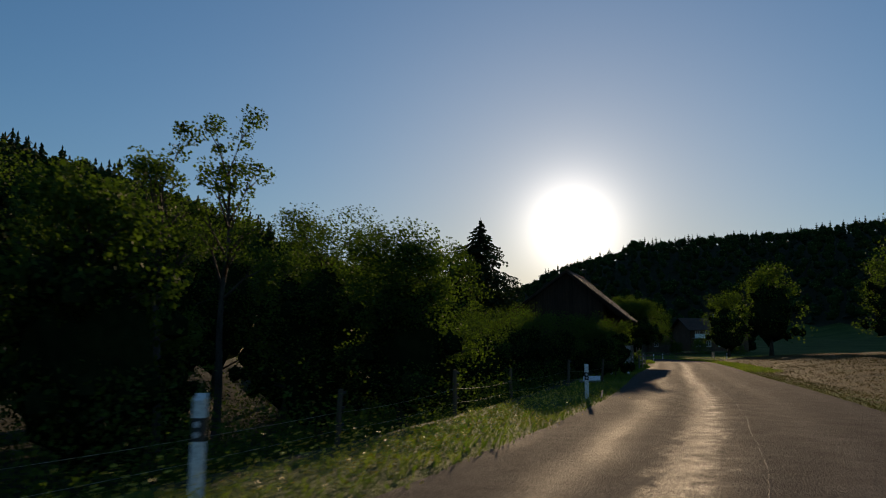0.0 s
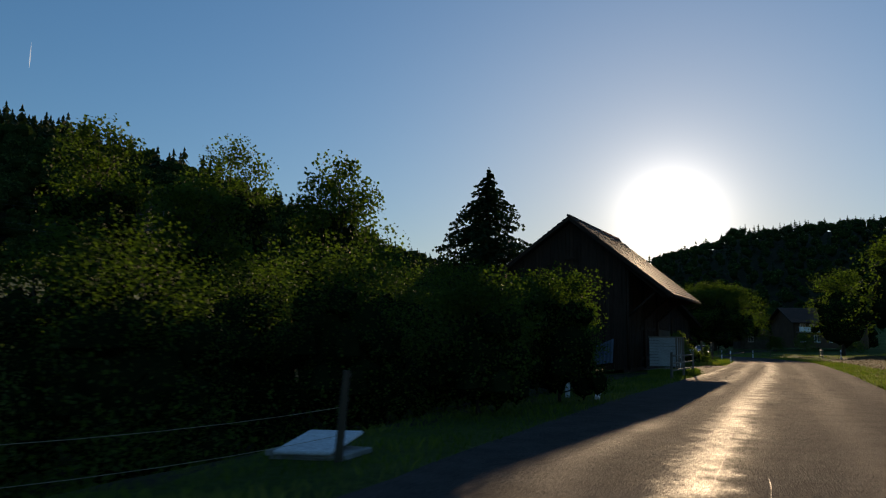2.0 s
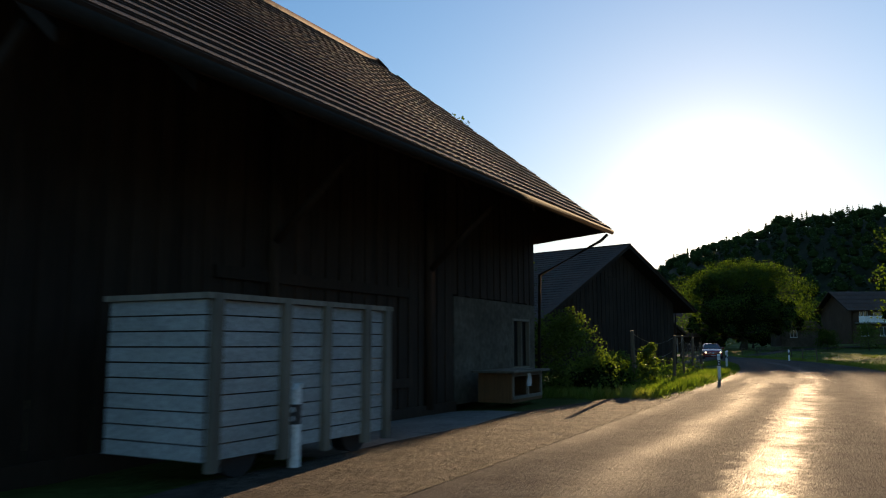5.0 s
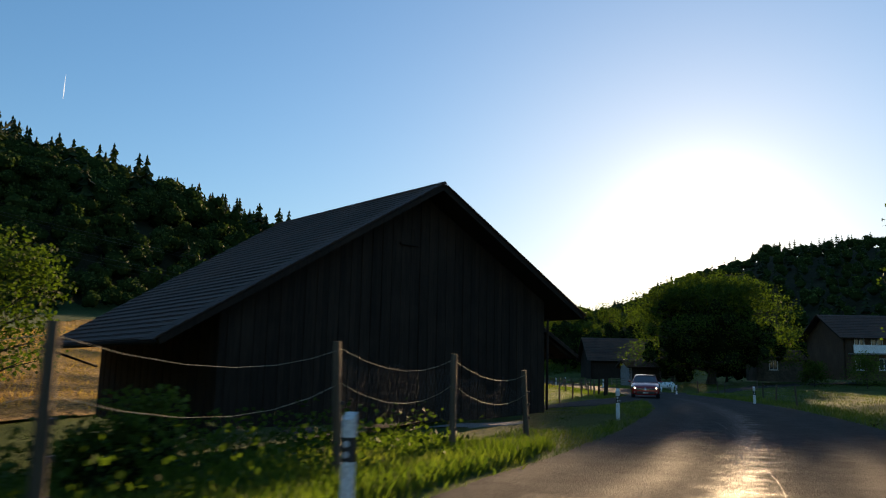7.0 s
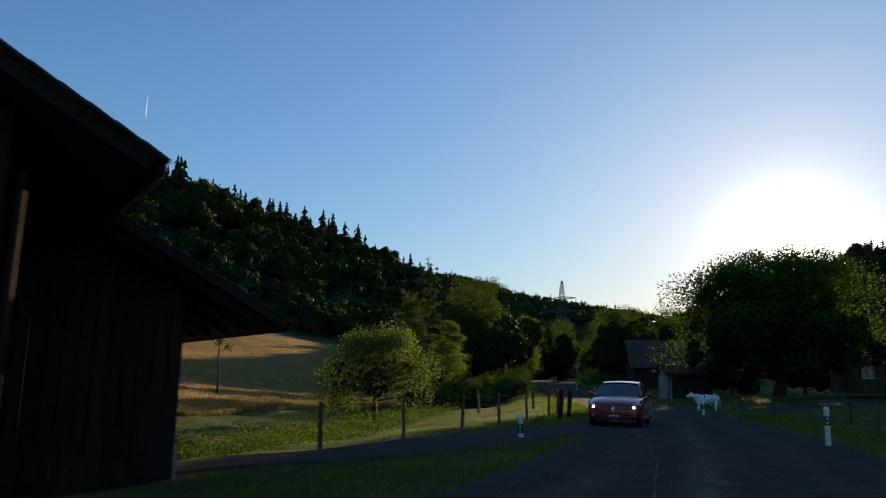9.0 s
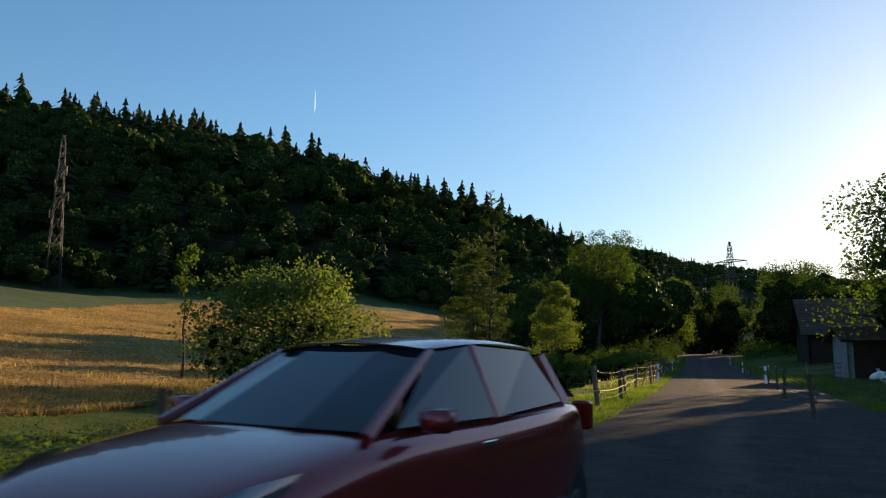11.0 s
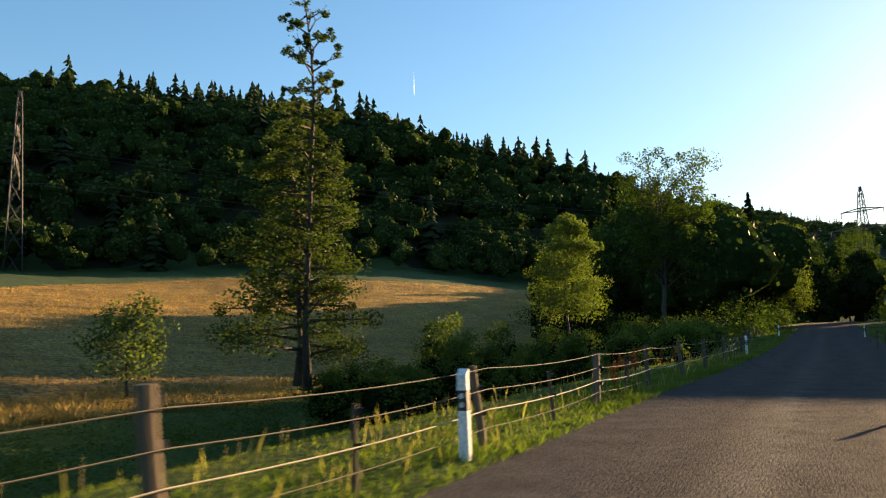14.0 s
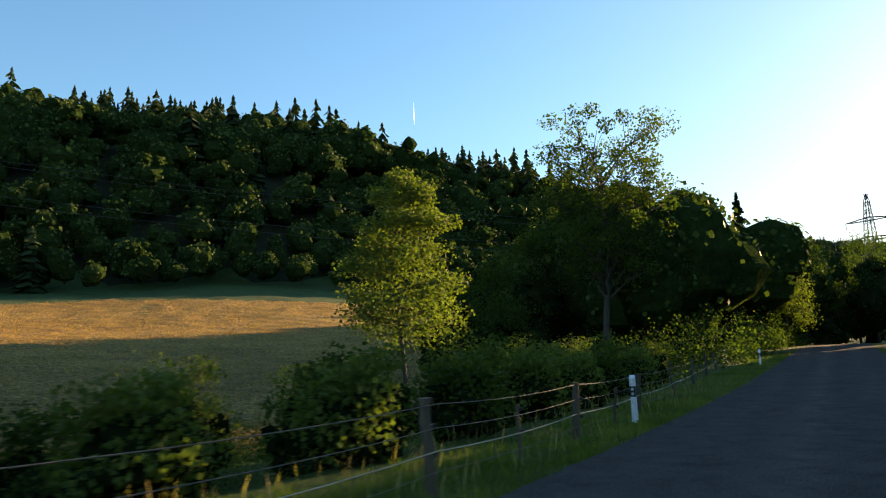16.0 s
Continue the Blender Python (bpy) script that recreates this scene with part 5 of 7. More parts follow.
sow("seeding_grass", x, y, 0.38, 0.006, leaf_mat("straw_blades", (0.24, 0.20, 0.09), (0.36, 0.30, 0.15), 0.4), "pale seeding grass stalks by the fence", "grass", 0.35, 10)


def low_growth(name, x, y, h, leaf, per, mat, label, category, seed):
    """Leafy clumps close to the ground."""
    r = np.random.default_rng(seed)
    k = clear(x, y)
    x, y = x[k], y[k]
    n = len(x)
    z = ground_z(x, y)
    c = np.repeat(np.stack([x, y, z], 1), per, 0)
    hh = np.repeat(h * r.uniform(0.3, 1.2, n), per)
    p = c + np.stack([r.normal(0, 0.35, n * per), r.normal(0, 0.35, n * per), r.random(n * per) * hh], 1)
    tagged(new(name, quad_mesh(name, rand_quads(r, p, leaf, normals=np.tile([0, 0, 0.6], (n * per, 1)), lean=1.0), mat)), label, category, kind="stuff")


x, y = along_road(1000, 4, 46, 2.8, 12, 1.0, True, 29)
low_growth("undergrowth", x, y, 1.2, 0.055, 40, LEAF, "dense dark undergrowth on the bank below the fence", "undergrowth", 30)
x, y = along_road(1500, -6, 66, 5.0, 25, 1.0, True, 31)
low_growth("undergrowth", x, y, 2.4, 0.095, 38, LEAF, "dense dark undergrowth below the thicket trees", "undergrowth", 32)
x, y = along_road(2200, 128, 245, 8, 20, 1.0, True, 33)
low_growth("stream_plants", x, y, 0.75, 0.07, 40, LEAF, "rank green plants along the hidden stream", "undergrowth", 34)
x, y = along_road(420, 82, 98, 1.6, 7, 1.0, True, 35)
low_growth("garden_weeds", x, y, 0.8, 0.09, 24, LEAF, "leafy weeds on the bank before the barn", "undergrowth", 36)
x, y = along_road(700, 236, 330, 1.5, 14, 1.0, True, 39)
low_growth("undergrowth", x, y, 3.4, 0.18, 40, LEAF, "dense dark undergrowth at the foot of the roadside wood", "undergrowth", 40)
x, y = along_road(500, 252, 330, 2.5, 26, 1.0, False, 41)
low_growth("undergrowth", x, y, 3.0, 0.26, 30, LEAF, "dense dark undergrowth below the grove", "undergrowth", 42)
x, y = along_road(260, 4, 24, 0.5, 2.2, 1.0, True, 37)
low_growth("verge_flowers", x, y, 0.42, 0.035, 14, plain("yellow_petals", (0.62, 0.46, 0.03), 0.6), "small yellow flowers in the verge grass", "flowers", 38)


# ---- fences ----
def wooden_post(x, y, h, r, lean=(0, 0), mat=None, name="fence_post", label="weathered round wooden fence post", group="pasture fence", z=None):
    g = gz(x, y) if z is None else z
    ob = thing(name, pose(x, y, g - 0.15, lean[0], lean[1], (x * 37) % 90), label, "fence post", group)
    rr = random.Random(int(x * 100 + y * 10))
    v, f = tube([(0, 0, 0), (0.006, 0, h * 0.4), (-0.004, 0.004, h * 0.9), (0, 0, h + 0.15)], [r * 1.05, r, r * 0.96, r * 0.88], 9)
    part("post", mesh_of("post", v, f, mat or POST_WOOD), None, ob)
    for zc in (0.42, 0.72, 1.0):
        if zc < h:
            part("insulator", box_mesh("insulator", (r * 0.8, -0.02, zc + 0.12), (r + 0.045, 0.02, zc + 0.17), BLACK), None, ob, "black plastic insulator")
    return ob, g


def wire(points, sag, r, mat, label, name="fence_wire", category="fence wire"):
    pts = []
    for (a, b) in zip(points[:-1], points[1:]):
        for k in range(6):
            t = k / 6
            p = Vector(a).lerp(Vector(b), t)
            p.z -= sag * 4 * t * (1 - t)
            pts.append(p)
    pts.append(Vector(points[-1]))
    v, f = tube(pts, [r] * len(pts), 4, False)
    return tagged(new(name, mesh_of(name, v, f, mat)), label, category)


line3 = [(24.4, 150.6), (27.4, 150.9), (29.2, 153.1), (28.85, 156.8), (28.0, 160.7), (27.06, 165.85), (26.65, 170.8), (25.8, 175.7), (24.71, 181.1), (24.0, 185.5), (23.3, 189.9), (22.6, 194.2), (21.65, 199.7), (20.6, 205.0), (19.3, 210.8), (17.8, 217.4), (16.2, 224.0), (14.5, 230.8), (12.9, 237.6), (11.3, 245), (9.9, 252)]
tops = []
for k, (px, py) in enumerate(line3):
    rr = random.Random(k)
    o, g = wooden_post(px, py, 1.0 + rr.uniform(-0.08, 0.15) + (0.25 if k == 0 else 0), 0.055 + rr.uniform(-0.01, 0.02), (rr.uniform(-6, 6), rr.uniform(-8, 5)))
    tops.append((px, py, g))
for zc, r in ((0.25, 0.0045), (0.46, 0.0075), (0.70, 0.0055), (0.95, 0.0055)):
    wire([(a + 0.07, b, g + zc) for a, b, g in tops], 0.05, r, WIRE if r > 0.007 else ROPE, "pale electric fence tape sagging between wooden posts" if r > 0.007 else "grey fence rope sagging between wooden posts")
for line, hts in (([(-6.0, 4.0), (-1.9, 14.0), (0.3, 17.6), (2.3, 25.2), (4.9, 29.6), (7.1, 33.8)], (0.3, 0.62)), ([(29.4, 146.3), (29.5, 143.7), (29.45, 141.2), (29.0, 138.2), (28.5, 135.2), (27.9, 132.2), (27.2, 128.6), (26.6, 124.6)], (0.6, 0.95)), ([(38.9, 126.0), (39.9, 134.0), (41.1, 142.2), (39.3, 148.8)], (0.5, 0.9)), ([(34.6, 152.0), (33.4, 160.0), (32.6, 168.0), (31.6, 176.0), (30.3, 184.0), (29.0, 192.0), (27.7, 200.0), (26.5, 208.0), (25.2, 216.0), (23.9, 224.0), (22.6, 232.0)], (0.5, 0.9)), ([(38.0, 149.8), (41.5, 157.8), (46.5, 167.5)], (0.6, 0.95))):
    tt = []
    for k, (px, py) in enumerate(line):
        o, g = wooden_post(px, py, 1.05, 0.05, (k * 7 % 9 - 4, k * 5 % 7 - 3), group="roadside fence")
        tt.append((px, py, g))
    for zc in hts:
        wire([(a, b, g + zc) for a, b, g in tt], 0.06, 0.0025, WIRE, "pale electric fence wire strung along the roadside")
for k, (px, py) in enumerate([(26.9, 167.8), (26.3, 172.9), (25.3, 178.4), (24.35, 183.2), (21.1, 202.4), (20.0, 207.8)]):
    wooden_post(px, py, 0.78, 0.028, (k * 5 % 13 - 6, 9 - k * 7 % 17), label="thin leaning fence stake between the posts")
for px, py in [(30.1, 139.4), (29.8, 142.3), (30.3, 140.8)]:
    wooden_post(px, py, 1.2, 0.08, (2, 3), TIMBER, label="stout dark wooden gate post at the junction")

# poles with old netting before the second barn
poles = [(22.2, 86.5, 1.85, 0.07), (23.9, 90.8, 1.75, 0.06), (24.83, 95.3, 1.8, 0.055), (25.73, 99.2, 1.75, 0.06), (26.8, 103.6, 1.5, 0.065)]
ptop = []
for px, py, h, r in poles:
    o, g = wooden_post(px, py, h, r, (3, -2), name="net_pole", label="grey wooden pole carrying old wire netting", group="net poles")
    ptop.append((px, py, g + h - 0.1))
wire(ptop, 0.25, 0.003, WIRE, "thin sagging wire between the net poles")
wire([(a, b, c - 0.45) for a, b, c in ptop], 0.30, 0.0028, WIRE, "thin sagging wire between the net poles")
net = []
for k in range(60):
    t = k / 59
    a, b = Vector(ptop[2]).lerp(Vector(ptop[4]), t), Vector(ptop[2]).lerp(Vector(ptop[4]), min(1, t + 0.05))
    a.z -= 0.1 + 0.5 * abs(noise.noise((t * 5, 1, 2)))
    b.z = a.z - 0.9 - 0.4 * noise.noise((t * 6, 3, 2))
    net.append(tube([a, b], [0.0022, 0.0022], 3, False))
    c = Vector(ptop[2]).lerp(Vector(ptop[4]), max(0, t - 0.05))
    c.z = b.z
    net.append(tube([a, c], [0.0022, 0.0022], 3, False))
tagged(new("wire_netting", tubes_mesh("wire_netting", net, STEEL)), "torn rusty wire netting hanging from the poles", "netting")


# a broken lath leaning in the verge grass
lath = thing("fallen_stake", pose(4.5, 21.55, 0.03, 0, -7, 76), "pale broken wooden stake lying in the verge grass", "stake")
part("stake_rod", box_mesh("stake_rod", (0, -0.02, -0.02), (1.1, 0.02, 0.02), GREY_WOOD), None, lath)


# ---- withered docks by the pasture fence ----
DOCK = leaf_mat("withered_dock", (0.10, 0.045, 0.02), (0.20, 0.095, 0.04), 0.3, 3.0)


def dock_plant(x, y, h, seed):
    """A dry stem with whorls of rust-brown seeds and a few leaves at the foot."""
    r = np.random.default_rng(seed)
    ob = thing("dock_plant", pose(x, y, gz(x, y) - 0.03, r.uniform(-7, 7), r.uniform(-7, 7), r.uniform(0, 360)), "withered rust-brown dock plant by the pasture fence", "plant", "dock plants")
    stems = [[(0, 0, 0), (0.01, 0, h * 0.5), (0.0, 0.02, h)]]
    for k in range(3):
        a, z = r.uniform(0, 6.283), h * r.uniform(0.45, 0.62)
        stems.append([(0.005, 0, z), (math.cos(a) * 0.05, math.sin(a) * 0.05, z + h * 0.16), (math.cos(a) * 0.07, math.sin(a) * 0.07, z + h * 0.3)])
    part("stem", tubes_mesh("stem", [tube([Vector(p) for p in s], [0.006, 0.005, 0.003], 5) for s in stems], DOCK), None, ob)
    for s in stems:
        a, b = np.array(s[1]), np.array(s[2])
        t = np.round(r.random(150) * 12) / 12
        p = a + (b - a) * t[:, None] + r.normal(0, 0.017, (150, 3)) * (1.25 - 0.7 * t)[:, None]
        part("seed_head", quad_mesh("seed_head", rand_quads(r, p, 0.02, normals=np.tile([0, 0, 0.3], (150, 1)), lean=1.0), DOCK), None, ob, "rust-brown whorls of dry seeds")
    foot = np.stack([r.normal(0, 0.09, 16), r.normal(0, 0.09, 16), r.uniform(0.05, 0.22, 16)], 1)
    part("leaf", quad_mesh("leaf", rand_quads(r, foot, 0.12, normals=np.tile([0, 0, 0.6], (16, 1)), lean=0.8), BLADE), None, ob, "green leaves at the foot")


for k, (px, py, h) in enumerate([(23.75, 184.7, 0.85), (23.6, 185.7, 0.95), (24.05, 183.4, 0.8), (23.9, 183.9, 0.95), (24.2, 183.1, 0.6), (23.1, 186.6, 0.9), (22.9, 187.6, 1.05), (23.3, 186.0, 0.7), (22.4, 190.8, 0.85), (21.9, 193.4, 0.9)]):
    dock_plant(px, py, h, 300 + k)


# ---- power lines and the sky ----
def pylon(x, y, z, h, label, turn=0.0, spread_k=0.035, thick=0.08):
    ob = thing("power_pylon", pose(x, y, z, 0, 0, turn), label, "pylon", "power pylons")
    legs, braces = [], []
    half = lambda f: (h * spread_k * (1 - f) + h * 0.01)
    lv = [0, 0.14, 0.27, 0.39, 0.5, 0.6, 0.69, 0.77, 0.84, 0.9, 0.95, 1.0]
    for sx, sy in ((1, 1), (-1, 1), (-1, -1), (1, -1)):
        part("leg", tubes_mesh("leg", [tube([(sx * half(f), sy * half(f), f * h) for f in lv[:-1]] + [(0, 0, h)], [thick] * len(lv), 4)], STEEL), None, ob)
    for a, b in zip(lv[:-1], lv[1:]):
        for (s0, s1) in (((1, 1), (-1, 1)), ((-1, 1), (-1, -1)), ((-1, -1), (1, -1)), ((1, -1), (1, 1))):
            for u, w in ((a, b), (b, a)):
                braces.append(tube([(s0[0] * half(u), s0[1] * half(u), u * h), (s1[0] * half(w), s1[1] * half(w), w * h)], [thick * 0.5] * 2, 3, False))
    part("bracing", tubes_mesh("bracing", braces, STEEL), None, ob, "crossed steel lattice bracing")
    for f, w in ((1 - 13.7 / h, 10.5), (1 - 8.0 / h, 6.7)):
        arm = []
        for s in (-1, 1):
            arm += [tube([(0, 0, f * h + 1.1), (s * w, 0, f * h + 0.2)], [0.2, 0.14], 4), tube([(0, 0, f * h), (s * w, 0, f * h + 0.2)], [0.2, 0.14], 4)]
            for k in range(1, 5):
                arm.append(tube([(s * w * k / 5, 0, f * h + 0.2 * k / 5), (s * w * (k - 0.5) / 5, 0, f * h + 1.1 - 0.18 * (k - 0.5))], [0.05, 0.05], 3, False))
            part("insulator", tubes_mesh("insulator", [tube([(s * w, 0, f * h + 0.2), (s * w, 0, f * h - 1.6)], [0.12, 0.12], 5)], GREY_WOOD), None, ob, "hanging string insulator")
        part("cross_arm", tubes_mesh("cross_arm", arm, STEEL), None, ob, "steel lattice cross arm")
    return ob


p1 = pylon(-100.9, 225.5, 12.6, 32.0, "tall steel lattice pylon at the edge of the wooded hill", 154)
p2 = pylon(-2.5, 438.4, gz(-2.5, 438.4), 45.75 - gz(-2.5, 438.4), "far steel lattice pylon rising above the trees", -20, 0.065, 0.13)
for drop, w in ((13.7, 10.5), (8.0, 6.7)):
    for s in (-1, 1):
        h2 = 45.75 - gz(-2.5, 438.4)
        a = (-100.9 + s * w * 0.34, 225.5 + s * w * 0.94, 12.6 + 32 - drop - 1.6)
        b = (-2.5 + s * w * 0.94, 438.4 - s * w * 0.34, 45.75 - drop - 1.6)
        c = (a[0] * 2 - b[0] - 60, a[1] * 2 - b[1], a[2] + 14)
        wire([c, a, b], 5.0, 0.028, STEEL, "thin dark power line conductor crossing the valley", "power_line", "power line")

cy_, cz_ = 3520.0, 1400.0
# the sunlight on the trail is put in as emission
trail = mesh_of("vapour_trail", [(-2634, cy_, cz_ - 8), (-2637, cy_, cz_ + 40), (-2633, cy_, cz_ + 150), (-2630, cy_, cz_ + 40)], [(0, 1, 2, 3)], glow_mat("sunlit_vapour", (0.95, 0.97, 1.0), 0.36))
tagged(new("vapour_trail", trail), "short white vapour trail high in the blue sky", "vapour trail", kind="structure")


# ---- details of the barns ----
def pipe(name, pts, r, parent, label, mat=None, sides=8):
    return part(name, tubes_mesh(name, [tube(pts, [r] * len(pts), sides)], mat or ZINC), None, parent, label)


pipe("gutter", [P(-0.2, 5.68, 3.94), P(17.5, 5.24, 4.52)], 0.07, barn, "old zinc gutter along the eave")
pipe("downpipe", [P(17.2, 5.2, 4.42), P(17.2, 5.0, 4.25), P(17.1, 3.2, 3.35), P(17.1, 3.12, 0.2)], 0.045, barn, "zinc downpipe slanting back to the wall")
pipe("ridge_cap", [P(-0.25, 0, 8.6), P(13.2, 0, 9.05)], 0.09, barn, "row of half-round ridge tiles", TILE)
part("sill_beam", mesh_of("sill_beam", [P(a, c, z) for c in (2.9, 3.12) for a, z in ((0.3, -0.5), (11.88, -0.5), (11.88, 0.09), (0.3, 0.09))], [(0, 1, 2, 3), (7, 6, 5, 4), (0, 4, 5, 1), (1, 5, 6, 2), (2, 6, 7, 3), (3, 7, 4, 0)], TIMBER), None, barn, "worn dark sill board along the foot of the wall")
for k in range(9):
    a = 0.5 + k * 1.6
    up, lo = 5.82 + 0.034 * a, 4.02 + 0.03 * a
    v = [P(a - 0.07, 3.0, up), P(a + 0.07, 3.0, up), P(a + 0.07, 5.1, lo), P(a - 0.07, 5.1, lo), P(a - 0.07, 3.0, up - 0.16), P(a + 0.07, 3.0, up - 0.16), P(a + 0.07, 5.1, lo - 0.14), P(a - 0.07, 5.1, lo - 0.14)]
    part("rafter", mesh_of("rafter", v, [(0, 1, 2, 3), (7, 6, 5, 4), (0, 4, 5, 1), (1, 5, 6, 2), (2, 6, 7, 3), (3, 7, 4, 0)], TIMBER), None, barn)
for a in (0.5, 5.6, 10.6):
    pipe("brace", [P(a, 3.1, 2.9), P(a, 4.6, 4.2)], 0.08, barn, "slanting eave brace", TIMBER, 4)
    pipe("wall_post", [P(a, 3.12, 0), P(a, 3.12, 5.5)], 0.11, barn, "squared timber post", TIMBER, 4)


def wall_panel(name, parent, a0, a1, c, z0, z1, fn, mat, label="", thick=0.25, openings=()):
    """A wall along a building between two heights, with real openings (from, to, low, high)."""
    cuts_a = sorted({a0, a1, *[v for o in openings for v in o[:2]]})
    cuts_z = sorted({z0, z1, *[v for o in openings for v in o[2:]]})
    na, nz = len(cuts_a) - 1, len(cuts_z) - 1
    mid = lambda i, j: ((cuts_a[i] + cuts_a[i + 1]) / 2, (cuts_z[j] + cuts_z[j + 1]) / 2)
    solid = lambda i, j: 0 <= i < na and 0 <= j < nz and not any(o[0] < mid(i, j)[0] < o[1] and o[2] < mid(i, j)[1] < o[3] for o in openings)
    vs = [fn(aa, cc, zz) for cc in (c, c - thick) for zz in cuts_z for aa in cuts_a]
    at = lambda i, j, side: side * (na + 1) * (nz + 1) + j * (na + 1) + i
    fs = []
    for i in range(na):
        for j in range(nz):
            if not solid(i, j):
                continue
            ring = ((i, j), (i + 1, j), (i + 1, j + 1), (i, j + 1))
            fs += [tuple(at(*q, 0) for q in ring), tuple(at(*q, 1) for q in ring[::-1])]
            for k, (di, dj) in enumerate(((0, -1), (1, 0), (0, 1), (-1, 0))):
                if not solid(i + di, j + dj):
                    p, q = ring[k], ring[(k + 1) % 4]
                    fs.append((at(*q, 0), at(*p, 0), at(*p, 1), at(*q, 1)))
    return part(name, mesh_of(name, vs, fs, mat), None, parent, label)


wall_panel("plaster_wall", barn, 11.9, 17.0, 3.05, 0.0, 2.46, P, DIRTY_PLASTER, "stained dark grey plaster wall", 0.3, [(15.35, 16.6, 0.7, 2.05)])


def window_in(parent, fn, a0, a1, c, z0, z1, frame_mat, cross=True):
    w = part("window", mesh_of("window", [fn(a0, c - 0.12, z0), fn(a1, c - 0.12, z0), fn(a1, c - 0.12, z1), fn(a0, c - 0.12, z1)], [(0, 1, 2, 3)], GLASS), None, parent, "dark window pane")
    t = 0.06
    bars = [(a0, a1, z0, z0 + t), (a0, a1, z1 - t, z1), (a0, a0 + t, z0, z1), (a1 - t, a1, z0, z1)]
    if cross:
        bars.append(((a0 + a1) / 2 - t / 2, (a0 + a1) / 2 + t / 2, z0, z1))
    for b in bars:
        v = [fn(aa, cc, zz) for cc in (c + 0.015, c - 0.10) for aa, zz in ((b[0], b[2]), (b[1], b[2]), (b[1], b[3]), (b[0], b[3]))]
        part("frame", mesh_of("frame", v, [(0, 1, 2, 3), (7, 6, 5, 4), (0, 4, 5, 1), (1, 5, 6, 2), (2, 6, 7, 3), (3, 7, 4, 0)], frame_mat), None, w)
    v = [fn(aa, cc, zz) for cc in (c + 0.09, c) for aa, zz in ((a0 - 0.05, z0 - 0.06), (a1 + 0.05, z0 - 0.06), (a1 + 0.05, z0), (a0 - 0.05, z0))]
    part("sill", mesh_of("sill", v, [(0, 1, 2, 3), (7, 6, 5, 4), (0, 4, 5, 1), (1, 5, 6, 2), (2, 6, 7, 3), (3, 7, 4, 0)], frame_mat), None, w)


GLASS = glass_mat("dusty_glass", (0.012, 0.012, 0.012), 0.4, 0.15)
window_in(barn, P, 15.35, 16.6, 3.05, 0.7, 2.05, GREY_WOOD)
# gable hatch and the great door's rails
G = lambda a, c, z: local(O1, (W1[0], W1[1]), (-U1[0], -U1[1]), a, c - 0.3, z)
window_in(barn, G, -0.35, 0.35, 0.04, 6.2, 6.8, TIMBER, False)
for zc in (0.5, 2.3):
    part("door_rail", mesh_of("door_rail", [P(a, c, z) for c in (3.06, 3.13) for a, z in ((4.4, zc), (9.8, zc), (9.8, zc + 0.18), (4.4, zc + 0.18))], [(0, 1, 2, 3), (7, 6, 5, 4), (0, 4, 5, 1), (1, 5, 6, 2), (2, 6, 7, 3), (3, 7, 4, 0)], TIMBER), None, barn, "cross rail of the great barn door")

pipe("ridge_cap", [Q(-0.05, 0, RIDGE2 + 0.03), Q(12.35, 0, RIDGE2 + 0.33)], 0.09, barn2, "row of half-round ridge tiles", TILE)
pipe("downpipe", [Q(1.3, 6.45, 3.5), Q(1.34, 6.42, 0.0)], 0.045, barn2, "rusty downpipe at the barn corner")
pipe("gutter", [Q(0.55, 7.74, 3.6), Q(12.3, 7.74, 3.6)], 0.06, barn2, "zinc gutter along the eave")
pipe("gutter", [Q(0, -9.18, 1.98), Q(12.3, -9.18, 1.98)], 0.06, barn2, "zinc gutter along the low eave")
pipe("gutter", [Q(3.2, 10.42, 2.1), Q(10.6, 10.42, 2.1)], 0.05, barn2, "zinc gutter of the lean-to")
pipe("downpipe", [Q(12.0, -9.1, 1.9), Q(12.0, -7.3, 1.3)], 0.045, barn2, "slanting zinc downpipe")
for k in range(8):
    c0 = 3.4 + k
    v = [Q(c0 - 0.06, 6.4, 4.08), Q(c0 + 0.06, 6.4, 4.08), Q(c0 + 0.06, 10.1, 2.18), Q(c0 - 0.06, 10.1, 2.18), Q(c0 - 0.06, 6.4, 3.94), Q(c0 + 0.06, 6.4, 3.94), Q(c0 + 0.06, 10.1, 2.06), Q(c0 - 0.06, 10.1, 2.06)]
    part("rafter", mesh_of("rafter", v, [(0, 1, 2, 3), (7, 6, 5, 4), (0, 4, 5, 1), (1, 5, 6, 2), (2, 6, 7, 3), (3, 7, 4, 0)], TIMBER), None, barn2)
wall_panel("plinth", barn2, 4.0, 10.2, 9.05, -0.7, 0.25, Q, CONCRETE, "grey concrete plinth", 0.2)
G2 = lambda a, c, z: local(O2, W2, (-U2[0], -U2[1]), a, c - 1.05, z)
window_in(barn2, G2, -1.0, -0.4, 0.05, 5.6, 6.2, TIMBER, False)
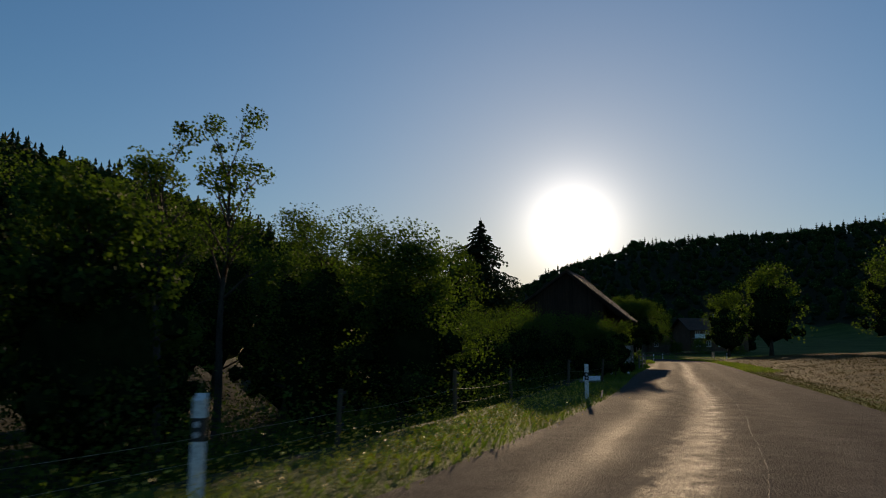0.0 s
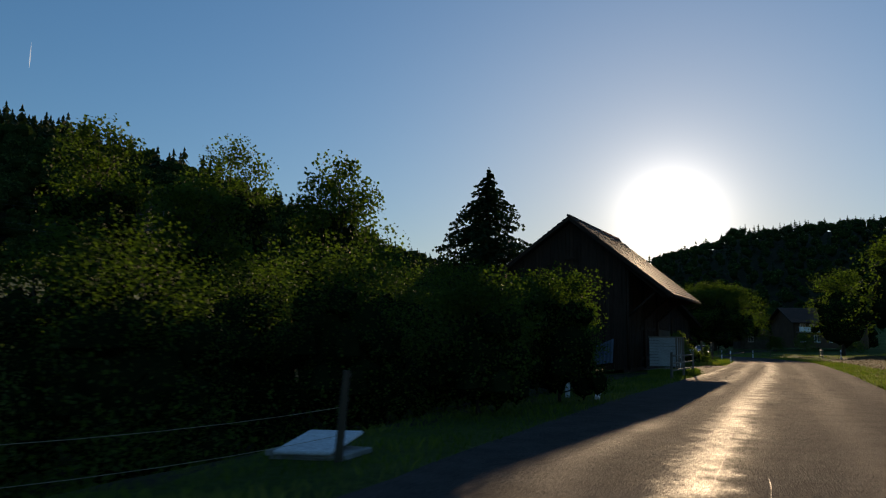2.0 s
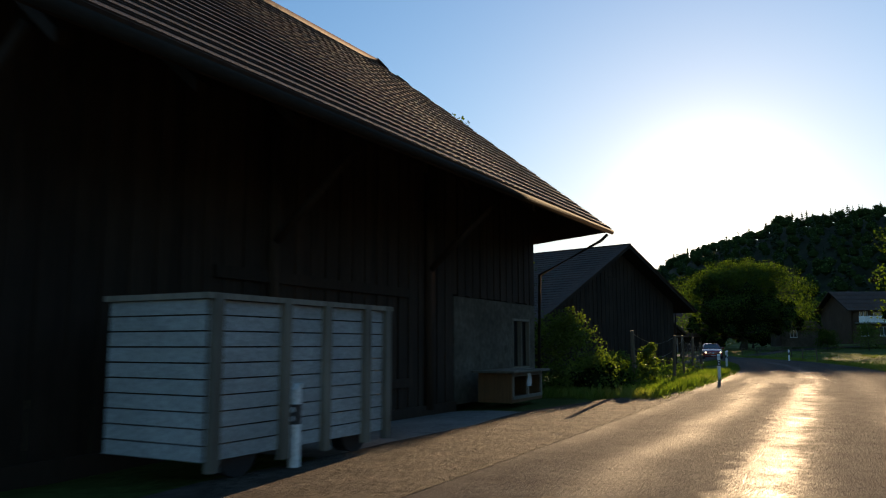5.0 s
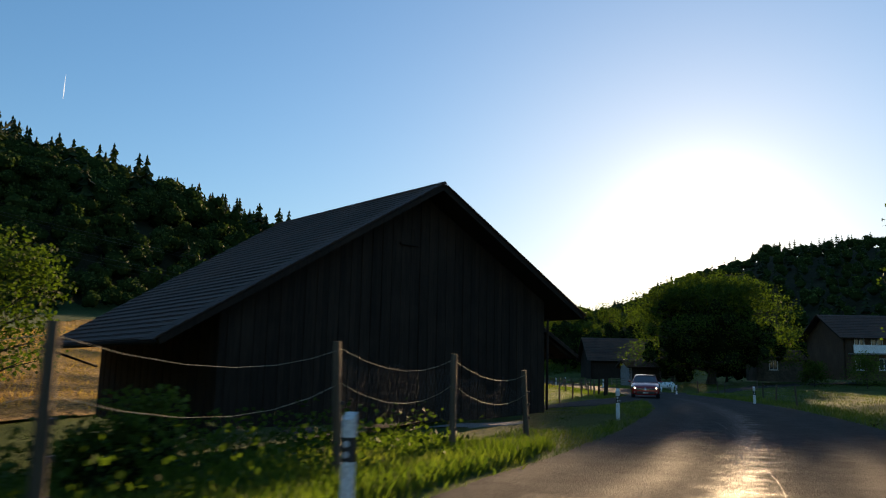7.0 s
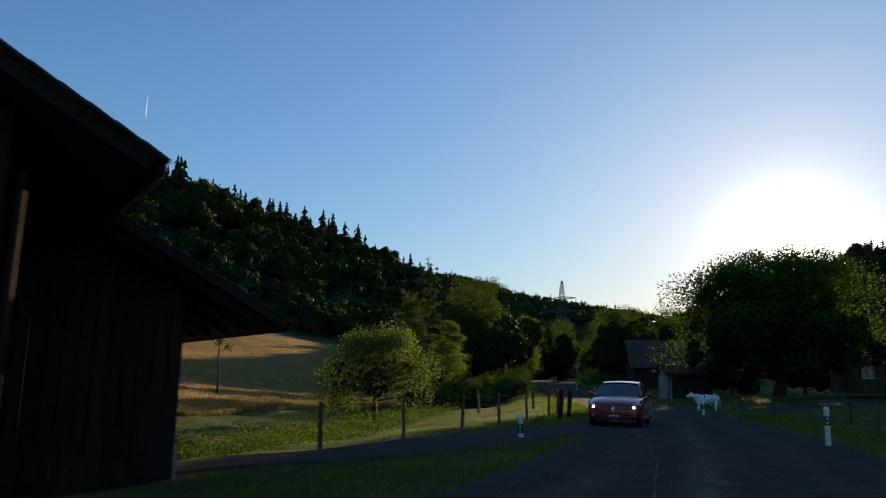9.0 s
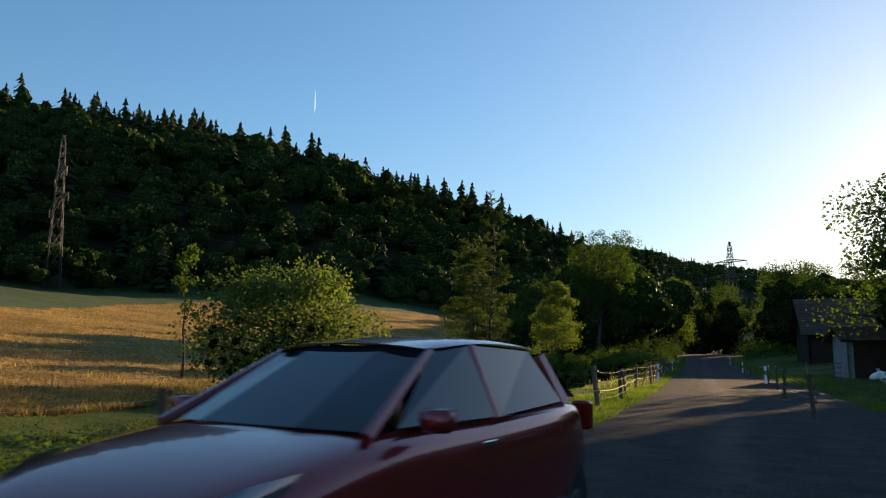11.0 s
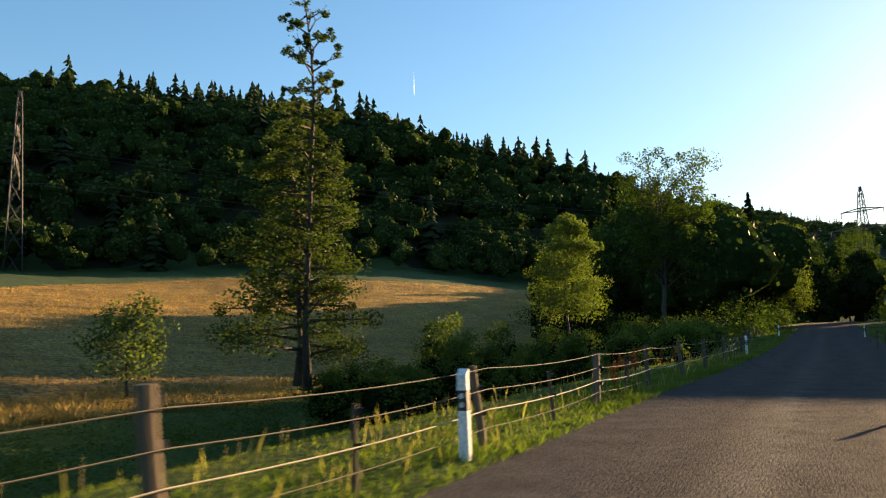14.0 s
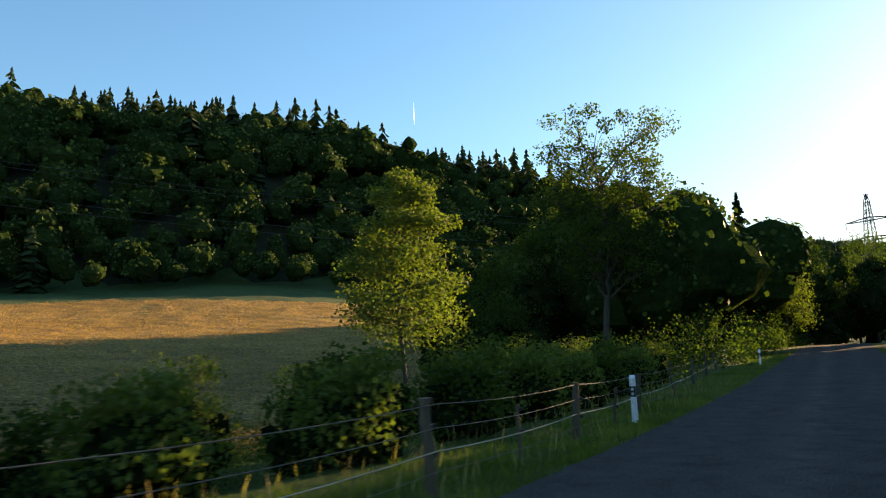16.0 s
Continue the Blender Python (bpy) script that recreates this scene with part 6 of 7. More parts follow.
# the tiles that step down the near verge, one by one
verge_tile = box_mesh("verge_tile", (-0.17, -0.02, -0.03), (0.17, 0.34, 0.012), TILE, 0.006)
for org, fn, top, low, c1, n, skew in ((barn2, Q, RIDGE2, 3.7, 7.65, 26, 0.52), (barn2, Q, RIDGE2, 2.05, -9.1, 32, 0.0)):
    for k in range(n):
        for row in range(3):
            f = (k + 0.55) / n
            p0, p1 = Vector(fn(0.12 + skew * f + 0.34 * row, c1 * f, top + (low - top) * f + 0.085)), Vector(fn(0.12 + skew * f + 0.34 * row, c1 * (f + 0.02), top + (low - top) * (f + 0.02) + 0.085))
            t = part("verge_tile", verge_tile, None, org)
            down = (p1 - p0).normalized()
            side = Vector((U2[0], U2[1], 0))
            up = side.cross(down)
            if up.z < 0:
                up = -up
                side = -side
            m = Matrix((side, down, up)).transposed().to_4x4()
            t.matrix_world = Matrix.Translation(p0) @ m @ Matrix.Rotation(radians(-3.5), 4, "X")
slab2 = way_strip("concrete_slab", [(23.9, 106.0), (24.9, 108.3), (25.8, 110.3)], [3.0, 3.3, 2.0], 0.02, APRON, "worn pale concrete slab before the barn", "pavement")


# ---- small things by the first barn ----
def boarded_container():
    ob = thing("boarded_trailer", pose(0, 0, 0), "white painted board-sided trailer with brown frames beside the barn", "trailer")
    a0, a1, c0, c1, z0, z1 = 2.0, 5.3, 4.0, 5.4, 0.22, 1.8
    W = plain("white_boards", (0.32, 0.33, 0.32), 0.75)
    n = 10
    for k in range(n):
        za, zb = z0 + (z1 - z0) * k / n + 0.008, z0 + (z1 - z0) * (k + 1) / n - 0.008
        for A, B in (((a0, c1), (a1, c1)), ((a0, c0), (a0, c1)), ((a1, c1), (a1, c0))):
            d = Vector((B[0] - A[0], B[1] - A[1], 0)).normalized()
            o = (d.y * 0.03, -d.x * 0.03)
            v = [P(x + s * o[0], y + s * o[1], z) for s in (0, 1) for x, y, z in ((*A, za), (*B, za), (*B, zb), (*A, zb))]
            part("board", mesh_of("board", v, [(0, 1, 2, 3), (7, 6, 5, 4), (0, 4, 5, 1), (1, 5, 6, 2), (2, 6, 7, 3), (3, 7, 4, 0)], W), None, ob)
    for a in (a0 + 0.1, a0 + 1.15, a0 + 1.9, a0 + 2.75, a1 - 0.06):
        v = [P(x, y, z) for y in (c1 - 0.02, c1 + 0.07) for x, z in ((a - 0.06, z0 - 0.1), (a + 0.06, z0 - 0.1), (a + 0.06, z1 + 0.05), (a - 0.06, z1 + 0.05))]
        part("frame_post", mesh_of("frame_post", v, [(0, 1, 2, 3), (7, 6, 5, 4), (0, 4, 5, 1), (1, 5, 6, 2), (2, 6, 7, 3), (3, 7, 4, 0)], GREY_WOOD), None, ob, "brown frame post")
    v = [P(x, y, z) for z in (z1, z1 + 0.06) for x, y in ((a0 - 0.05, c0 - 0.05), (a1 + 0.05, c0 - 0.05), (a1 + 0.05, c1 + 0.06), (a0 - 0.05, c1 + 0.06))]
    part("roof", mesh_of("roof", v, [(0, 3, 2, 1), (4, 5, 6, 7), (0, 1, 5, 4), (1, 2, 6, 5), (2, 3, 7, 6), (3, 0, 4, 7)], GREY_WOOD), None, ob)
    for a in (2.6, 4.7):
        w = bmesh.new()
        bmesh.ops.create_cone(w, cap_ends=True, segments=20, radius1=0.3, radius2=0.3, depth=0.2, matrix=Matrix.Translation(P(a, 5.2, 0.3)) @ Matrix.Rotation(math.atan2(W1[1], W1[0]), 4, "Z") @ Matrix.Rotation(radians(90), 4, "Y"))
        part("wheel", w, BLACK, ob)


boarded_container()


def hutch():
    ob = thing("wooden_hutch", pose(*P(13.1, 3.95, 0.06), 0, 0, math.degrees(math.atan2(U1[1], U1[0]))), "low wooden hutch with open front and a cloth hung on it", "hutch")
    ply = wood_mat("orange_ply", (0.10, 0.05, 0.022), (0.17, 0.09, 0.04))
    part("body", box_mesh("body", (-0.95, -0.4, 0.0), (0.95, 0.42, 0.08), ply, 0.01), None, ob)
    for x0 in (-0.95, 0.9):
        part("end_panel", box_mesh("end_panel", (x0, -0.4, 0.08), (x0 + 0.05, 0.42, 0.66), ply, 0.005), None, ob)
    part("back_panel", box_mesh("back_panel", (-0.9, 0.38, 0.08), (0.9, 0.42, 0.66), ply), None, ob)
    part("top", box_mesh("top", (-1.15, -0.55, 0.66), (1.1, 0.5, 0.71), GREY_WOOD, 0.008), None, ob, "weathered overhanging top board")
    for x0 in (-0.9, -0.02, 0.84):
        part("front_stile", box_mesh("front_stile", (x0, -0.42, 0.08), (x0 + 0.06, -0.37, 0.66), GREY_WOOD), None, ob)
    for z0 in (0.08, 0.58):
        part("front_rail", box_mesh("front_rail", (-0.9, -0.425, z0), (0.9, -0.375, z0 + 0.07), GREY_WOOD), None, ob)
    cloth = [(-0.1 + 0.05 * i, -0.44 - 0.012 * math.sin(i * 2.1 + j), 0.64 - 0.05 * j) for j in range(7) for i in range(6)]
    part("cloth", mesh_of("cloth", cloth, [(j * 6 + i, j * 6 + i + 1, (j + 1) * 6 + i + 1, (j + 1) * 6 + i) for j in range(6) for i in range(5)], plain("pale_cloth", (0.5, 0.5, 0.48), 0.9)), None, ob, "pale cloth hung over the edge")


hutch()


def trough():
    ob = thing("feed_trough", pose(6.75, 34.3, -0.42, 0, 0, -12), "low grey trough with tilted white lid beside the fence", "trough")
    part("body", box_mesh("body", (-0.5, -0.35, 0.0), (0.5, 0.35, 0.42), CONCRETE, 0.03), None, ob)
    bm = box((-0.38, -0.45, 0.0), (0.38, 0.45, 0.05), bevel=0.015)
    bm.transform(Matrix.Translation((0, 0, 0.5)) @ Matrix.Rotation(radians(10), 4, "X") @ Matrix.Rotation(radians(-2), 4, "Y"))
    part("lid", bm, plain("white_lid", (0.6, 0.62, 0.64), 0.5), ob, "tilted white plastic lid")
    part("rim", box_mesh("rim", (-0.53, -0.38, 0.38), (0.53, 0.38, 0.45), CONCRETE, 0.01), None, ob)


trough()
fallen = delineator(10.9, 44.7, 0.02, 0, 0)
fallen.matrix_world = pose(10.85, 44.2, 0.04, -74, 0, -10)
tagged(fallen, "white delineator post knocked over in the verge", "road post")

# leaning corrugated sheet at the gable
cs, n = [], 36
for i in range(n):
    for j in range(2):
        t = i / (n - 1)
        cs.append(G(0.5 + 1.9 * t, 0.5 - 0.35 * j + 0.03 * math.sin(i * 1.75), 0.15 + 0.25 * t + (0.75 + 0.55 * t) * j))
sheet = mesh_of("corrugated_sheet", cs, [(2 * i, 2 * i + 2, 2 * i + 3, 2 * i + 1) for i in range(n - 1)], plain("blue_grey_sheet", (0.055, 0.08, 0.115), 0.6, 0.1))
so = new("corrugated_sheet", sheet)
so.modifiers.new("thickness", "SOLIDIFY").thickness = 0.006
tagged(so, "blue-grey corrugated sheet leaning against the gable", "corrugated sheet")


def rail_fence(pts, label):
    ob = thing("rail_fence", pose(*pts[0], 0), label, "fence")
    for x, y in pts:
        g = gz(x, y)
        v, f = tube([(x - pts[0][0], y - pts[0][1], g - 0.1), (x - pts[0][0], y - pts[0][1], g + 1.1)], [0.06, 0.05], 8)
        part("post", mesh_of("post", v, f, GREY_WOOD), None, ob)
    for (ax, ay), (bx, by) in zip(pts[:-1], pts[1:]):
        for zc in (0.35, 0.65, 0.95):
            v, f = tube([(ax - pts[0][0], ay - pts[0][1], gz(ax, ay) + zc), (bx - pts[0][0], by - pts[0][1], gz(bx, by) + zc)], [0.035, 0.03], 6)
            part("rail", mesh_of("rail", v, f, GREY_WOOD), None, ob)


rail_fence([(14.9, 57.4), (15.9, 60.2), (16.9, 63.2)], "weathered wooden post and rail fence by the barn yard")
rail_fence([(33.0, 186.0), (35.0, 189.5), (38.0, 191.5), (41.5, 191.0)], "dark wooden rail fence round the farm paddock")
rail_fence([(42.1, 117.3), (43.4, 122.0), (45.2, 126.5)], "old wooden fence below the orchard trees")


# ---- farm and houses ----
GLASS = glass_mat("window_glass")


def house(name, o, turn, length, depth, z0, eave, ridge, wall_mat, label, windows=(), over=0.7, roof_mat=None, chimney=None, balcony=None, gable_mat=None):
    """A gabled building: walls with real openings, windows, roof slopes, chimney and balcony."""
    u = (math.cos(radians(turn)), math.sin(radians(turn)))
    w = (u[1], -u[0])
    F = lambda a, c, z: local(o, u, w, a, c, z)
    ob = thing(name, pose(0, 0, 0), label, "house" if name == "farmhouse" else "farm building")
    wall_panel("wall", ob, 0, length, 0, z0 - 0.6, eave, F, wall_mat, "", 0.3, [(a0, a1, z0 + b0, z0 + b1) for a0, a1, b0, b1 in windows])
    B = lambda a, c, z: F(length - a, -depth - c, z)
    wall_panel("wall", ob, 0, length, 0, z0 - 0.6, eave, B, wall_mat, "", 0.3)
    for s, aa in ((0, 0.0), (1, length)):
        v = [F(aa, 0, z0 - 0.6), F(aa, -depth, z0 - 0.6), F(aa, -depth, eave), F(aa, -depth / 2, ridge - 0.15), F(aa, 0, eave)]
        v += [F(aa + (0.3 if s == 0 else -0.3), c, z) for c, z in ((0, z0 - 0.6), (-depth, z0 - 0.6), (-depth, eave), (-depth / 2, ridge - 0.15), (0, eave))]
        part("gable_wall", mesh_of("gable_wall", v, [(0, 1, 2, 3, 4), (9, 8, 7, 6, 5), (0, 5, 6, 1), (1, 6, 7, 2), (2, 7, 8, 3), (3, 8, 9, 4), (4, 9, 5, 0)], gable_mat or wall_mat), None, ob)
    k = over * (ridge - eave) / (depth / 2)
    roof_slab("roof_slope", F(-over, -depth / 2, ridge), F(length + over, -depth / 2, ridge), F(length + over, over, eave - k), F(-over, over, eave - k), 0.14, ob, roof_mat or TILE, 14, "tiled roof slope")
    roof_slab("roof_slope", F(-over, -depth / 2, ridge), F(length + over, -depth / 2, ridge), F(length + over, -depth - over, eave - k), F(-over, -depth - over, eave - k), 0.14, ob, roof_mat or TILE, 14, "tiled roof slope")
    for a0, a1, b0, b1 in windows:
        window_in(ob, F, a0, a1, 0, z0 + b0, z0 + b1, WHITE)
    if chimney:
        a, c = chimney
        v = [F(a + x, c + y, z) for z in (ridge - 1.2, ridge + 0.9) for x, y in ((-0.3, -0.3), (0.3, -0.3), (0.3, 0.3), (-0.3, 0.3))]
        ch = part("chimney", mesh_of("chimney", v, [(3, 2, 1, 0), (4, 5, 6, 7), (0, 1, 5, 4), (1, 2, 6, 5), (2, 3, 7, 6), (3, 0, 4, 7)], PLASTER), None, ob, "rendered chimney stack")
        v = [F(a + x, c + y, z) for z in (ridge + 0.9, ridge + 1.0) for x, y in ((-0.4, -0.4), (0.4, -0.4), (0.4, 0.4), (-0.4, 0.4))]
        part("cap", mesh_of("cap", v, [(3, 2, 1, 0), (4, 5, 6, 7), (0, 1, 5, 4), (1, 2, 6, 5), (2, 3, 7, 6), (3, 0, 4, 7)], CONCRETE), None, ch)
    if balcony:
        a0, a1, zb = balcony
        bal = part("balcony", mesh_of("balcony", [F(a, c, z) for z in (z0 + zb - 0.15, z0 + zb) for a, c in ((a0, 0), (a1, 0), (a1, 1.4), (a0, 1.4))], [(3, 2, 1, 0), (4, 5, 6, 7), (0, 1, 5, 4), (1, 2, 6, 5), (2, 3, 7, 6), (3, 0, 4, 7)], CONCRETE), None, ob)
        part("parapet", mesh_of("parapet", [F(a, c, z) for z in (z0 + zb, z0 + zb + 0.95) for a, c in ((a0, 1.32), (a1, 1.32), (a1, 1.4), (a0, 1.4))], [(3, 2, 1, 0), (4, 5, 6, 7), (0, 1, 5, 4), (1, 2, 6, 5), (2, 3, 7, 6), (3, 0, 4, 7)], WHITE), None, bal, "white balcony parapet")
    return ob


BROWN = wood_mat("brown_boards", (0.07, 0.04, 0.025), (0.15, 0.09, 0.055))
house("farmhouse", (60.5, 184.0), 8, 15, 10, 2.0, 6.9, 9.6, BROWN, "two-storey brown farmhouse with tiled roof and white balcony", [(1.2, 2.4, 3.2, 4.5), (3.2, 4.6, 3.0, 4.7), (6.0, 7.6, 3.2, 4.5), (9.5, 11, 3.2, 4.5), (1.2, 2.4, 0.6, 2.0), (4.0, 5.2, 0.6, 2.0), (7.0, 8.4, 0.6, 2.0), (11, 12.4, 0.6, 2.0)], 0.9, None, (8.5, -4.0), (0.4, 5.5, 2.6))
house("farm_annex", (52.0, 191.0), 4, 6, 5, 1.6, 4.0, 5.2, DIRTY_PLASTER, "small grey rendered annex beside the farmhouse", [(1.5, 2.6, 0.9, 2.1)], 0.4)
house("cow_shed", (31.5, 228.0), 10, 15, 10, 0.8, 4.6, 8.4, TIMBER, "long brown timber cow shed with low tiled roof", [], 0.8)
house("store_shed", (35.4, 187.5), 14, 4.2, 4.0, 0.2, 2.7, 3.5, TIMBER, "dark boarded store shed with pale grey end wall", [], 0.5, None, None, None, plain("grey_sheet_wall", (0.3, 0.3, 0.29), 0.7))
tree("garden_bush", 58.5, 172.0, 3.6, 4.2, "round garden bush before the farmhouse", 2600, 0.16, LEAF_YELLOW, 0.06, 10, 0.08, 0.0, 0.27, 221)
tree("garden_bush", 54.5, 176.0, 2.8, 3.4, "dark clipped garden bush before the farmhouse", 2200, 0.16, LEAF, 0.06, 10, 0.08, 0.0, 0.27, 222)
tree("garden_bush", 66.0, 170.0, 2.4, 5.0, "low garden hedge before the farmhouse", 2400, 0.16, LEAF, 0.06, 10, 0.08, 0.0, 0.27, 223)


# ---- the painted cow figure ----
def cow_figure(x, y, turn):
    bm = bmesh.new()

    def blob(c, r, rot=0.0):
        m = Matrix.Translation(c) @ Matrix.Rotation(rot, 4, "Y") @ Matrix.Diagonal((*r, 1))
        bmesh.ops.create_uvsphere(bm, u_segments=16, v_segments=10, radius=1, matrix=m)

    def leg(x0, y0, top):
        v, f = tube([(x0, y0, 0), (x0, y0, 0.12), (x0 + 0.02, y0, 0.45), (x0, y0 * 0.9, top)], [0.075, 0.055, 0.065, 0.13], 8)
        vs = [bm.verts.new(q) for q in v]
        for q in f:
            bm.faces.new([vs[i] for i in q])
    blob((0, 0, 1.0), (0.78, 0.32, 0.36))
    blob((0.62, 0, 1.06), (0.34, 0.29, 0.33))
    blob((-0.62, 0, 1.04), (0.32, 0.31, 0.35))
    blob((-0.95, 0, 1.20), (0.36, 0.17, 0.20), 0.5)
    blob((-1.28, 0, 1.24), (0.25, 0.12, 0.13), -0.45)
    for s in (-1, 1):
        blob((-1.16, 0.2 * s, 1.36), (0.05, 0.12, 0.05))
        leg(-0.62, 0.2 * s, 0.85)
        leg(0.66, 0.2 * s, 0.85)
        v, f = tube([(-1.14, 0.09 * s, 1.36), (-1.16, 0.2 * s, 1.48), (-1.2, 0.18 * s, 1.56)], [0.03, 0.022, 0.008], 6)
        vs = [bm.verts.new(q) for q in v]
        for q in f:
            bm.faces.new([vs[i] for i in q])
    blob((0.35, 0, 0.68), (0.16, 0.14, 0.12))
    v, f = tube([(0.94, 0, 1.2), (1.02, 0, 0.9), (1.0, 0, 0.5)], [0.03, 0.02, 0.05], 6)
    vs = [bm.verts.new(q) for q in v]
    for q in f:
        bm.faces.new([vs[i] for i in q])
    for fc in bm.faces:
        fc.smooth = True
    me = bpy.data.meshes.new("cow_statue")
    bm.to_mesh(me)
    bm.free()
    m, nt, b = node_mat("spotted_paint", 0.4)
    vor = nt.nodes.new("ShaderNodeTexVoronoi")
    vor.inputs["Scale"].default_value = 4.2
    c = nt.nodes.new("ShaderNodeTexCoord")
    nt.links.new(c.outputs["Object"], vor.inputs["Vector"])
    spot = ramp(nt, vor.outputs["Distance"], [(0.36, (1, 1, 1)), (0.40, (0, 0, 0))])
    tint = mixed(nt, 0.75, vor.outputs["Color"], (0.05, 0.07, 0.06))
    nt.links.new(mixed(nt, spot.outputs[0], (0.68, 0.74, 0.74), tint), b.inputs["Base Color"])
    me.materials.append(m)
    ob = new("cow_statue", me)
    ob.matrix_world = pose(x, y, gz(x, y) - 0.02, 0, 0, turn) @ Matrix.Scale(0.92, 4)
    return tagged(ob, "life-size white cow statue with dark painted spots on the grass", "statue")


cow_figure(37.4, 166.2, 10)


# ---- the red car ----
def loft(name, rings, mat, parent, label="", smooth=2, closed=True):
    n = len(rings[0])
    v = [p for r in rings for p in r]
    f = []
    for i in range(len(rings) - 1):
        for k in range(n if closed else n - 1):
            j = (k + 1) % n
            f.append((i * n + k, i * n + j, (i + 1) * n + j, (i + 1) * n + k))
    if closed:
        f += [tuple(range(n))[::-1], tuple(range((len(rings) - 1) * n, len(rings) * n))]
    me = mesh_of(name, v, f, mat)
    me.polygons.foreach_set("use_smooth", [True] * len(me.polygons))
    ob = part(name, me, None, parent, label)
    if smooth:
        s = ob.modifiers.new("round", "SUBSURF")
        s.levels = s.render_levels = smooth
    return ob


def red_car(x, y, turn):
    ob = thing("car", pose(x, y, 0.0, 0, 0, turn), "metallic red small hatchback car with headlights on", "car")
    m, nt, b = node_mat("red_paint", 0.25, 0.35, 0.5)
    n = noise_node(nt, 300, 2)
    nt.links.new(ramp(nt, n.outputs[0], [(0.3, (0.22, 0.012, 0.014)), (0.7, (0.32, 0.02, 0.02))]).outputs[0], b.inputs["Base Color"])
    b.inputs["Coat Weight"].default_value, b.inputs["Coat Roughness"].default_value = 0.8, 0.05
    red = m
    glass, chrome, lamp = glass_mat("car_glass", (0.012, 0.016, 0.02)), plain("chrome", (0.6, 0.6, 0.62), 0.12, 1.0), glow_mat("headlight_glow", (1.0, 0.78, 0.46), 3.0)
    lens = glass_mat("lamp_lens", (0.10, 0.11, 0.13))
    # y, half width, bottom, top, crown
    rows = [(-0.02, 0.62, 0.24, 0.60, 0.0), (0.03, 0.78, 0.20, 0.68, 0.01), (0.22, 0.88, 0.18, 0.78, 0.03), (0.6, 0.91, 0.19, 0.87, 0.05), (1.0, 0.905, 0.20, 0.93, 0.05), (1.35, 0.90, 0.20, 0.98, 0.03), (2.1, 0.89, 0.20, 0.98, 0.0), (3.0, 0.90, 0.20, 1.01, 0.0), (3.6, 0.87, 0.22, 1.04, 0.0), (3.95, 0.74, 0.28, 1.0, 0.0), (4.06, 0.62, 0.36, 0.84, 0.0)]
    rings = []
    for yy, w, zb, zt, cr in rows:
        half = [(w * 0.86, zb), (w * 0.98, zb + 0.10), (w, zb + (zt - zb) * 0.45), (w * 0.985, zt - 0.13), (w * 0.93, zt - 0.03), (w * 0.72, zt + cr * 0.5), (0.0, zt + cr)]
        rings.append([(px, yy, pz) for px, pz in half] + [(-px, yy, pz) for px, pz in half[-2::-1]])
    body = loft("body", rings, red, ob)
    # cabin: roof skin, glass and pillars
    edge = [(0.60, 1.86, 1.375), (0.63, 2.3, 1.43), (0.635, 2.8, 1.435), (0.615, 3.3, 1.40), (0.59, 3.6, 1.35)]
    loft("roof", [[(-px, py, pz), (-px * 0.9, py, pz + 0.035), (0, py, pz + 0.06), (px * 0.9, py, pz + 0.035), (px, py, pz)] for px, py, pz in edge], red, ob, "", 1, False)
    part("windscreen", mesh_of("windscreen", [(-0.72, 1.18, 0.975), (-0.36, 1.08, 0.985), (0.36, 1.08, 0.985), (0.72, 1.18, 0.975), (-0.565, 1.93, 1.385), (-0.28, 1.90, 1.41), (0.28, 1.90, 1.41), (0.565, 1.93, 1.385)], [(0, 1, 5, 4), (1, 2, 6, 5), (2, 3, 7, 6)], glass), None, ob, "dark tinted windscreen")
    part("rear_window", mesh_of("rear_window", [(-0.66, 3.93, 1.03), (0.66, 3.93, 1.03), (0.54, 3.56, 1.365), (-0.54, 3.56, 1.365)], [(0, 1, 2, 3)], glass), None, ob, "dark rear window")
    for s in (-1, 1):
        part("side_window", mesh_of("side_window", [(s * 0.80, 1.36, 0.985), (s * 0.82, 2.34, 0.985), (s * 0.612, 2.34, 1.425), (s * 0.585, 1.98, 1.385)], [(0, 1, 2, 3)], glass), None, ob, "dark front side window")
        part("side_window", mesh_of("side_window", [(s * 0.82, 2.42, 0.985), (s * 0.80, 3.35, 1.03), (s * 0.60, 3.2, 1.395), (s * 0.612, 2.42, 1.43)], [(0, 1, 2, 3)], glass), None, ob, "dark rear side window")
        for a, c in (((0.775, 1.14, 0.95), (0.585, 1.95, 1.375)), ((0.80, 2.38, 0.97), (0.613, 2.38, 1.41)), ((0.70, 3.5, 0.98), (0.56, 3.4, 1.34))):
            k = 0.1 if a[1] > 3 else 0.035
            v, f = tube([(s * a[0], a[1], a[2]), (s * c[0], c[1], c[2])], [k, k * 0.8], 6)
            part("pillar", mesh_of("pillar", v, f, red), None, ob)
        mir = loft("mirror", [[(s * (0.86 + 0.22 * q), 1.42 - 0.05 * math.sin(q * 3.1) + dy, 1.02 + dz) for dy, dz in ((0, -0.06), (0.09, -0.06), (0.10, 0.07), (0.01, 0.08))] for q in (0, 0.4, 0.8, 1.0)], red, ob, "red wing mirror housing", 1)
        part("mirror_glass", mesh_of("mirror_glass", [(s * 0.90, 1.532, 0.98), (s * 1.04, 1.525, 0.98), (s * 1.04, 1.525, 1.08), (s * 0.90, 1.532, 1.08)], [(0, 1, 2, 3)], chrome), None, mir)
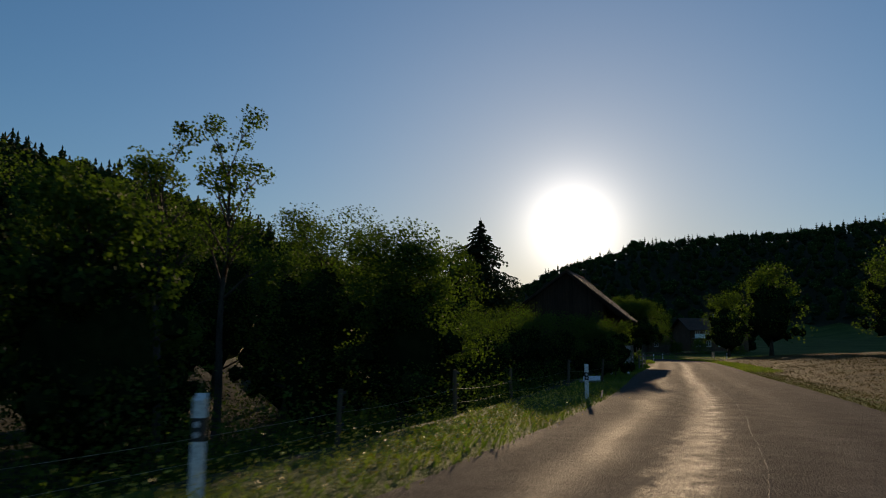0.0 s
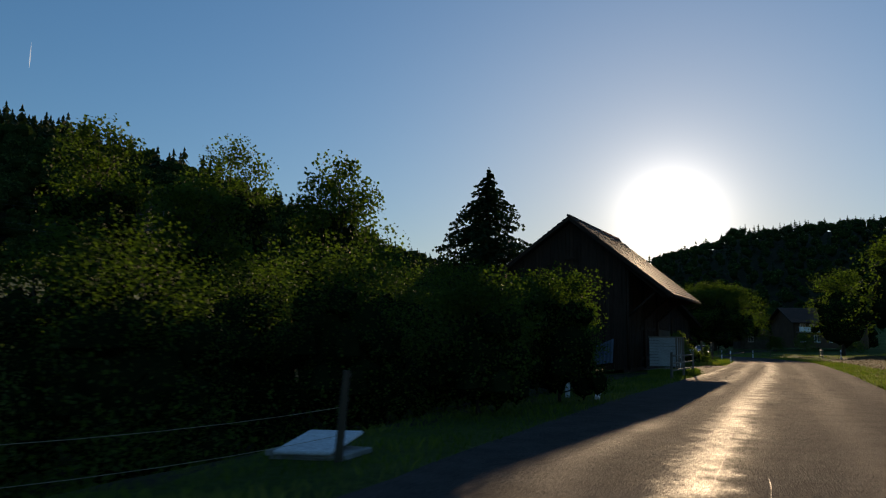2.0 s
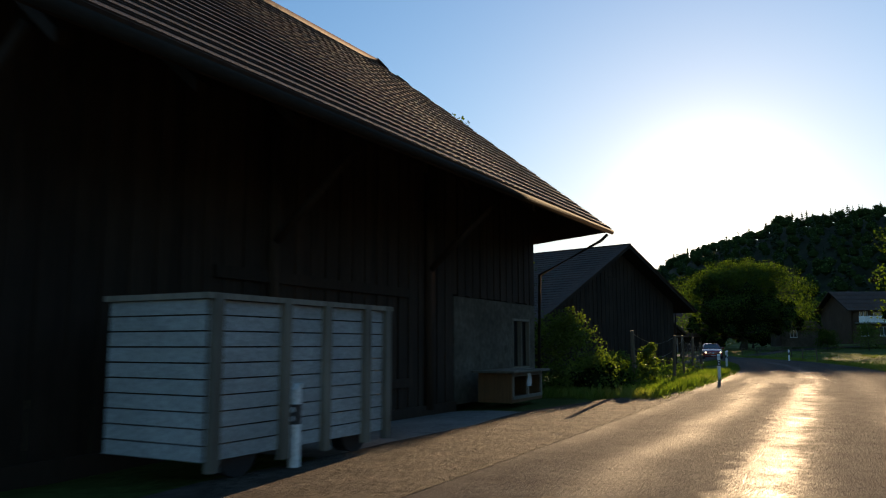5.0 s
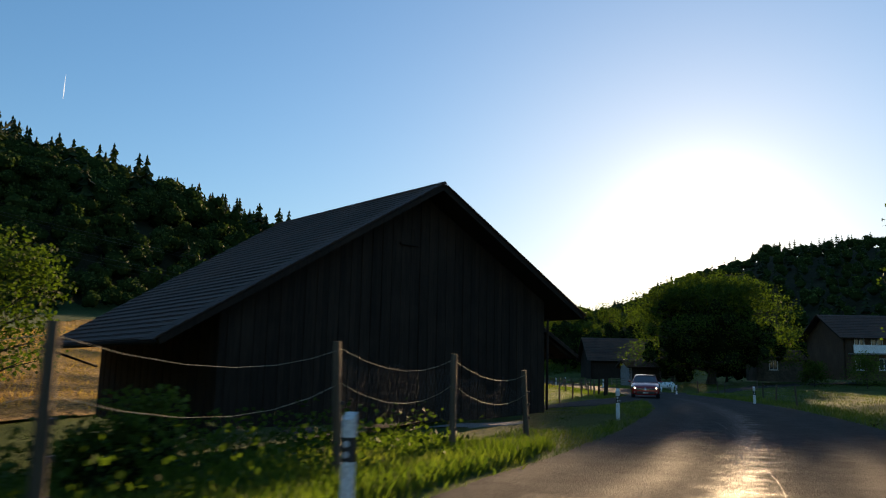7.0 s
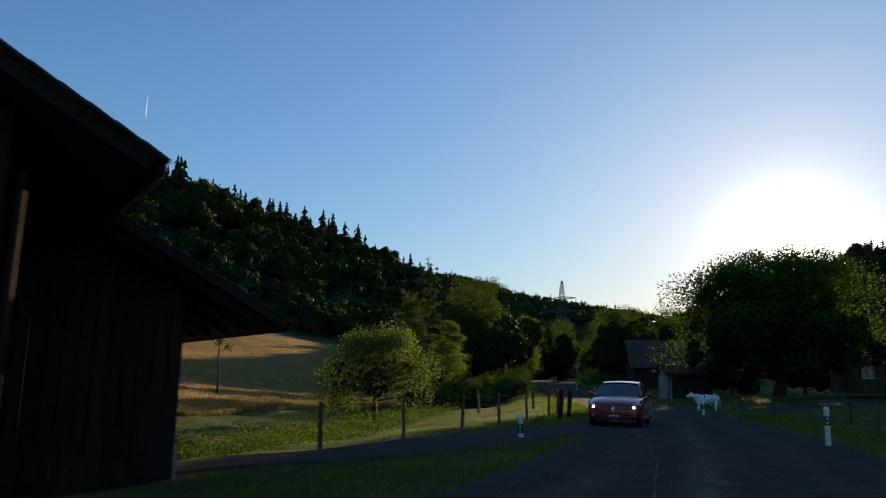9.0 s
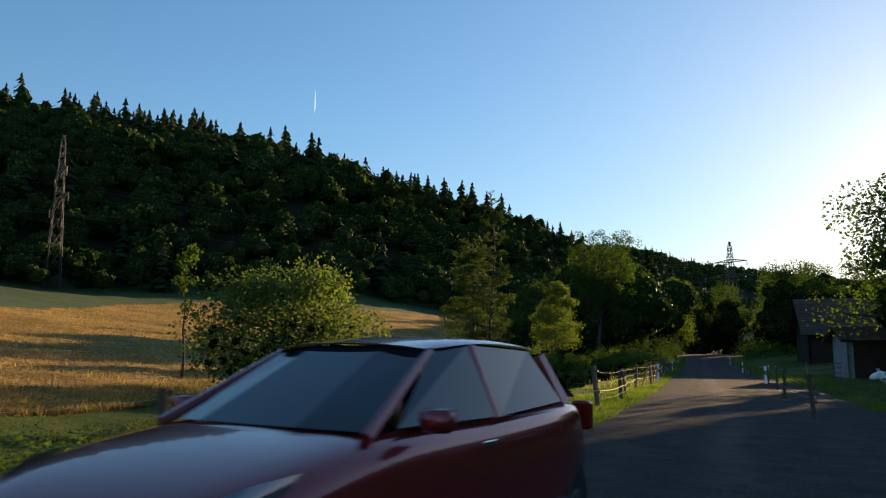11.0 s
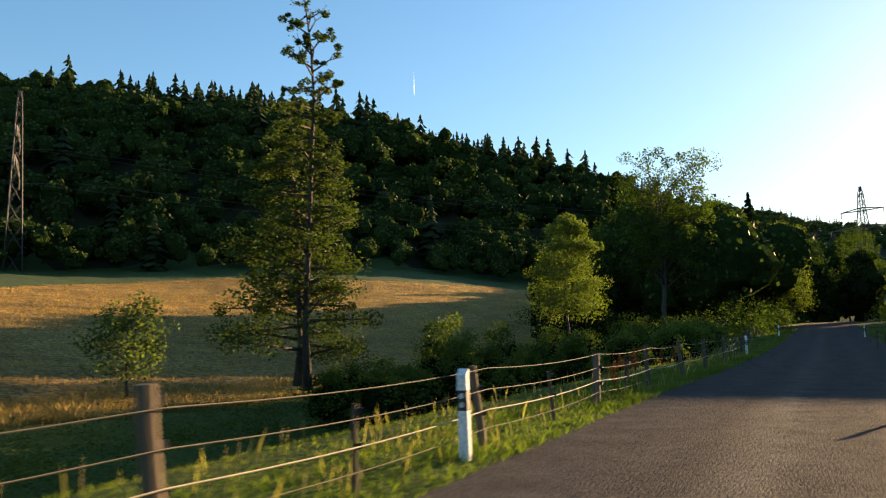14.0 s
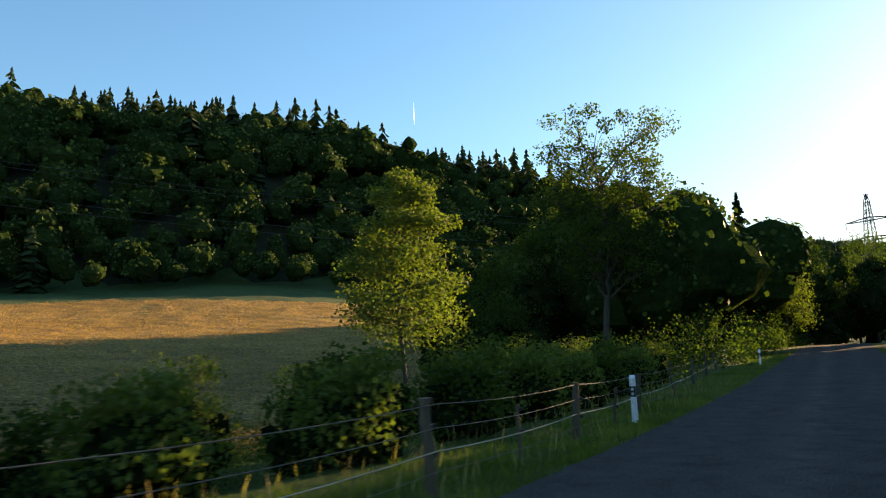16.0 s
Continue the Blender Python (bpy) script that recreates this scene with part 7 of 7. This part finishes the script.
        head = loft("headlight", [[(s * 0.52, -0.015, 0.56), (s * 0.52, -0.02, 0.62), (s * 0.56, 0.10, 0.70)], [(s * 0.66, 0.0, 0.565), (s * 0.68, 0.0, 0.65), (s * 0.70, 0.18, 0.765)], [(s * 0.80, 0.10, 0.61), (s * 0.81, 0.14, 0.70), (s * 0.79, 0.38, 0.83)], [(s * 0.87, 0.30, 0.68), (s * 0.875, 0.40, 0.74), (s * 0.85, 0.62, 0.86)]], lens, ob, "swept clear headlamp, switched on", 0)
        r = bmesh.new()
        bmesh.ops.create_uvsphere(r, u_segments=14, v_segments=8, radius=0.055, matrix=Matrix.Translation((s * 0.64, 0.025, 0.62)))
        part("bulb", r, lamp, head, "shining headlight bulb")
        r = bmesh.new()
        bmesh.ops.create_cone(r, cap_ends=True, segments=14, radius1=0.055, radius2=0.05, depth=0.05, matrix=Matrix.Translation((s * 0.66, 0.0, 0.36)) @ Matrix.Rotation(radians(90), 4, "X"))
        part("fog_lamp", r, lens, ob, "round fog lamp")
        part("door_handle", box_mesh("door_handle", (s * 0.862 - 0.012, 2.1, 0.83), (s * 0.862 + 0.018, 2.26, 0.86), chrome, 0.006), None, ob, "chrome door handle")
        part("sill_trim", box_mesh("sill_trim", (s * 0.855 - 0.02, 1.0, 0.2), (s * 0.855 + 0.02, 3.0, 0.27), BLACK, 0.01), None, ob)
        for yy in (0.72, 3.3):
            arch = bmesh.new()
            bmesh.ops.create_cone(arch, cap_ends=True, segments=24, radius1=0.36, radius2=0.36, depth=0.06, matrix=Matrix.Translation((s * 0.828, yy, 0.33)) @ Matrix.Rotation(radians(90), 4, "Y"))
            part("wheel_arch", arch, BLACK, ob, "black wheel arch")
            wh = thing("wheel", Matrix.Identity(4), "", "")
            wh.parent = ob
            wh.location = (s * 0.76, yy, 0.31)
            ty = bmesh.new()
            bmesh.ops.create_cone(ty, cap_ends=True, segments=28, radius1=0.31, radius2=0.31, depth=0.2, matrix=Matrix.Rotation(radians(90), 4, "Y"))
            bmesh.ops.bevel(ty, geom=[e for e in ty.edges if len(e.link_faces) == 2 and abs(e.calc_face_angle(0)) > 1], offset=0.03, segments=2, affect="EDGES")
            part("tyre", ty, BLACK, wh)
            rm = bmesh.new()
            for k in range(5):
                box((-0.012, -0.03, 0.03), (0.012, 0.03, 0.2), rm)
                bmesh.ops.rotate(rm, verts=rm.verts[:], cent=(0, 0, 0), matrix=Matrix.Rotation(radians(72), 3, "X"))
            bmesh.ops.create_cone(rm, cap_ends=True, segments=20, radius1=0.06, radius2=0.05, depth=0.04, matrix=Matrix.Rotation(radians(90), 4, "Y"))
            rm.transform(Matrix.Translation((s * 0.105, 0, 0)))
            part("rim", rm, chrome, wh, "five-spoke alloy rim")
        tl = part("tail_light", box_mesh("tail_light", (s * 0.62, 3.93, 0.78), (s * 0.78, 4.02, 1.0), plain("red_lens", (0.25, 0.01, 0.01), 0.2), 0.02), None, ob, "red tail light")
    part("grille", box_mesh("grille", (-0.52, -0.035, 0.525), (0.52, 0.05, 0.60), BLACK, 0.01), None, ob, "black upper grille band")
    for s in (-1, 1):
        part("grille_trim", box_mesh("grille_trim", (min(s * 0.16, s * 0.48), -0.048, 0.562), (max(s * 0.16, s * 0.48), -0.03, 0.585), chrome, 0.003), None, ob, "thin chrome grille strip")
    part("lower_grille", box_mesh("lower_grille", (-0.55, -0.03, 0.27), (0.55, 0.06, 0.42), BLACK, 0.02), None, ob, "wide black lower intake")
    part("bumper_lip", box_mesh("bumper_lip", (-0.6, -0.015, 0.20), (0.6, 0.08, 0.25), red, 0.02), None, ob)
    em = mesh_of("emblem", [(0, -0.03, 0.67), (0.065, -0.06, 0.58), (0, -0.065, 0.49), (-0.065, -0.06, 0.58), (0, -0.045, 0.625), (0.028, -0.058, 0.58), (0, -0.06, 0.535), (-0.028, -0.058, 0.58)], [(0, 4, 5, 1), (1, 5, 6, 2), (2, 6, 7, 3), (3, 7, 4, 0)], chrome)
    part("emblem", em, None, ob, "plain chrome lozenge emblem")
    plate = part("number_plate", box_mesh("number_plate", (-0.16, -0.048, 0.30), (0.16, -0.034, 0.37), WHITE, 0.004), None, ob, "white number plate")
    part("plate_bar", box_mesh("plate_bar", (-0.12, -0.052, 0.322), (0.12, -0.0485, 0.35), BLACK), None, plate, "plain dark bar")
    return ob


red_car(32.4, 134.5, -5)


# ---- single tiles on the barn roofs ----
def tile_field(roof, a, b, c, d, rows, width, single):
    """Tiles laid row by row over a slope: the lowest rows as single tiles, the rest joined."""
    a, b, c, d = (Vector(v) for v in (a, b, c, d))
    nrm = (b - a).cross(d - a).normalized()
    if nrm.z < 0:
        nrm = -nrm
    r = random.Random(rows)
    one = box_mesh("tile", (-0.499 * width, 0.0, -0.01), (0.499 * width, 0.42, 0.008), TILE)
    vs, fs = [], []
    for k in range(rows):
        f0, f1 = k / rows, (k + 1.1) / rows
        p0, p1, q0, q1 = a.lerp(d, f0), b.lerp(c, f0), a.lerp(d, f1), b.lerp(c, f1)
        n = max(2, int((q1 - q0).length / width))
        for i in range(n):
            u = (i + 0.5 + (0.5 if k % 2 else 0.0)) / (n + 0.5)
            top, low = p0.lerp(p1, u) + nrm * 0.03, q0.lerp(q1, u) + nrm * (0.066 + 0.002 * r.random())
            down = (low - top).normalized()
            side = (p1 - p0 if (p1 - p0).length > 0.5 else q1 - q0).normalized()
            up = side.cross(down).normalized()
            if up.dot(nrm) < 0:
                up, side = -up, -side
            side = down.cross(up)
            m = Matrix.Translation(low - down * 0.42) @ Matrix((side, down, up)).transposed().to_4x4() @ Matrix.Rotation(r.uniform(-0.006, 0.006), 4, "Z")
            if k >= rows - single:
                part("tile", one, None, roof).matrix_world = m
            else:
                o = len(vs)
                vs += [m @ Vector((x * 0.499 * width, y, z)) for z in (-0.01, 0.008) for x, y in ((-1, 0), (1, 0), (1, 0.42), (-1, 0.42))]
                fs += [tuple(o + j for j in f) for f in ((4, 5, 6, 7), (3, 2, 6, 7), (0, 3, 7, 4), (2, 1, 5, 6))]
    rest = part("tiles", mesh_of("tiles", vs, fs, TILE), None, roof)
    tagged(rest, "", "", "", "stuff")


slopes = [o for o in bpy.data.objects if o.name.startswith("roof_slope") and o.parent in (barn, barn2)]
tile_field([o for o in slopes if o.parent == barn][0], P(-0.2, 0, 8.55), P(13.2, 0, 9.0), P(17.5, 5.15, EAVE1), P(-0.2, 5.6, 4.05), 22, 0.3, 5)
tile_field([o for o in slopes if o.parent == barn2][0], Q(0, 0, RIDGE2), Q(12.3, 0, RIDGE2 + 0.3), Q(12.3, 7.65, 3.7), Q(0.52, 7.65, 3.7), 26, 0.3, 0)
tile_field([o for o in slopes if o.parent == barn2][1], Q(0, 0, RIDGE2), Q(12.3, 0, RIDGE2 + 0.3), Q(12.3, -9.1, 2.05), Q(0, -9.1, 2.05), 32, 0.3, 6)
hip = [o for o in bpy.data.objects if o.name.startswith("hip_slope")][0]
tile_field(hip, P(13.2, 0.02, 9.0), P(13.2, -0.02, 9.0), P(17.5, -7.5, 3.4), P(17.5, 5.15, EAVE1), 22, 0.3, 0)
